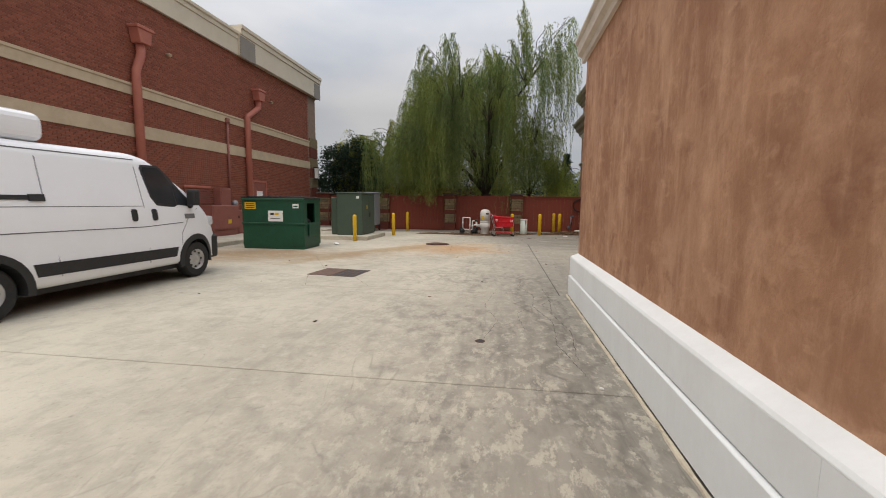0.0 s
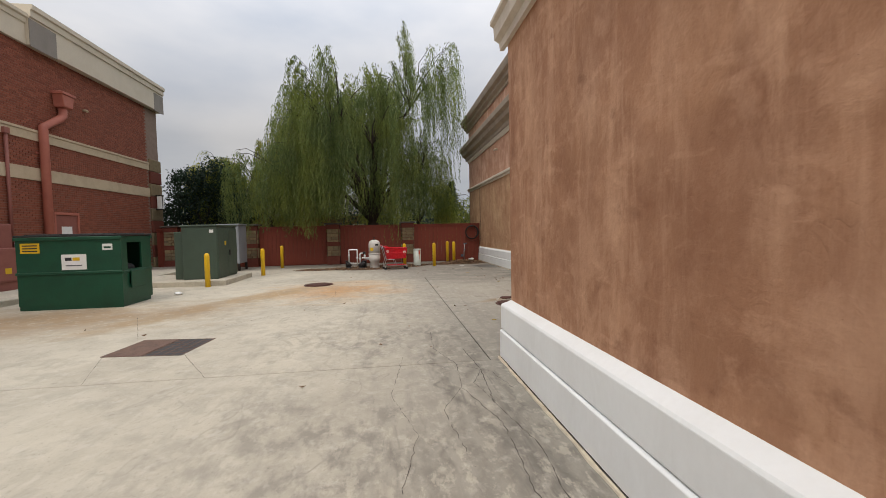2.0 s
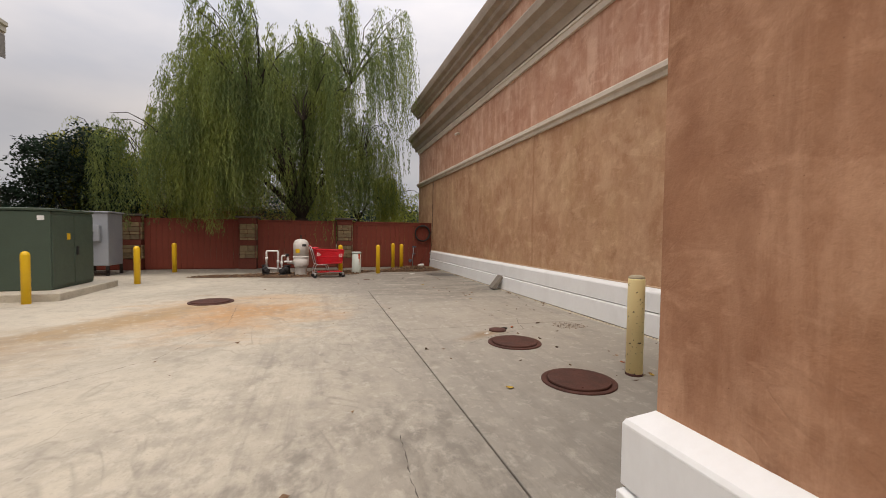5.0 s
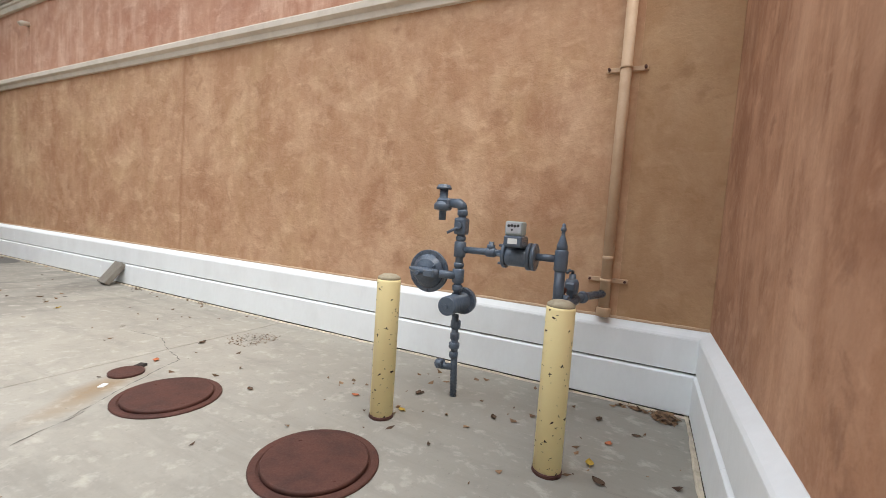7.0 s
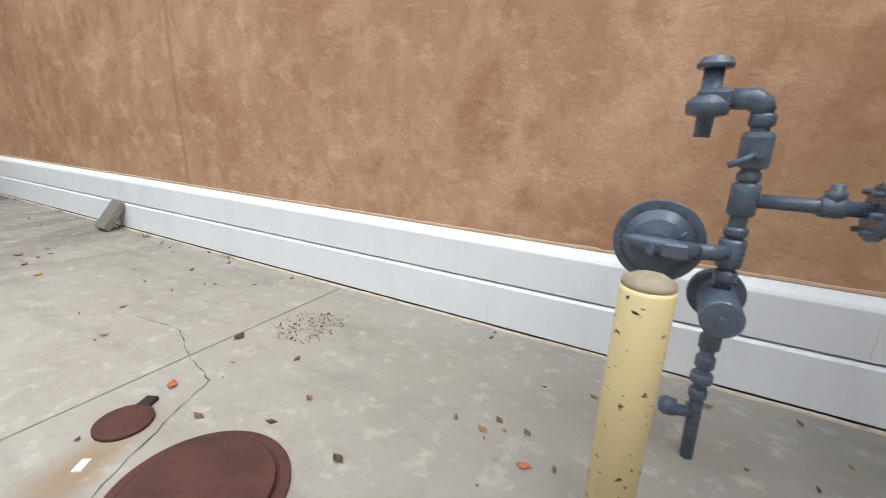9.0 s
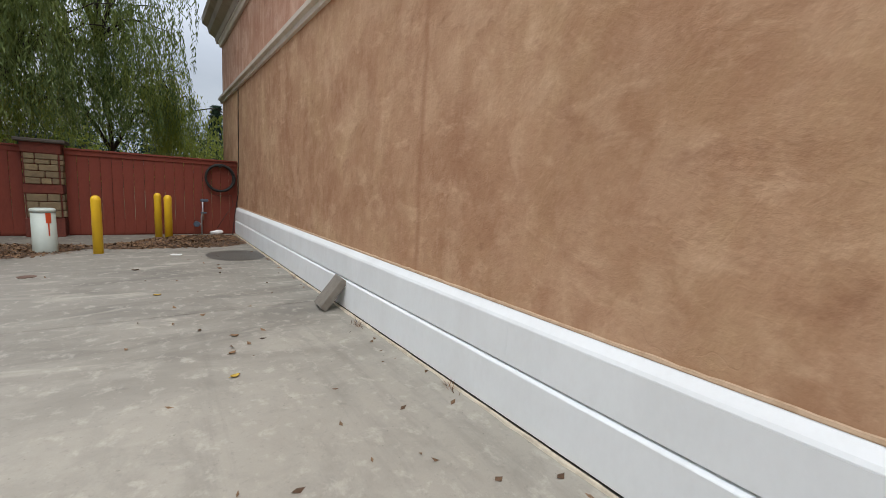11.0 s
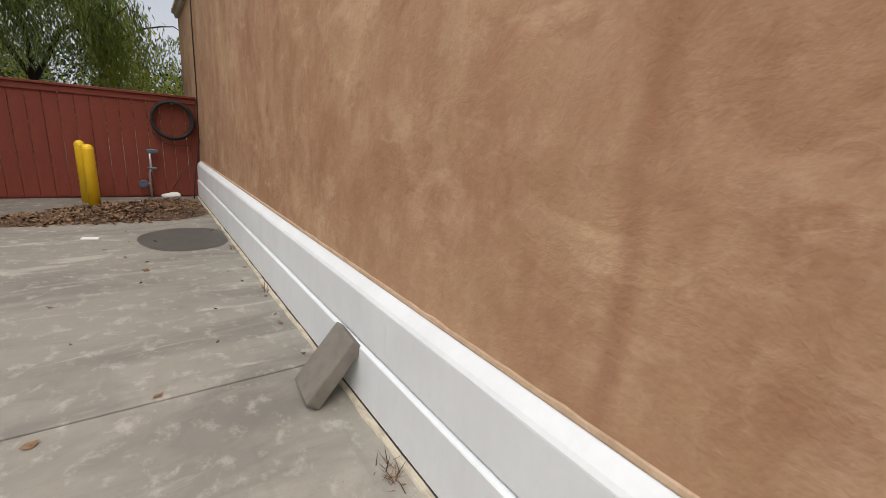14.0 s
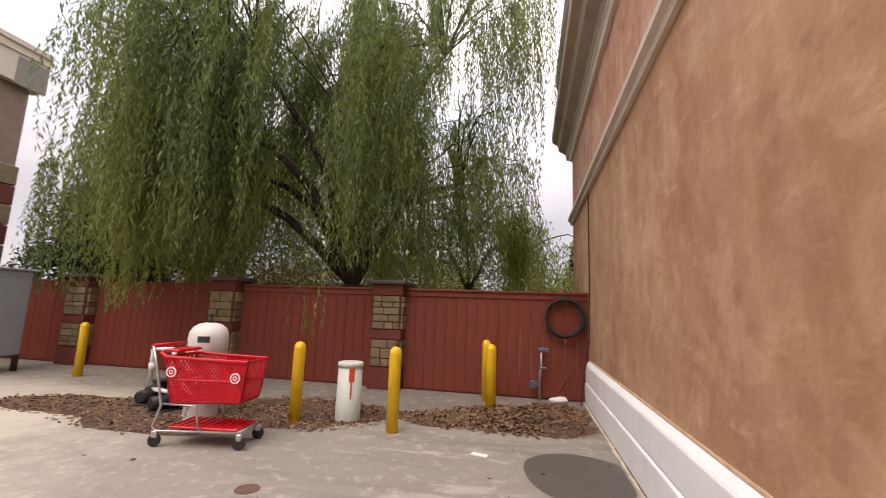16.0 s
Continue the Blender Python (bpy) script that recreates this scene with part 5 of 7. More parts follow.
gpart("lever", tube, [(0.33, -0.86, 1.115), (0.33, -0.86, 1.14), (0.28, -0.84, 1.15), (0.25, -0.83, 1.13)], 0.013, parent=lv)
gpart("wall_pipe", tube, [(0.36, -0.875, 0.905), (0.50, -0.93, 0.92), (0.78, -1.06, 0.93)], 0.036)
gpart("coupling", lathe, [(0.045, 0.36), (0.05, 0.37), (0.05, 0.42), (0.045, 0.43)], 14, "x", (0.1, -0.93, 0.918))

# tan rainwater pipe clipped to the stucco wall
pipe = thing("wall_pipe", pose(4.52, 7.705, 0), "tan painted vertical pipe clipped to the stucco wall", "pipe")
part("pipe", tube(bm_new(), [(0, 0, 0.74), (0, 0, 3.70)], 0.046, 16), M_TANPIPE, pipe)
part("socket", lathe(bm_new(), [(0.053, 0.728), (0.062, 0.732), (0.062, 0.80), (0.053, 0.81)], 16), M_TANPIPE, pipe)
part("coupling", lathe(bm_new(), [(0.046, 1.235), (0.049, 1.24), (0.049, 1.262), (0.046, 1.267)], 16), M_TANPIPE, pipe)
for z in (1.05, 2.89):
    clip = part("clip", box(bm_new(), 0.04, 0.068, -0.17, 0.16, z - 0.02, z + 0.02, 0.004), M_TANPIPE, pipe)
    part("strap", lathe(bm_new(), [(0.047, z - 0.014), (0.053, z - 0.013), (0.053, z + 0.013), (0.047, z + 0.014)], 16), M_TANPIPE, pipe)
    for y in (-0.15, 0.14):
        part("bolt", lathe(bm_new(), [(0.012, 0.0), (0.012, 0.055)], 6, "x", (0.0, y, z)), M_RUST, clip)

pit = thing("leaf_filled_drain", pose(2.45, 7.79, 0), "small round drain filled with dry leaves near a chipped bollard", "drain")
part("rim", lathe(bm_new(), [(0.12, 0), (0.12, 0.006), (0.10, 0.008), (0.098, 0.001)], 20), M_RUST, pit)
part("grille", lathe(bm_new(), [(0.097, 0), (0.097, 0.003), (0, 0.003)], 20), M_IRON, pit)

# ---- shopping cart ----
cart = thing("shopping_cart", pose(0.11, 19.45, 0, 0, 0, 8), "red plastic shopping cart on a grey steel frame, abandoned on concrete", "shopping cart")
def bask(u, v):
    """A point on the basket: u 0 back (handle) to 1 front, v 0 floor to 1 rim; the basket tapers to the front and the floor."""
    x0, x1 = (-0.44 + 0.10 * (1 - v)), (0.50 - 0.06 * (1 - v))
    return x0 + u * (x1 - x0), (0.255 - 0.035 * u) * (0.86 + 0.14 * v), (0.44 + 0.03 * u) + v * (0.47 - 0.05 * u)
def lattice(pt, nu, nv):
    """An open diagonal lattice between a frame, as one mesh."""
    b = bm_new()
    def bar(p, q, r):
        tube(b, [pt(*p), pt(*q)], r, 5, False)
    for k in range(nu + nv):
        for sgn in (1, -1):
            a, c = (k - nv) / nu, k / nu
            if sgn == 1:
                u0, v0, u1, v1 = a, 0.0, c, 1.0
            else:
                u0, v0, u1, v1 = a, 1.0, c, 0.0
            if u0 < 0:
                v0 = v0 + (v1 - v0) * (0 - u0) / (u1 - u0); u0 = 0
            if u1 > 1:
                v1 = v0 + (v1 - v0) * (1 - u0) / (u1 - u0); u1 = 1
            if u1 - u0 > 1e-3:
                bar((u0, v0), (u1, v1), 0.0085)
    for e in (((0, 0), (1, 0)), ((0, 0.5), (1, 0.5)), ((0, 1), (1, 1)), ((0, 0), (0, 1)), ((1, 0), (1, 1))):
        bar(e[0], e[1], 0.014)
    return b
for s in (-1, 1):
    tagged(part("basket_side", lattice(lambda u, v, s=s: (bask(u, v)[0], s * bask(u, v)[1], bask(u, v)[2]), 22, 9), M_REDPLASTIC, cart), "red plastic lattice", kind="stuff")
    part("rim", tube(bm_new(), [(bask(0, 1)[0] - 0.06, s * 0.26, 0.96), (bask(0, 1)[0], s * 0.258, 0.915), (0.50, s * 0.222, 0.868)], 0.018, 8), M_REDPLASTIC, cart)
tagged(part("basket_front", lattice(lambda u, v: (bask(1, v)[0], (2 * u - 1) * bask(1, v)[1], bask(1, v)[2]), 8, 7), M_REDPLASTIC, cart), "red plastic lattice", kind="stuff")
tagged(part("basket_back", lattice(lambda u, v: (bask(0, v)[0], (2 * u - 1) * bask(0, v)[1], bask(0, v)[2]), 8, 7), M_REDPLASTIC, cart), "red plastic lattice", kind="stuff")
tagged(part("basket_floor", lattice(lambda u, v: (bask(u, 0)[0], (2 * v - 1) * bask(u, 0)[1], bask(u, 0)[2]), 14, 8), M_REDPLASTIC, cart), "red plastic lattice", kind="stuff")
part("handle", tube(bm_new(), [(-0.60, -0.26, 1.02), (-0.60, 0.26, 1.02)], 0.022, 10), M_REDPLASTIC, cart, "red plastic push handle")
part("child_seat", box(bm_new(), -0.52, -0.34, -0.2, 0.2, 0.955, 0.985, 0.01), M_REDPLASTIC, cart, "red folding seat flap")
for s in (-1, 1):
    part("frame", tube(bm_new(), [(-0.60, s * 0.26, 1.02), (-0.52, s * 0.265, 0.80), (-0.42, s * 0.26, 0.42), (-0.50, s * 0.25, 0.20), (-0.46, s * 0.25, 0.16), (0.46, s * 0.21, 0.17)], 0.013, 8), M_STEEL, cart, "bent steel tube")
    part("frame", tube(bm_new(), [(-0.42, s * 0.24, 0.43), (-0.05, s * 0.23, 0.42), (0.02, s * 0.23, 0.18)], 0.011, 8), M_STEEL, cart, "bent steel tube")
part("cross_tube", tube(bm_new(), [(0.46, -0.21, 0.17), (0.46, 0.21, 0.17)], 0.013, 8), M_STEEL, cart)
bm = box(bm_new(), -0.36, 0.44, -0.2, 0.2, 0.175, 0.20, 0.008)
part("tray", bm, M_REDPLASTIC, cart, "red lower tray")
for k in range(9):
    part("tray_rib", box(bm_new(), -0.33 + 0.083 * k, -0.31 + 0.083 * k, -0.19, 0.19, 0.2005, 0.212), M_REDPLASTIC, cart)
for ob in cart.children:
    ob.data.transform(Matrix.Diagonal((0.95, 1, 1, 1)))
def badge(x, y, z, axis, s):
    bg = part("badge", lathe(bm_new(), [(0.055, 0.0), (0.055, 0.008 * s), (0, 0.009 * s)], 20, axis, (x, y, z)), M_SIGNWHITE, cart, "round white badge with a red ring")
    part("ring", lathe(bm_new(), [(0.040, 0.0092 * s), (0.040, 0.011 * s), (0.024, 0.011 * s), (0.024, 0.0092 * s)], 20, axis, (x, y, z), False), M_REDPLASTIC, bg)
    part("dot", lathe(bm_new(), [(0.011, 0.0092 * s), (0.011, 0.0115 * s)], 12, axis, (x, y, z)), M_REDPLASTIC, bg)
for s in (-1, 1):
    badge(-0.33, s * 0.262, 0.76, "y", s)
    badge(0.36, s * 0.236, 0.72, "y", s)
for x, y in ((-0.44, 0.24), (-0.44, -0.24), (0.45, 0.2), (0.45, -0.2)):
    cs = part("caster", lathe(bm_new(), [(0.035, -0.018), (0.063, -0.016), (0.065, 0), (0.063, 0.016), (0.035, 0.018)], 18, "y", (x, y, 0.065)), M_RUBBER, cart, "grey rubber caster")
    part("fork", box(bm_new(), x - 0.03, x + 0.03, y - 0.026, y + 0.026, 0.09, 0.16, 0.008), M_STEEL, cs)

# ---- pool-style filter tank, pumps and plumbing ----
tank = thing("filter_tank", pose(-0.76, 20.30, 0), "off-white fibreglass filter tank with a clamp band", "tank")
part("foot", lathe(bm_new(), [(0.20, 0), (0.21, 0.03), (0.19, 0.28), (0.22, 0.30)], 28), M_OFFWHITE, tank)
part("lower_shell", lathe(bm_new(), [(0.19, 0.27), (0.238, 0.34), (0.248, 0.42), (0.248, 0.60)], 32), M_OFFWHITE, tank)
part("clamp_band", lathe(bm_new(), [(0.248, 0.595), (0.264, 0.602), (0.264, 0.638), (0.248, 0.645)], 32), M_OFFWHITE, tank)
part("upper_shell", lathe(bm_new(), [(0.248, 0.64), (0.248, 1.03), (0.238, 1.10), (0.20, 1.17), (0.13, 1.215), (0.06, 1.23), (0, 1.231)], 32), M_OFFWHITE, tank)
nz = part("gauge", lathe(bm_new(), [(0.035, 1.225), (0.035, 1.27), (0.015, 1.28), (0.015, 1.31), (0.03, 1.32), (0.03, 1.35), (0, 1.36)], 14), M_IRON, tank, "dark brass air valve")
for nm, a, z0, z1, m_, lab in (("sticker", -2.0, 0.76, 0.90, M_SIGNYEL, "faded yellow label"), ("sticker", -1.1, 0.98, 1.06, M_SIGNDARK, "dark rating plate")):
    b = bm_new()
    pts = [(0.252 * math.cos(a + d), 0.252 * math.sin(a + d)) for d in np.linspace(-0.3, 0.3, 7)]
    lo, hi = [b.verts.new((x, y, z0)) for x, y in pts], [b.verts.new((x, y, z1)) for x, y in pts]
    for k in range(6):
        b.faces.new((lo[k], lo[k + 1], hi[k + 1], hi[k]))
    part(nm, b, m_, tank, lab)
def pump(x, y, rz, label):
    p = thing("pool_pump", pose(x, y, 0, 0, 0, rz), label, "pump", "pumps beside the filter tank")
    part("motor", lathe(bm_new(), [(0.06, -0.25), (0.085, -0.24), (0.09, -0.02), (0.07, 0.0)], 18, "y", (0, 0, 0.15)), M_BLACK, p)
    part("housing", lathe(bm_new(), [(0.09, 0.0), (0.125, 0.02), (0.13, 0.10), (0.09, 0.14)], 18, "y", (0, 0, 0.16)), M_BLACK, p)
    part("strainer", lathe(bm_new(), [(0.09, 0.05), (0.10, 0.06), (0.10, 0.28), (0.115, 0.285), (0.115, 0.32), (0, 0.33)], 18, "z", (0, 0.22, 0)), M_BLACK, p)
    part("base", box(bm_new(), -0.1, 0.1, -0.24, 0.30, 0.0, 0.055, 0.01), M_BLACK, p)
    return p
pump(-1.90, 20.62, 15, "black pool pump with white pipework on leaf litter")
pump(-1.30, 20.35, -20, "black pool pump with white pipework on leaf litter")
pvc = thing("pvc_pipework", pose(-1.52, 20.55, 0), "white plastic pipework looping between pumps and tank", "pipework")
for pts in ([(-0.36, 0.0, 0.28), (-0.36, 0.0, 0.78), (-0.34, 0.0, 0.81), (-0.02, 0.0, 0.81), (0.0, 0.0, 0.78), (0.0, 0.0, 0.10)], [(0.12, 0.02, 0.10), (0.12, 0.02, 0.62), (0.15, 0.02, 0.65), (0.30, 0.0, 0.65), (0.32, 0.0, 0.60), (0.32, 0.0, 0.40), (0.55, -0.05, 0.38)],
            [(0.2, -0.1, 0.45), (0.45, -0.1, 0.45), (0.58, -0.1, 0.45)], [(-0.36, 0.05, 0.22), (0.0, 0.05, 0.2), (0.25, 0.0, 0.2)]):
    part("pipe", tube(bm_new(), pts, 0.032, 10), M_PVC, pvc)
for x, y, z in ((-0.36, 0, 0.55), (0.0, 0, 0.45), (0.12, 0.02, 0.4), (0.32, 0, 0.52)):
    part("coupling", lathe(bm_new(), [(0.034, z - 0.05), (0.043, z - 0.045), (0.043, z + 0.045), (0.034, z + 0.05)], 12, "z", (x, y, 0)), M_PVC, pvc)
part("valve", box(bm_new(), 0.24, 0.36, -0.08, 0.05, 0.62, 0.72, 0.02), M_BLACK, pvc, "black valve handle")

ped = thing("cable_pedestal", pose(1.13, 20.78, 0), "pale green-grey round cable pedestal with an orange marker", "pedestal")
part("tube", lathe(bm_new(), [(0.165, 0), (0.168, 0.01), (0.163, 0.72)], 28), M_PALEGREEN, ped)
part("lid", lathe(bm_new(), [(0.172, 0.705), (0.174, 0.75), (0.16, 0.768), (0, 0.775)], 28), M_PALEGREEN, ped)
b = bm_new()
for a0, a1, z0, z1 in ((-1.25, -0.80, 0.52, 0.70), (-1.10, -0.98, 0.30, 0.52)):
    pts = [(0.168 * math.cos(a), 0.168 * math.sin(a)) for a in np.linspace(a0, a1, 5)]
    lo, hi = [b.verts.new((x, y, z0)) for x, y in pts], [b.verts.new((x, y, z1)) for x, y in pts]
    for k in range(4):
        b.faces.new((lo[k], lo[k + 1], hi[k + 1], hi[k]))
part("marker", b, M_ORANGE, ped, "orange arrow-shaped marker")

# ---- on and by the fence ----
hose = thing("hose_coil", pose(4.16, FENCE_Y - 0.07, 1.46), "coiled black hose hanging on the red board fence", "hose")
for k in range(5):
    pts = [((0.325 + 0.012 * math.sin(k * 2.1)) * math.cos(a) + 0.012 * math.sin(2.3 * k), -0.012 * k - 0.01, (0.335 + 0.01 * math.cos(k)) * math.sin(a)) for a in np.linspace(0, 2 * math.pi, 40)]
    part("coil", tube(bm_new(), pts, 0.025, 7, False), M_RUBBER, hose)
part("tail", tube(bm_new(), [(-0.31, -0.03, 0.0), (-0.33, -0.03, -0.25), (-0.2, -0.03, -0.42), (0.05, -0.03, -0.46), (0.26, -0.02, -0.44), (0.30, -0.02, -0.70), (0.12, -0.04, -0.95), (-0.1, -0.1, -1.3)], 0.009, 6), M_RUST, hose, "thin reddish cable")
part("hook", box(bm_new(), -0.03, 0.03, -0.10, 0.04, 0.27, 0.31, 0.006), M_IRON, hose)
spig = thing("standpipe_spigot", pose(3.72, FENCE_Y - 0.12, 0.0), "grey standpipe with taps against the board fence", "spigot")
part("pipe", tube(bm_new(), [(0, 0, 0.0), (0.0, 0, 0.45), (0.03, 0, 0.60), (0.03, 0, 0.86)], 0.02, 8), M_STEEL, spig)
part("tap", box(bm_new(), -0.02, 0.16, -0.03, 0.03, 0.84, 0.91, 0.012), M_GASGREY, spig)
part("tap", box(bm_new(), -0.02, 0.12, -0.025, 0.025, 0.54, 0.58, 0.01), M_GASGREY, spig)
part("valve_wheel", lathe(bm_new(), [(0.06, -0.03), (0.075, -0.01), (0.075, 0.01), (0.05, 0.03)], 14, "y", (-0.11, -0.02, 0.27)), M_GASGREY, spig)
part("side_pipe", tube(bm_new(), [(0, 0, 0.27), (-0.11, -0.02, 0.27)], 0.016, 8), M_STEEL, spig)
cable = thing("wall_cable", pose(0, 0, 0), "thin dark cable running down the stucco wall", "cable")
part("cable", tube(bm_new(), [(BX - 0.01, 22.95, 3.70), (BX - 0.012, 22.98, 2.8), (BX - 0.01, 22.99, 2.0), (BX - 0.014, 23.08, 1.55), (BX - 0.03, 22.97, 1.1), (BX - 0.06, 23.06, 0.80), (BX - 0.14, 22.9, 0.45), (BX - 0.2, 22.8, 0.02)], 0.011, 6), M_RUBBER, cable)
block = thing("concrete_block", pose(4.215, 15.60, 0.0, 0, 0, -4), "weathered grey concrete cap block leaning on the white plinth", "concrete block")
bm = box(bm_new(), 0.0, 0.09, -0.145, 0.145, 0.0, 0.42, 0.012, 2)
bmesh.ops.transform(bm, matrix=Matrix.Rotation(radians(38), 4, "Y"), verts=bm.verts[:])
low = min(v.co.z for v in bm.verts)
bmesh.ops.translate(bm, vec=(0.0, 0, -low), verts=bm.verts[:])
part("block", bm, M_CMU, block)
# rag and white scraps near the fence
scrap = thing("plastic_scrap", pose(4.02, 22.75, 0.10, 0, 0, 20), "crumpled white plastic scrap on the leaf pile", "litter")
bm = bmesh.new()
bmesh.ops.create_icosphere(bm, subdivisions=2, radius=0.14)
for v in bm.verts:
    v.co = Vector((v.co.x * 1.2, v.co.y * 0.7, v.co.z * 0.42)) * (1 + 0.35 * noise.noise(v.co * 14))
part("scrap", bm, M_PVC, scrap)
scrap = thing("plastic_scrap", pose(3.02, 19.92, 0.012, 0, 0, -15), "flat white plastic scrap on the concrete", "litter")
part("scrap", box(bm_new(), -0.09, 0.09, -0.03, 0.03, -0.012, 0.012, 0.006), M_PVC, scrap)
scrap = thing("paper_scrap", pose(2.27, 11.10, 0.004, 0, 0, 35), "small white paper scrap on rust-stained concrete", "litter")
part("scrap", box(bm_new(), -0.035, 0.035, -0.02, 0.02, -0.004, 0.003), M_SIGNWHITE, scrap)

scrap = thing("paper_scrap", pose(0.92, 3.35, 0.004, 0, 0, 10), "crumpled white paper scrap beside the plinth", "litter")
bm = bmesh.new()
bmesh.ops.create_icosphere(bm, subdivisions=1, radius=0.024)
for v in bm.verts:
    v.co = Vector((v.co.x, v.co.y * 0.7, max(v.co.z * 0.5 + 0.006, -0.004))) * (1 + 0.3 * noise.noise(v.co * 60))
part("scrap", bm, M_SIGNWHITE, scrap)

# ---- on the brick store ----
def downspout(y, head_y, z_head, jog, label):
    d = thing("downspout", pose(WX + 0.005, y, 0), label, "downspout", "downspouts on the brick store")
    pts = [(0.13, 0, 0.02), (0.13, 0, z_head - 1.0)] + ([(0.13, 0, z_head - 0.85), (0.13, jog * 0.85, z_head - 0.40), (0.13, jog, z_head - 0.28)] if jog else []) + [(0.13, jog, z_head)]
    part("pipe", tube(bm_new(), pts, 0.125, 14), M_SALMON, d)
    b = box(bm_new(), 0.0, 0.34, jog - 0.27, jog + 0.27, z_head, z_head + 0.42, 0.02)
    for v in b.verts:
        if v.co.z < z_head + 0.1:
            v.co.y = jog + (v.co.y - jog) * 0.72
    hd = part("hopper_head", b, M_SALMON, d)
    part("rim", box(bm_new(), 0.0, 0.38, jog - 0.31, jog + 0.31, z_head + 0.40, z_head + 0.50, 0.015), M_SALMON, hd)
    for z in (1.4, 3.0, 4.3):
        part("strap", box(bm_new(), 0.0, 0.02, -0.2, 0.2, z, z + 0.06), M_SALMON, d)
downspout(11.55, 11.8, 6.25, 0.22, "salmon-painted round downspout with hopper head on brick")
downspout(17.10, 18.0, 6.02, 0.86, "salmon-painted downspout with an offset bend and hopper head")
thin = thing("conduit", pose(WX + 0.06, 15.83, 0), "thin red-painted conduit on the brick wall", "conduit")
part("conduit", tube(bm_new(), [(0, 0, 1.1), (0, 0, 4.70)], 0.045, 8), M_DULLRED, thin)
part("junction_box", box(bm_new(), -0.055, 0.06, -0.09, 0.09, 4.68, 4.86, 0.01), M_DULLRED, thin)
for y0, y1, z0, z1, d in ((14.86, 15.50, 0.15, 2.02, 0.32), (14.05, 15.66, 0.38, 1.34, 0.55), (15.76, 16.42, 0.15, 1.12, 0.38)):
    e = thing("electrical_cabinet", pose(WX + 0.002, (y0 + y1) / 2, 0), "dull red painted electrical cabinet on the brick wall", "cabinet", "electrical cabinets on the brick store")
    w = (y1 - y0) / 2
    part("cabinet_body", box(bm_new(), 0.0, d, -w, w, z0, z1, 0.015), M_DULLRED, e)
    dd = part("door", box(bm_new(), d + 0.001, d + 0.02, -w + 0.04, w - 0.04, z0 + 0.05, z1 - 0.05, 0.006), M_DULLRED, e)
    part("latch", box(bm_new(), d + 0.021, d + 0.045, w - 0.12, w - 0.08, (z0 + z1) / 2 - 0.05, (z0 + z1) / 2 + 0.05), M_IRON, dd)
    if y0 < 14.5:
        part("sticker", box(bm_new(), d + 0.0215, d + 0.024, 0.05, 0.25, 0.62, 0.78), M_SIGNYEL, e, "yellow warning sticker")
        part("pedestal", box(bm_new(), 0.05, d - 0.05, -w + 0.1, w - 0.1, 0.15, z0), M_DULLRED, e)
gm = thing("meter_head", pose(WX + 0.33, 15.63, 1.42), "pale round electric meter on the cabinet", "meter")
part("dome", lathe(bm_new(), [(0.11, 0), (0.11, 0.1), (0.08, 0.15), (0, 0.16)], 18, "x"), M_GREYBOX, gm)
part("bracket", box(bm_new(), -0.33, 0.0, -0.06, 0.06, -0.08, 0.08), M_DULLRED, gm)
lou = thing("wall_louvre", pose(WX + 0.002, 14.0, 0), "dark red louvred vent in the brick wall", "vent")
part("frame", box(bm_new(), 0.0, 0.06, -0.68, 0.68, 1.97, 2.06, 0.01), M_SALMON, lou)
for k in range(6):
    part("slat", box(bm_new(), 0.0, 0.04, -0.64, 0.64, 1.42 + 0.09 * k, 1.48 + 0.09 * k), M_DULLRED, lou)
dobj = thing("door_1", pose(WX + 0.002, 18.0, 0), "dull red steel service door with a small white sign", "door")
tagged(dobj, kind="structure")
part("leaf", box(bm_new(), 0.0, 0.03, -0.48, 0.48, 0.16, 2.36, 0.006), M_DULLRED, dobj)
for y0, y1, z0, z1 in ((-0.57, -0.49, 0.16, 2.46), (0.49, 0.57, 0.16, 2.46), (-0.488, 0.488, 2.37, 2.46)):
    part("door_frame", box(bm_new(), 0.0, 0.06, y0, y1, z0, z1, 0.006), M_SALMON, dobj)
part("sign", box(bm_new(), 0.031, 0.036, -0.25, 0.22, 1.72, 1.98), M_SIGNWHITE, dobj, "small white sign")
part("door_handle", box(bm_new(), 0.031, 0.09, 0.34, 0.40, 1.08, 1.22, 0.01), M_STEEL, dobj)
lamp = thing("wall_lantern", pose(WX + 0.10, 23.68, 3.2), "white glass wall lantern in a dark frame on the stone pier", "wall lamp")
part("glass", box(bm_new(), 0.02, 0.20, -0.12, 0.12, -0.30, 0.30, 0.01), M_SIGNWHITE, lamp, "white glass")
part("top", box(bm_new(), -0.03, 0.22, -0.15, 0.15, 0.302, 0.36, 0.01), M_IRON, lamp)
part("bottom", box(bm_new(), -0.03, 0.22, -0.15, 0.15, -0.36, -0.302, 0.01), M_IRON, lamp)
part("bar", box(bm_new(), 0.201, 0.215, -0.015, 0.015, -0.30, 0.30), M_IRON, lamp)
for y, z in ((12.95, 6.36), (19.15, 6.28)):
    v = thing("scupper_nozzle", pose(WX + 0.002, y, z), "small pale overflow nozzle on the brick wall", "nozzle", "overflow nozzles on the brick store")
    part("nozzle", tube(bm_new(), [(0, 0, 0), (0.10, 0, -0.01), (0.15, 0, -0.05)], 0.05, 10), M_LIMESTONE, v)
v = thing("scupper_nozzle", pose(BX - 0.002, 19.48, 5.0, 0, 0, 180), "small overflow nozzle on the stucco wall", "nozzle")
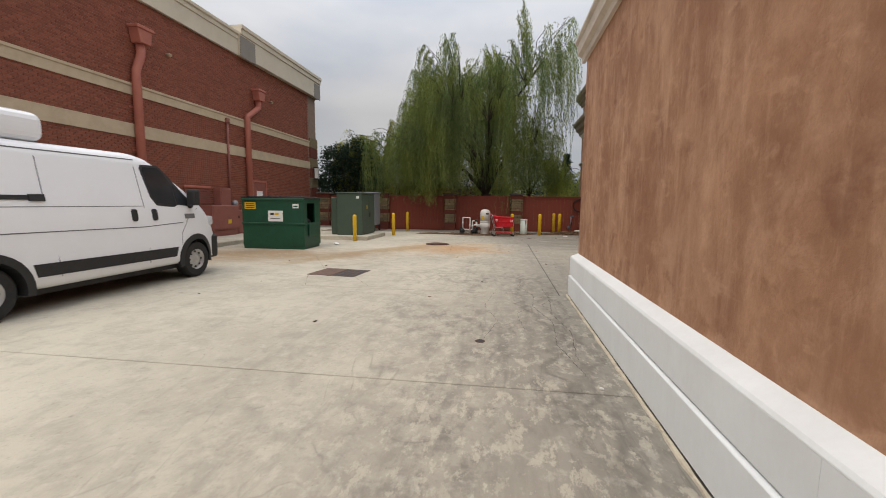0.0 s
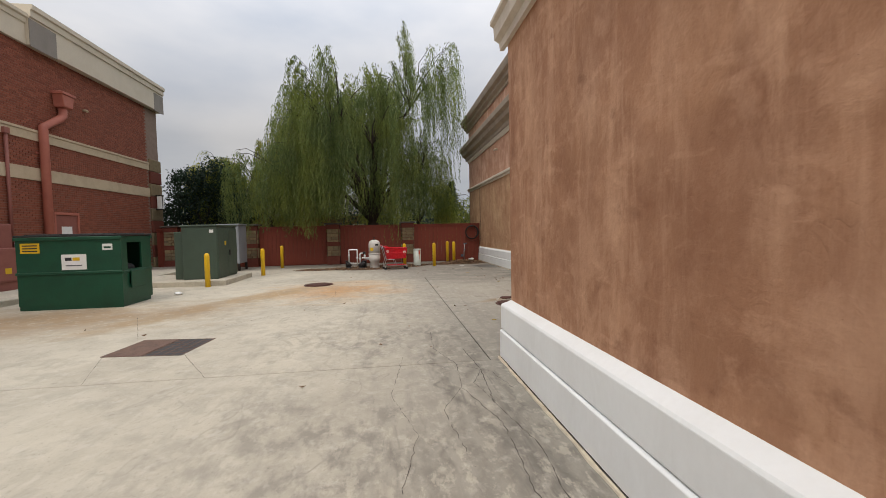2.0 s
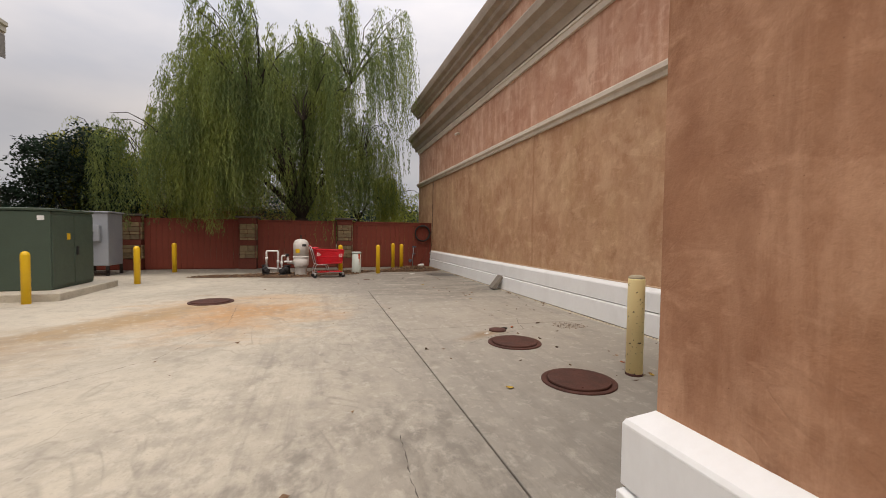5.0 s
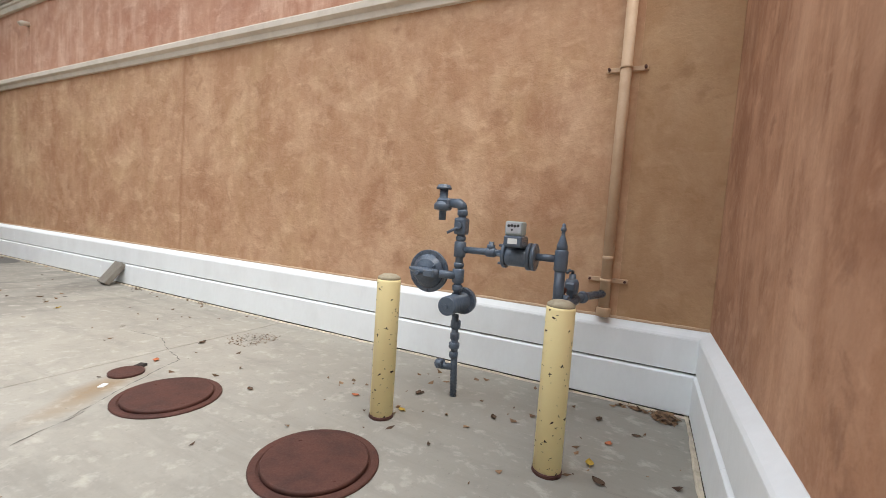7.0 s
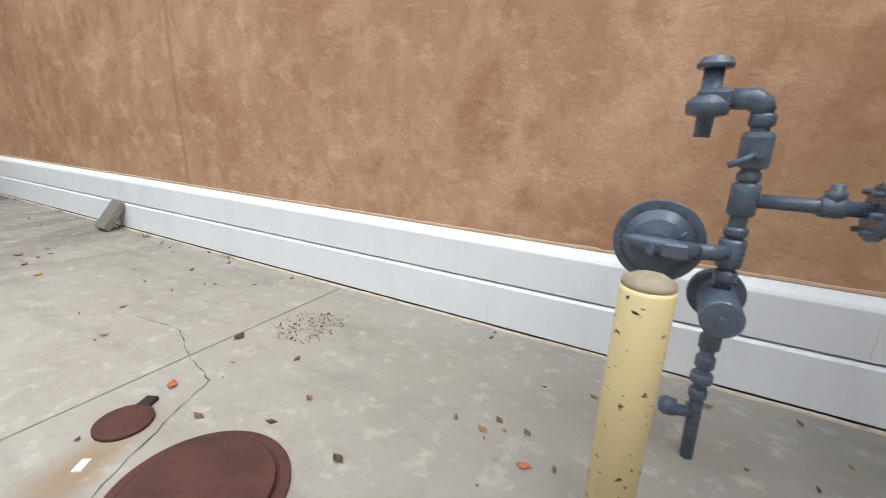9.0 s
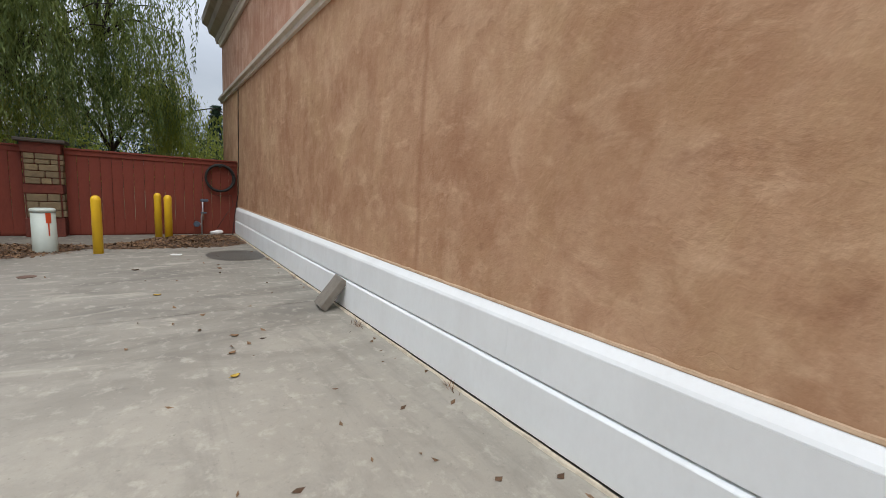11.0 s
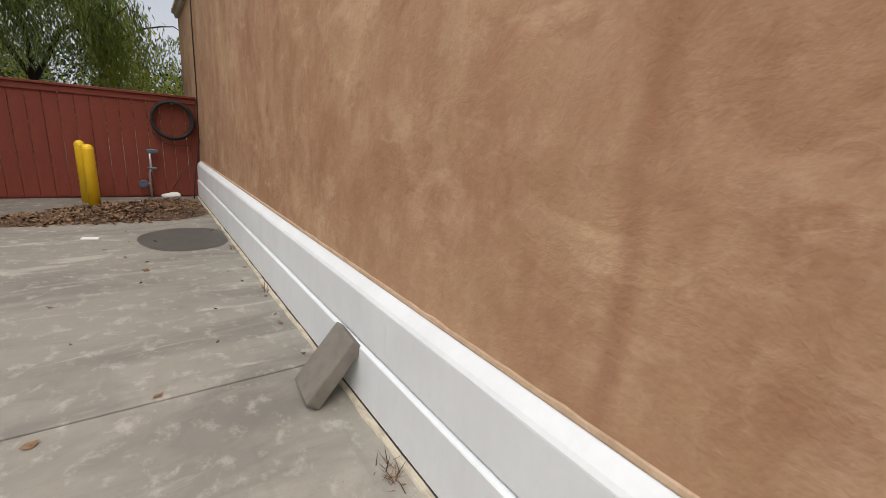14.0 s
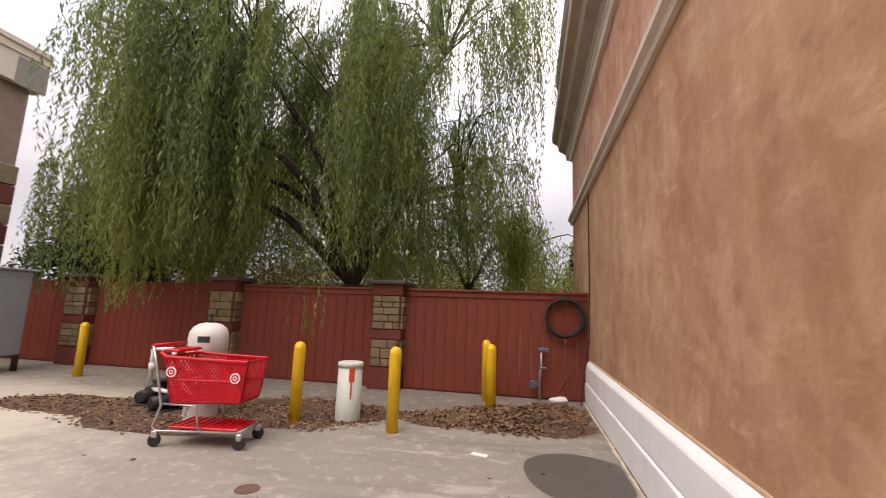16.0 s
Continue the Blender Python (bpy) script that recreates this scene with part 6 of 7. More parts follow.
part("nozzle", tube(bm_new(), [(0, 0, 0), (0.10, 0, -0.01), (0.15, 0, -0.05)], 0.05, 10), M_TRIM, v)
structure("trim_store_walk", box(bm_new(), WX + 0.001, -9.1, -14, 15.2, -0.03, 0.15, 0.02), M_CONC, "raised concrete walk with a kerb along the brick store", "kerb")
structure("trim_store_walk_back", box(bm_new(), WX + 0.001, -8.62, 15.202, 22.9, -0.03, 0.149, 0.02), M_CONC, "raised concrete walk behind the dumpster", "kerb")
jug = thing("water_bottle", pose(-9.0, 21.4, 0.15), "clear blue-grey plastic water jug on the walk", "bottle")
part("jug", lathe(bm_new(), [(0.13, 0), (0.14, 0.02), (0.14, 0.36), (0.10, 0.44), (0.04, 0.48), (0.04, 0.53), (0, 0.53)], 20), M_HEADLAMP, jug)
bag = thing("litter_bag", pose(-5.75, 13.9, 0.03, 0, 0, 30), "small white plastic bag on the concrete", "litter")
bm = bmesh.new()
bmesh.ops.create_icosphere(bm, subdivisions=2, radius=0.085)
for v_ in bm.verts:
    v_.co = Vector((v_.co.x * 1.2, v_.co.y * 0.8, v_.co.z * 0.5)) * (1 + 0.3 * noise.noise(v_.co * 12))
low = min(v_.co.z for v_ in bm.verts)
bmesh.ops.translate(bm, vec=(0, 0, -0.03 - low), verts=bm.verts[:])
part("bag", bm, M_PVC, bag)

rack = thing("low_rail", pose(-8.7, 22.2, 0.15), "low white tubular rail beside the brick store", "rail")
for k in range(3):
    x = -0.45 + 0.45 * k
    part("hoop", tube(bm_new(), [(x, 0, 0), (x, 0, 0.40), (x + 0.04, 0, 0.44), (x + 0.26, 0, 0.44), (x + 0.30, 0, 0.40), (x + 0.30, 0, 0)], 0.022, 8), M_PVC, rack)
tuft_rng = np.random.default_rng(3)
for x, y, nblades in ((4.40, 14.85, 34), (4.44, 13.2, 16), (4.45, 17.4, 18), (4.42, 19.0, 14)):
    t = thing("dry_grass_tuft", pose(x, y, 0.0), "small tuft of dry grass at the foot of the plinth", "weed", "weeds along the plinth")
    b = bm_new()
    for _ in range(nblades):
        a, ln = tuft_rng.uniform(0, 6.28), tuft_rng.uniform(0.04, 0.10)
        p = Vector((tuft_rng.normal(0, 0.02), tuft_rng.normal(0, 0.05), 0.0))
        d = Vector((math.cos(a) * 0.6, math.sin(a) * 0.8, tuft_rng.uniform(0.25, 0.9))).normalized() * ln
        w = Vector((-d.y, d.x, 0)).normalized() * 0.003
        b.faces.new([b.verts.new(v) for v in (p - w, p + w, p + d * 0.6 + w * 0.7, p + d, p + d * 0.6 - w * 0.7)])
    part("blades", b, M_MULCH, t)

# ---- trees and planting beyond the fence ----
def leaf_quads(centres, along, width_dir, length, width):
    """Narrow four-cornered leaves: arrays of centres, directions and sizes."""
    n = len(centres)
    a, w = along * length[:, None], width_dir * width[:, None]
    pts = np.empty((n, 4, 3))
    pts[:, 0], pts[:, 1], pts[:, 2], pts[:, 3] = centres, centres + a * 0.45 + w, centres + a, centres + a * 0.45 - w
    return pts.reshape(-1, 3), (np.arange(n * 4).reshape(n, 4))


def unit_v(v):
    return v / np.linalg.norm(v, axis=-1, keepdims=True).clip(1e-9)


def limb_mesh(curves):
    b = bm_new()
    for pts, r0, r1 in curves:
        tube(b, pts, list(np.linspace(r0, r1, len(pts))), 7, False)
    return b


def bend(p, q, sag, n=6):
    p, q = np.array(p, float), np.array(q, float)
    return [tuple(p + (q - p) * s + np.array((0, 0, sag * math.sin(math.pi * s))) + rng.normal(0, 0.06, 3) * (0 < s < 1)) for s in np.linspace(0, 1, n)]


def willow(at, lobes, per_lobe, strands, floor, mat, label, trunk_r=0.42, leaf=1.0, drop=(1.8, 6.0), tails=()):
    t = thing("willow_tree", pose(*at), label, "tree")
    fork = np.array((0.05, -0.05, 2.1))
    curves = [([(0, 0, -0.1), (0.02, 0.0, 0.5), (0.0, -0.03, 1.3), tuple(fork)], trunk_r * 1.25, trunk_r * 0.8)]
    starts, outs, drops = [], [], []
    for c, r, dense in lobes:
        c, r = np.array(c, float), np.array(r, float)
        hub = c * (0.8, 0.8, 0.8)
        curves.append((bend(fork, hub, 0.9), trunk_r * 0.42, 0.05))
        for _ in range(per_lobe):
            d = unit_v(rng.normal(0, 1, 3))
            d[2] = abs(d[2]) * 1.1 - 0.25
            tip = c + unit_v(d) * r * rng.uniform(0.72, 1.04)
            curves.append((bend(hub, tip, 0.45), 0.03, 0.009))
            k = int(strands * dense * rng.uniform(0.3, 1.7))
            along = rng.uniform(0.45, 1.0, (k, 1))
            starts.append(hub + (tip - hub) * along + rng.normal(0, 0.085, (k, 3)) * (1, 1, 0.8))
            drops += [rng.uniform(0.4, 1.15)] * k
            flat = unit_v((tip - np.array((0, 0, tip[2]))) * (1, 1, 0) + 1e-6)
            outs.append(unit_v(flat + rng.normal(0, 0.4, (k, 3)) * (1, 1, 0)))
    part("trunk", limb_mesh(curves), M_BARK, t, "dark branching trunk and limbs")
    P, O = np.concatenate(starts), np.concatenate(outs)
    ends = [0] * len(P)
    for x, y, top, foot, k in tails:
        P = np.r_[P, rng.normal((x, y, top), (0.16, 0.12, 0.3), (k, 3))]
        O = np.r_[O, unit_v(rng.normal(0, 1, (k, 3)) * (1, 1, 0))]
        ends += [foot + v for v in rng.exponential(0.35, k)]
        drops += [1.0] * k
    n = len(P)
    room = P[:, 2] + at[2] - floor + np.where(rng.uniform(0, 1, n) < 0.04, 0.7, 0.0)
    L = np.minimum(rng.uniform(*drop, n) * np.array(drops), np.maximum(room - rng.exponential(0.45, n), 0.4))
    ends = np.array(ends)
    L = np.where(ends > 0, P[:, 2] - ends, L)
    arc = np.where(ends > 0, 0.12, rng.uniform(0.25, 0.75, n))
    C, A, W, LL, WW, V, F, base = [], [], [], [], [], [], [], 0
    phase = rng.uniform(0, 6.28, n)
    for i in range(n):
        m = max(6, int(L[i] / (0.052 * leaf)))
        s = np.linspace(0, 1, m)
        hang = L[i] * s ** 1.18
        x = P[i] + O[i] * (arc[i] * (1 - np.exp(-3.2 * s)))[:, None] + np.c_[0.06 * np.sin(2.2 * hang + phase[i]), 0.06 * np.cos(1.9 * hang + phase[i]), 0.20 * np.sin(np.pi * np.minimum(3 * s, 1)) - hang]
        C.append(x + rng.normal(0, 0.018, (m, 3)))
        A.append(unit_v(rng.normal(0, 0.34, (m, 3)) * (1, 1, 0.4) + (0, 0, -0.95)))
        W.append(unit_v(np.c_[rng.normal(0, 1, (m, 2)), np.zeros(m)]))
        LL.append(rng.uniform(0.09, 0.15, m) * leaf)
        WW.append(rng.uniform(0.009, 0.015, m) * leaf)
    v, f = leaf_quads(np.concatenate(C), np.concatenate(A), np.concatenate(W), np.concatenate(LL), np.concatenate(WW))
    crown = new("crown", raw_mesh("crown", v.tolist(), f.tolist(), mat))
    crown.parent = t
    tagged(crown, "hanging curtains of narrow green leaves")
    return t


LOBES = [((-2.2, -0.6, 8.3), (2.2, 2.6, 2.0), 1.0), ((2.8, 0.0, 10.5), (2.7, 2.4, 2.7), 0.8), ((0.2, -2.0, 7.6), (2.6, 2.0, 2.0), 0.85), ((3.3, 0.4, 6.0), (1.2, 1.6, 1.7), 0.5),
         ((-2.8, -2.0, 5.8), (2.0, 2.2, 1.6), 0.65), ((0.0, 2.2, 7.5), (2.6, 2.0, 2.2), 0.75), ((-1.6, -3.4, 8.4), (2.2, 1.8, 1.9), 0.85), ((-1.9, -4.3, 6.5), (1.2, 1.3, 1.6), 0.5),
         ((-2.6, -3.3, 7.0), (1.8, 1.8, 1.5), 0.5), ((-4.8, -2.3, 5.0), (2.0, 1.7, 1.0), 0.35), ((0.7, -0.4, 9.0), (1.8, 1.8, 1.7), 0.7), ((1.6, -0.8, 5.0), (2.0, 1.7, 1.3), 0.6)]
willow((-1.0, 25.4, 0), LOBES, 13, 50, 2.3, M_WILLOW, "large weeping willow with hanging green curtains behind the fence", 0.36, 1.25,
       tails=((-2.7, -3.9, 5.2, 1.35, 26), (1.0, -3.9, 4.8, 1.1, 5), (-3.9, -2.9, 4.4, 1.5, 22), (-3.2, -3.3, 4.2, 1.6, 16), (-6.5, -2.9, 4.6, 1.45, 34), (-5.9, -2.7, 4.8, 1.5, 26), (-4.9, -2.8, 4.4, 1.7, 14)))
# low inner foliage of the large willow, added as a small tree of its own
willow((1.7, 27.6, 0), [((0.0, 0.0, 4.4), (2.3, 1.2, 1.2), 1), ((1.9, -0.3, 3.7), (1.6, 1.1, 0.9), 1), ((-2.2, 0.2, 4.0), (1.8, 1.1, 1.1), 1)], 11, 24, 1.0, M_WILLOW2, "low inner yellow-green foliage of the large willow, added as a separate small tree behind the board fence", 0.14, 1.25, (1.4, 3.4))
willow((-6.9, 27.0, 0), [((-0.6, -0.5, 5.7), (2.5, 2.4, 1.8), 1), ((1.9, -0.6, 6.0), (2.2, 2.2, 1.9), 1), ((-2.6, 0.5, 5.0), (2.0, 2.0, 1.6), 1)], 14, 70, 1.2, M_WILLOW2, "smaller yellow-green weeping willow behind the fence", 0.3, 1.25, (2.0, 5.0))


def leaf_tree(at, lobes, count, size, mat, label, name="tree", trunk=0.16, category="tree"):
    t = thing(name, pose(*at), label, category)
    curves = [([(0, 0, -0.1), (0.03, 0, lobes[0][0][2] * 0.5), tuple(np.array(lobes[0][0]) * 0.9)], trunk, trunk * 0.4)]
    for c, r in lobes[1:]:
        curves.append((bend((0, 0, lobes[0][0][2] * 0.4), c, 0.2, 5), trunk * 0.5, 0.02))
    part("trunk", limb_mesh(curves), M_BARK, t)
    C = []
    for c, r in lobes:
        k = count // len(lobes)
        m = max(8, k // 24)
        d = unit_v(rng.normal(0, 1, (m, 3)))
        clump = np.array(c) + d * np.array(r) * rng.uniform(0.55, 1.08, (m, 1))
        C.append(np.repeat(clump, 24, axis=0) + rng.normal(0, 0.17 * max(r), (m * 24, 3)) * (1, 1, 0.7))
    C = np.concatenate(C)
    C = C[C[:, 2] > 0.05]
    n = len(C)
    v, f = leaf_quads(C, unit_v(rng.normal(0, 1, (n, 3)) + (0, 0, -0.3)), unit_v(rng.normal(0, 1, (n, 3))), rng.uniform(0.8, 1.3, n) * size, rng.uniform(0.22, 0.36, n) * size)
    crown = new("crown", raw_mesh("crown", v.tolist(), f.tolist(), mat))
    crown.parent = t
    return t


leaf_tree((-9.9, 26.0, 0), [((0, 0, 3.2), (1.5, 1.4, 1.5)), ((0.5, -0.2, 4.5), (0.9, 0.9, 1.1)), ((-0.9, 0.2, 4.1), (0.9, 0.9, 1.0)), ((1.5, 0.2, 2.8), (1.0, 1.0, 1.2)), ((-1.6, 0, 2.2), (1.0, 1.0, 1.2))], 15000, 0.15, M_DARKLEAF, "dark green bushy tree beside the brick store")
leaf_tree((-5.6, 27.2, 0), [((0, 0, 2.0), (1.9, 1.0, 1.4)), ((-1.8, 0.3, 1.6), (1.4, 0.9, 1.3)), ((2.0, 0.3, 1.9), (1.5, 0.9, 1.2))], 9000, 0.12, M_SHRUB, "shrub with yellow and orange autumn leaves", "shrub", 0.08, "shrub")
leaf_tree((2.6, 29.0, 0), [((0, 0, 2.2), (2.2, 1.2, 1.9)), ((2.4, 0, 1.6), (1.6, 1.2, 1.5)), ((-2.8, 0.2, 2.0), (1.8, 1.0, 1.7))], 6000, 0.13, M_WILLOW2, "yellow-green leafy shrub behind the fence", "shrub", 0.1, "shrub")
leaf_tree((4.6, 36.0, 0), [((0, 0, 2.0), (2.2, 1.4, 1.6)), ((2.6, 0, 1.4), (1.6, 1.2, 1.3)), ((-3.2, 0, 2.3), (2.2, 1.4, 1.9))], 9000, 0.16, M_DARKLEAF, "dark green hedge in the distance", "shrub", 0.1, "shrub")
leaf_tree((-1.0, 33.0, 0), [((0, 0, 1.9), (2.6, 1.2, 1.9)), ((-3.4, 0, 2.4), (2.2, 1.2, 2.5)), ((-7.2, 0, 2.6), (2.4, 1.2, 2.6))], 16000, 0.15, M_DARKLEAF, "dark green hedge under the willow", "shrub", 0.1, "shrub")


def conifer(at, h, label):
    t = thing("conifer", pose(*at), label, "tree")
    part("trunk", tube(bm_new(), [(0, 0, -0.1), (0, 0, h * 0.95)], [0.18, 0.03], 7), M_BARK, t)
    C = []
    for k in range(16):
        z = h * (0.25 + 0.72 * k / 15)
        r = 0.30 * h * (1 - k / 17) * rng.uniform(0.75, 1.15)
        for _ in range(8):
            a = rng.uniform(0, 6.28)
            s = rng.uniform(0.1, 1, (45, 1))
            C.append(np.array((math.cos(a) * r, math.sin(a) * r, -0.12 * r)) * s + (0, 0, z) + rng.normal(0, 0.07, (45, 3)))
    C = np.concatenate(C)
    n = len(C)
    v, f = leaf_quads(C, unit_v(rng.normal(0, 1, (n, 3))), unit_v(rng.normal(0, 1, (n, 3))), rng.uniform(0.2, 0.35, n), rng.uniform(0.03, 0.06, n))
    crown = new("crown", raw_mesh("crown", v.tolist(), f.tolist(), M_DARKLEAF))
    crown.parent = t


conifer((7.4, 51.0, 0), 7.4, "dark pine in the distance beyond the fence")

# distant brick house under the willows
house = thing("brick_house", pose(-9.0, 44.0, 0), "low red-brick house with a grey shingle roof, behind the trees", "house")
part("wall", box(bm_new(), -8, 8, 0, 7, 0, 3.2), M_PIERBRICK, house)
b = bm_new()
extrude_profile(b, [(0.5, 3.18), (0.5, 3.34), (-3.5, 5.6), (-7.5, 3.34), (-7.5, 3.18)], (-8.5, 0, 0), (8.5, 0, 0), (0, -1, 0))
part("roof", b, M_ROOF, house, "grey shingle roof")
for x in (-6, -3, 0, 3, 6):
    w = part("window", box(bm_new(), x - 0.55, x + 0.55, -0.06, -0.002, 0.9, 2.4), M_PANEL, house, "white-framed window")
    part("pane", box(bm_new(), x - 0.46, x + 0.46, -0.075, -0.061, 0.98, 2.32), M_GLASS, w)
# woods closing the distance
C = []
for x in np.arange(-70, 70, 3.2):
    h = rng.uniform(2.6, 5.4)
    m = 60
    clump = np.c_[rng.normal(x, 1.8, m), rng.normal(66, 1.5, m), rng.uniform(0.1, h, m)]
    C.append(np.repeat(clump, 14, axis=0) + rng.normal(0, 0.45, (m * 14, 3)))
C = np.concatenate(C)
n = len(C)
v, f = leaf_quads(C, unit_v(rng.normal(0, 1, (n, 3))), unit_v(rng.normal(0, 1, (n, 3))), rng.uniform(0.4, 0.7, n), rng.uniform(0.12, 0.22, n))
tagged(new("distant_woods", raw_mesh("distant_woods", v.tolist(), f.tolist(), M_DARKLEAF)), "dark green line of distant woods", "woods", kind="stuff")

# ---- leaf litter ----
def litter(name, label, areas, count, thick, size=(0.05, 0.11)):
    """Curled dry leaves and bark chips heaped in overlapping oval areas (x, y, rx, ry, height)."""
    P = []
    for x, y, rx, ry, h, share in areas:
        k = int(count * share)
        a, r = rng.uniform(0, 6.2832, k), np.sqrt(rng.uniform(0, 1, k)) * (1 + 0.16 * np.sin(rng.uniform(0, 6.28) + 3 * rng.uniform(0, 6.28, k)))
        p = np.c_[x + rx * r * np.cos(a), y + ry * r * np.sin(a), h * (1 - np.minimum(r, 1) ** 2) * rng.uniform(0.5, 1.0, k) + rng.uniform(0.004, 0.02, k)]
        P.append(p)
    P = np.concatenate(P)
    P = P[P[:, 0] < QX - 0.06]
    n = len(P)
    al = unit_v(np.c_[rng.normal(0, 1, (n, 2)), rng.normal(0, 0.28, n)])
    up = unit_v(np.c_[rng.normal(0, 0.45, (n, 2)), np.ones(n)])
    wd = unit_v(np.cross(al, up))
    L, Wd = rng.uniform(*size, n), rng.uniform(0.22, 0.42, n)
    a, w = al * L[:, None], wd * (L * Wd)[:, None]
    nrm = np.cross(al, wd) * (0.18 * L)[:, None]
    pts = np.empty((n, 6, 3))
    pts[:, 0], pts[:, 1], pts[:, 2] = P - a / 2, P - w * 0.9 + nrm, P + w * 0.9 + nrm
    pts[:, 3], pts[:, 4], pts[:, 5] = P + a / 2, P, P
    pts[:, :, 2] = np.maximum(pts[:, :, 2], 0.002)
    idx = np.arange(n)[:, None] * 6
    faces = np.concatenate([idx + (0, 1, 3), idx + (0, 3, 2)]).tolist()
    return tagged(new(name, raw_mesh(name, pts.reshape(-1, 3).tolist(), faces, M_MULCH)), label, "leaf litter", kind="stuff")


def bed(name, label, areas):
    b = bm_new()
    for x, y, rx, ry, h, share in areas:
        c = b.verts.new((x, y, h * 0.8 + 0.004))
        rings = []
        for s in (0.35, 0.7, 1.0):
            ring = []
            for k in range(28):
                a = 2 * math.pi * k / 28
                q = s * (1 + 0.12 * math.sin(3 * a + x) + 0.07 * math.sin(7 * a + y))
                ring.append(b.verts.new((min(x + rx * q * math.cos(a), QX - 0.045), y + ry * q * math.sin(a), max(h * 0.8 * (1 - s * s), 0.0) + (0.004 if s < 1 else 0.001))))
            rings.append(ring)
        for k in range(28):
            b.faces.new((c, rings[0][k], rings[0][(k + 1) % 28]))
            for r0, r1 in zip(rings, rings[1:]):
                b.faces.new((r0[k], r1[k], r1[(k + 1) % 28], r0[(k + 1) % 28]))
    for f in b.faces:
        f.smooth = True
    ob = part(name, b, M_MULCHBED)
    return tagged(ob, label, "leaf litter", kind="stuff")


PILE_A = [(3.35, 21.55, 1.05, 0.72, 0.16, 0.6), (2.5, 21.3, 0.75, 0.45, 0.05, 0.2), (3.95, 22.25, 0.5, 0.6, 0.06, 0.2)]
PILE_B = [(0.35, 21.0, 1.15, 0.85, 0.05, 0.42), (-1.3, 20.35, 1.5, 0.88, 0.03, 0.30), (-3.0, 20.25, 1.05, 0.50, 0.02, 0.16), (1.15, 21.2, 0.6, 0.5, 0.03, 0.12)]
bed("leaf_bed", "dark damp soil under the leaf pile by the fence", PILE_A)
litter("leaf_pile", "heap of dry brown leaves and bark against the fence corner", PILE_A, 5600, 0.1, (0.035, 0.11))
bed("leaf_bed", "dark soil bed under leaf litter beside the filter tank", PILE_B)
litter("leaf_pile", "flat spread of brown leaves and bark round the filter tank", PILE_B, 5600, 0.05, (0.025, 0.09))
litter("scattered_leaves", "scattered dry leaves and bits on the concrete", [(3.4, 13.5, 1.0, 6.5, 0, 0.30), (3.6, 8.6, 0.85, 1.4, 0, 0.25), (1.2, 13, 3.2, 7.5, 0, 0.2), (4.38, 14, 0.09, 8.0, 0.01, 0.15), (-4.0, 10, 4.5, 5.0, 0, 0.1)], 170, 0.0, (0.02, 0.085))
litter("corner_leaves", "brown leaves gathered in the plinth corner", [(4.37, 7.15, 0.11, 0.09, 0.035, 0.7), (4.44, 7.35, 0.05, 0.2, 0.01, 0.3)], 120, 0.03, (0.04, 0.09))

def dry_leaf(x, y, size, rz, mat, label):
    """One curled leaf: a pointed blade, folded along its rib and lifted at the tip."""
    t = thing("fallen_leaf", pose(x, y, 0.003, 0, 0, rz), label, "leaf", "fallen leaves on the concrete")
    b, n = bm_new(), 6
    rows = []
    for k in range(n + 1):
        u = k / n
        w = 0.34 * size * math.sin(math.pi * min(0.05 + u * 0.95, 1.0)) ** 0.8 + 0.001
        lift = 0.10 * size * (2 * u - 1) ** 2
        rows.append([b.verts.new((size * (u - 0.5), w * j, lift + 0.22 * size * abs(j) * 0.6)) for j in (-1, 0, 1)])
    for r0, r1 in zip(rows, rows[1:]):
        for j in range(2):
            b.faces.new((r0[j], r0[j + 1], r1[j + 1], r1[j]))
    part("blade", b, mat, t)
    part("stalk", tube(bm_new(), [(-0.5 * size, 0, 0.10 * size), (-0.72 * size, 0.03 * size, 0.05 * size)], 0.0016, 4), mat, t)


M_LEAFYEL = plain("yellow_fallen_leaf", (0.52, 0.36, 0.06), (0.30, 0.17, 0.04), 0.7, scale=30, amount=0.8, bump=0.2)
M_LEAFRED = plain("orange_red_fallen_leaf", (0.48, 0.15, 0.06), (0.30, 0.09, 0.045), 0.7, scale=30, amount=0.8, bump=0.2)
M_LEAFBRN = plain("brown_fallen_leaf", (0.11, 0.065, 0.038), (0.05, 0.03, 0.02), 0.8, scale=30, amount=0.8, bump=0.2)
M_LEAFTAN = plain("tan_fallen_leaf", (0.25, 0.145, 0.075), (0.13, 0.07, 0.035), 0.75, scale=30, amount=0.8, bump=0.2)
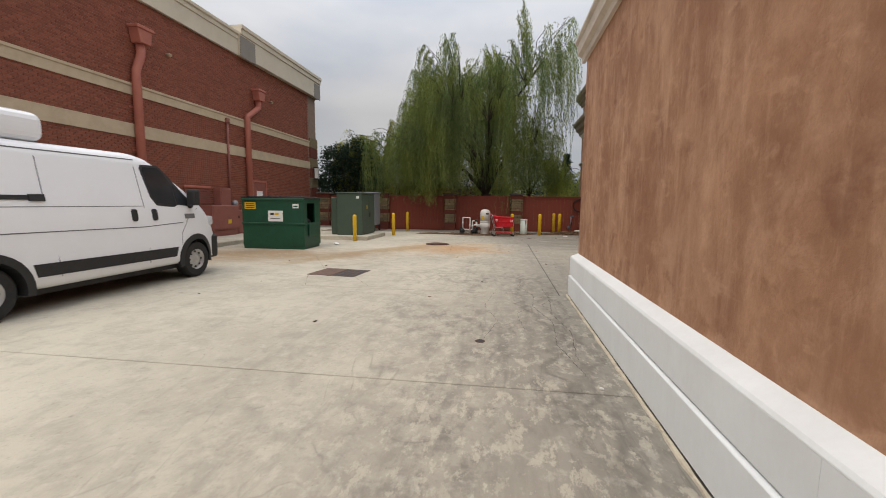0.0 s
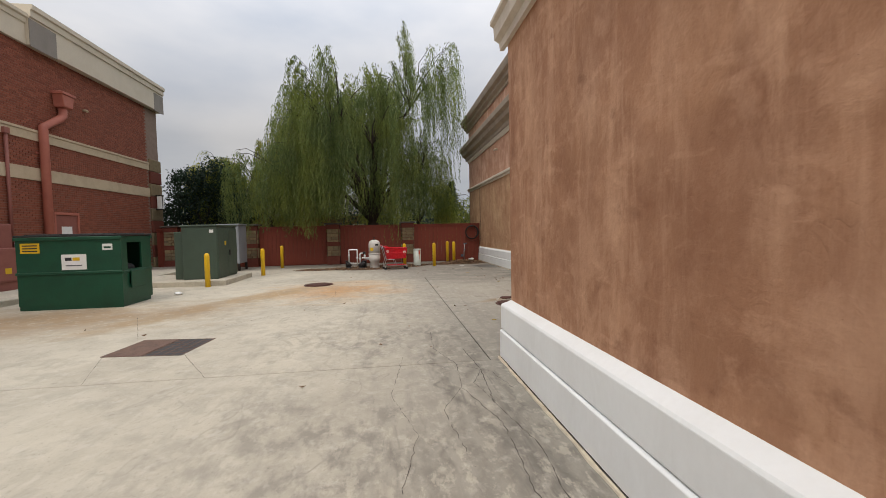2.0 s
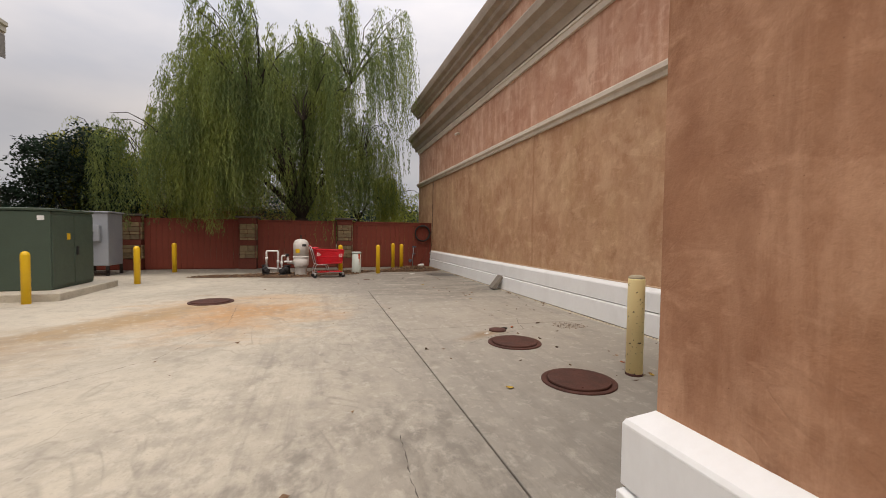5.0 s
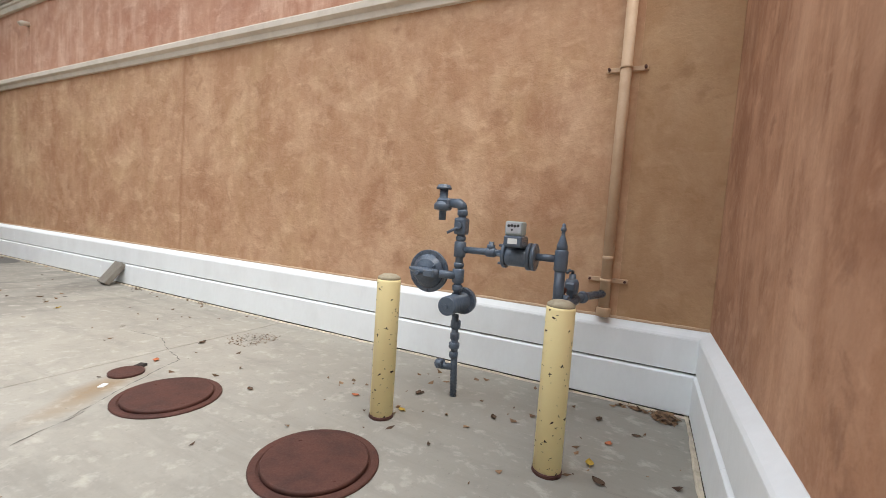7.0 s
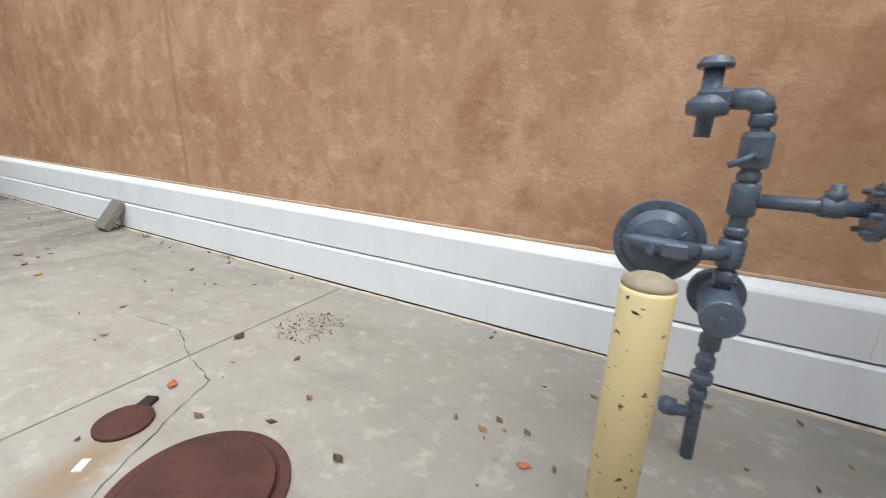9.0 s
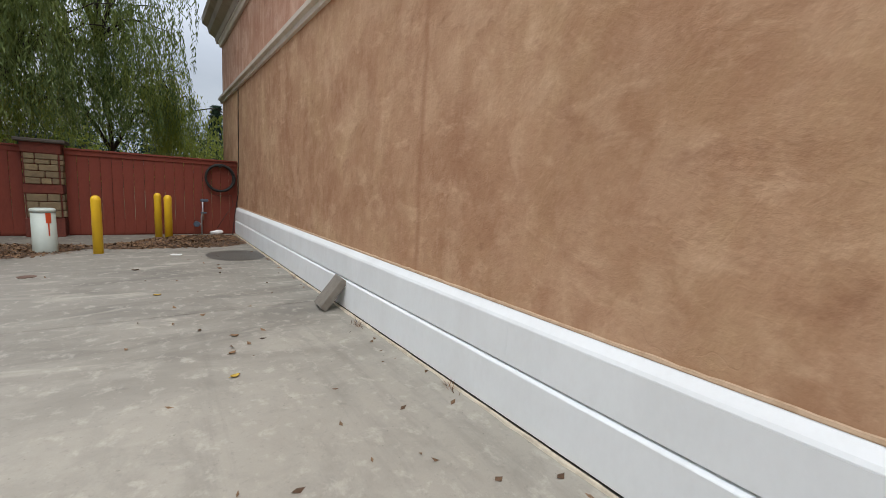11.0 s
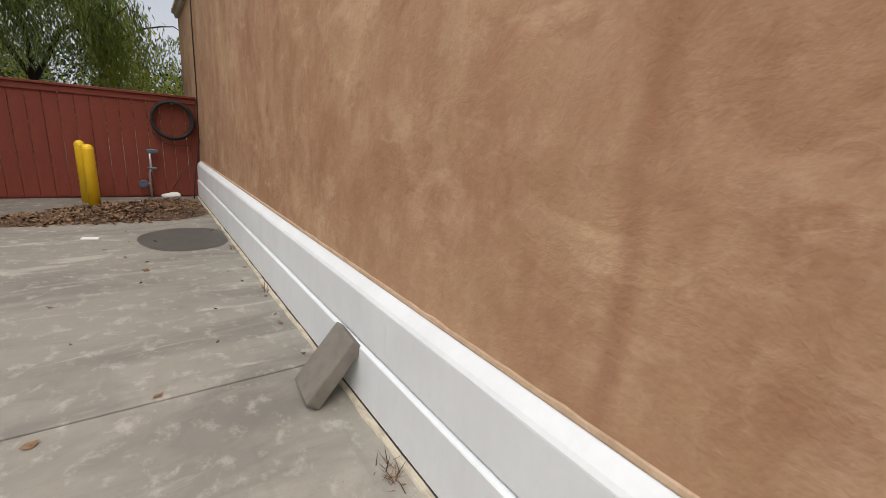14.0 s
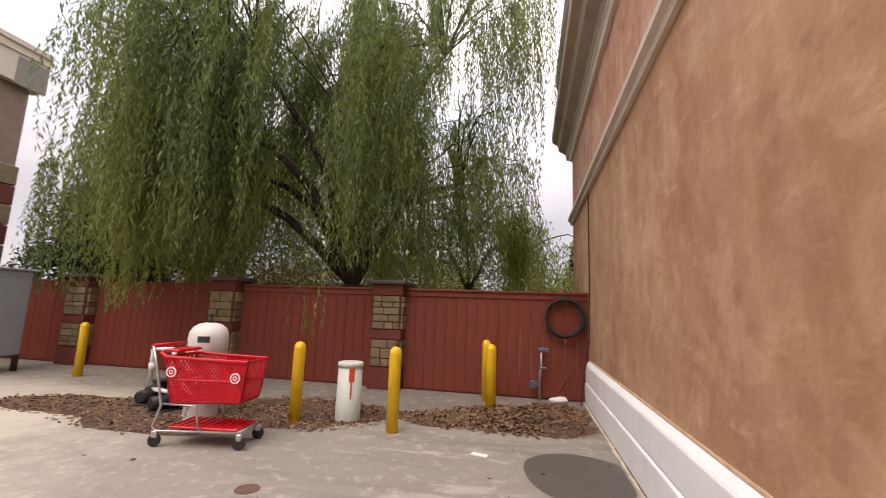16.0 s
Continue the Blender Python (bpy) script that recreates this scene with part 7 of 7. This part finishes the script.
for x, y, size, rz, mat, label in (
        (2.23, 9.18, 0.085, 20, M_LEAFYEL, "yellow and brown leaf beside a manhole"), (1.65, 9.02, 0.075, -30, M_LEAFYEL, "yellow leaf on grey concrete"),
        (3.33, 7.60, 0.075, 10, M_LEAFYEL, "yellow-green leaf near a chipped bollard"), (3.15, 7.53, 0.085, 60, M_LEAFBRN, "brown curled leaf near a chipped bollard"),
        (3.66, 7.52, 0.06, 140, M_LEAFRED, "orange-red leaf near the plinth corner"), (3.27, 8.97, 0.065, 75, M_LEAFYEL, "yellow leaf at the foot of a bollard"),
        (3.61, 9.02, 0.075, 5, M_LEAFBRN, "dark brown leaf near the gas riser"), (3.57, 8.33, 0.065, 35, M_LEAFBRN, "dark brown leaf under the gas meter"),
        (3.27, 9.42, 0.06, 110, M_LEAFRED, "reddish round leaf near the gas meter"), (2.80, 11.36, 0.075, 50, M_LEAFRED, "orange leaf beside the valve lid"),
        (3.36, 11.54, 0.085, 15, M_LEAFBRN, "dark leaf lying on the slab joint"), (2.87, 10.17, 0.06, 80, M_LEAFBRN, "dark leaf scrap on grey concrete"),
        (3.18, 14.63, 0.065, 30, M_LEAFTAN, "curled tan leaf on the concrete"), (3.26, 15.05, 0.07, -20, M_LEAFTAN, "curled tan leaf on the concrete"),
        (3.00, 15.34, 0.05, 70, M_LEAFBRN, "dark leaf scrap on the concrete"), (3.13, 14.16, 0.07, 20, M_LEAFYEL, "yellow leaf on the concrete"),
        (2.69, 16.90, 0.08, 0, M_LEAFYEL, "pale yellow leaf on the concrete"), (2.44, 18.61, 0.09, 10, M_LEAFBRN, "dark leaf clump on the concrete"),
        (4.02, 7.62, 0.07, 160, M_LEAFBRN, "brown leaf under the wall pipe"), (3.9, 7.35, 0.06, 100, M_LEAFBRN, "brown leaf near the plinth corner")):
    dry_leaf(x, y, size, rz, mat, label)

# ---- cracks and stains with a shape of their own ----
def crack(name, pts, w, label, jitter=0.009, mat=None):
    P = [Vector((*p, 0.0)) for p in pts]
    fine = []
    for a, c in zip(P, P[1:]):
        k = max(2, int((c - a).length / 0.05))
        fine += [a.lerp(c, i / k) for i in range(k)]
    fine.append(P[-1])
    side = [(fine[min(i + 1, len(fine) - 1)] - fine[max(i - 1, 0)]).normalized().cross(Vector((0, 0, 1))) for i in range(len(fine))]
    fine = [p + s * random.uniform(-jitter, jitter) for p, s in zip(fine, side)]
    b = bm_new()
    prev = None
    for p, s in zip(fine, side):
        ww = w * (0.05 if random.random() < 0.16 else random.uniform(0.08, 0.6))
        row = (b.verts.new(p + s * ww + Vector((0, 0, 0.0025))), b.verts.new(p - s * ww + Vector((0, 0, 0.0025))))
        if prev:
            b.faces.new((prev[0], row[0], row[1], prev[1]))
        prev = row
    t = thing(name, pose(0, 0, 0), label, "crack", "cracks in the concrete")
    part("fissure", b, mat or M_JOINT, t)


crack("pavement_crack", [(0.47, 8.4), (0.42, 7.5), (0.62, 6.8), (0.55, 6.1), (0.75, 5.3), (0.70, 4.4), (0.85, 3.6)], 0.009, "wandering dark crack in worn concrete")
crack("pavement_crack", [(0.62, 6.8), (0.95, 6.5), (1.05, 6.0)], 0.008, "short dark branching crack")
crack("pavement_crack", [(-3.90, 7.96), (-3.45, 6.92)], 0.006, "straight control joint leaving the storm grate", 0.003)
crack("pavement_crack", [(0.80, 7.4), (0.86, 6.6), (0.78, 5.7), (0.92, 4.9), (0.84, 4.0)], 0.012, "wandering dark crack beside the plinth")
crack("pavement_crack", [(0.86, 6.6), (0.7, 6.2), (0.8, 5.7)], 0.008, "short dark branching crack")
crack("pavement_crack", [(0.0, 7.2), (-0.15, 6.0), (0.05, 5.2), (-0.1, 4.5)], 0.006, "fine dark crack near the pipe hole")
crack("pavement_crack", [(0.55, 6.1), (0.3, 5.6), (0.38, 4.9)], 0.006, "fine dark crack near the plinth")
crack("pavement_crack", [(-5.07, 10.84), (-3.95, 8.84)], 0.008, "straight control joint running to the storm grate", 0.004)
crack("pavement_crack", [(-2.90, 7.95), (-2.20, 6.90)], 0.008, "straight control joint leaving the storm grate", 0.004)
crack("pavement_crack", [(2.94, 11.23), (3.05, 11.64), (3.21, 12.02), (3.15, 12.5)], 0.008, "branching crack near the valve lid")
crack("pavement_crack", [(2.94, 11.23), (2.65, 11.1), (2.35, 10.96), (1.9, 10.7)], 0.009, "branching crack near the valve lid")
crack("pavement_crack", [(-1.7, 14.5), (-1.5, 12.6), (-1.9, 10.9), (-3.0, 9.6)], 0.007, "crack running from the manhole across the yard")

crack("pavement_crack", [(1.58, 10.58), (2.0, 10.72)], 0.010, "thin dark cord-like crack near the manholes")
litter("rust_crumbs", "reddish crumbs and bark bits scattered on the concrete", [(3.75, 11.25, 0.28, 0.22, 0.0, 1.0)], 260, 0.0, (0.008, 0.028))
litter("drain_leaves", "dry yellow-brown leaves caught in the drain", [(2.45, 7.79, 0.09, 0.09, 0.015, 1.0)], 30, 0.02, (0.04, 0.08))

# ---- bricks of the store wall, the nearest as single pieces ----
BW, BH, PITCH_Y, PITCH_Z, DEPTH = 0.202, 0.064, 0.213, 0.076, 0.014
single = raw_mesh("brick", [(dx, y, z) for dx in (-DEPTH, 0.0) for y in (0, BW) for z in (0, BH)], [(4, 6, 7, 5), (0, 1, 3, 2), (0, 4, 5, 1), (2, 3, 7, 6), (0, 2, 6, 4), (1, 5, 7, 3)], M_BRICKONE)
cells = []
for r in range(int(W_TOP / PITCH_Z)):
    z = 0.006 + r * PITCH_Z
    for c in range(int(24.0 / PITCH_Y)):
        y = -0.8 + c * PITCH_Y + (PITCH_Y / 2 if r % 2 else 0)
        if y + BW < 23.22:
            cells.append((y, z))
near = [(y, z) for y, z in cells if 12.1 < y < 14.6 and 2.1 < z < 3.3][:260]
taken = set(near)
for y, z in near:
    piece("brick", single, brick_wall, (WX + random.uniform(-0.001, 0.0015), y, z))
rest = np.array([c for c in cells if c not in taken])
n = len(rest)
jit = rng.uniform(-0.001, 0.0015, n)
corner = np.array([(dx, y, z) for dx in (-DEPTH, 0.0) for y in (0, BW) for z in (0, BH)])
V = corner[None] + np.c_[WX + jit, rest][:, None, :]
quads = np.array([(4, 6, 7, 5), (0, 4, 5, 1), (2, 3, 7, 6), (0, 2, 6, 4), (1, 5, 7, 3)])
F = (np.arange(n)[:, None, None] * 8 + quads[None]).reshape(-1, 4)
bricks = new("brick_field", raw_mesh("brick_field", V.reshape(-1, 3).tolist(), F.tolist(), M_BRICK))
bricks.parent = brick_wall
tagged(bricks, kind="stuff")
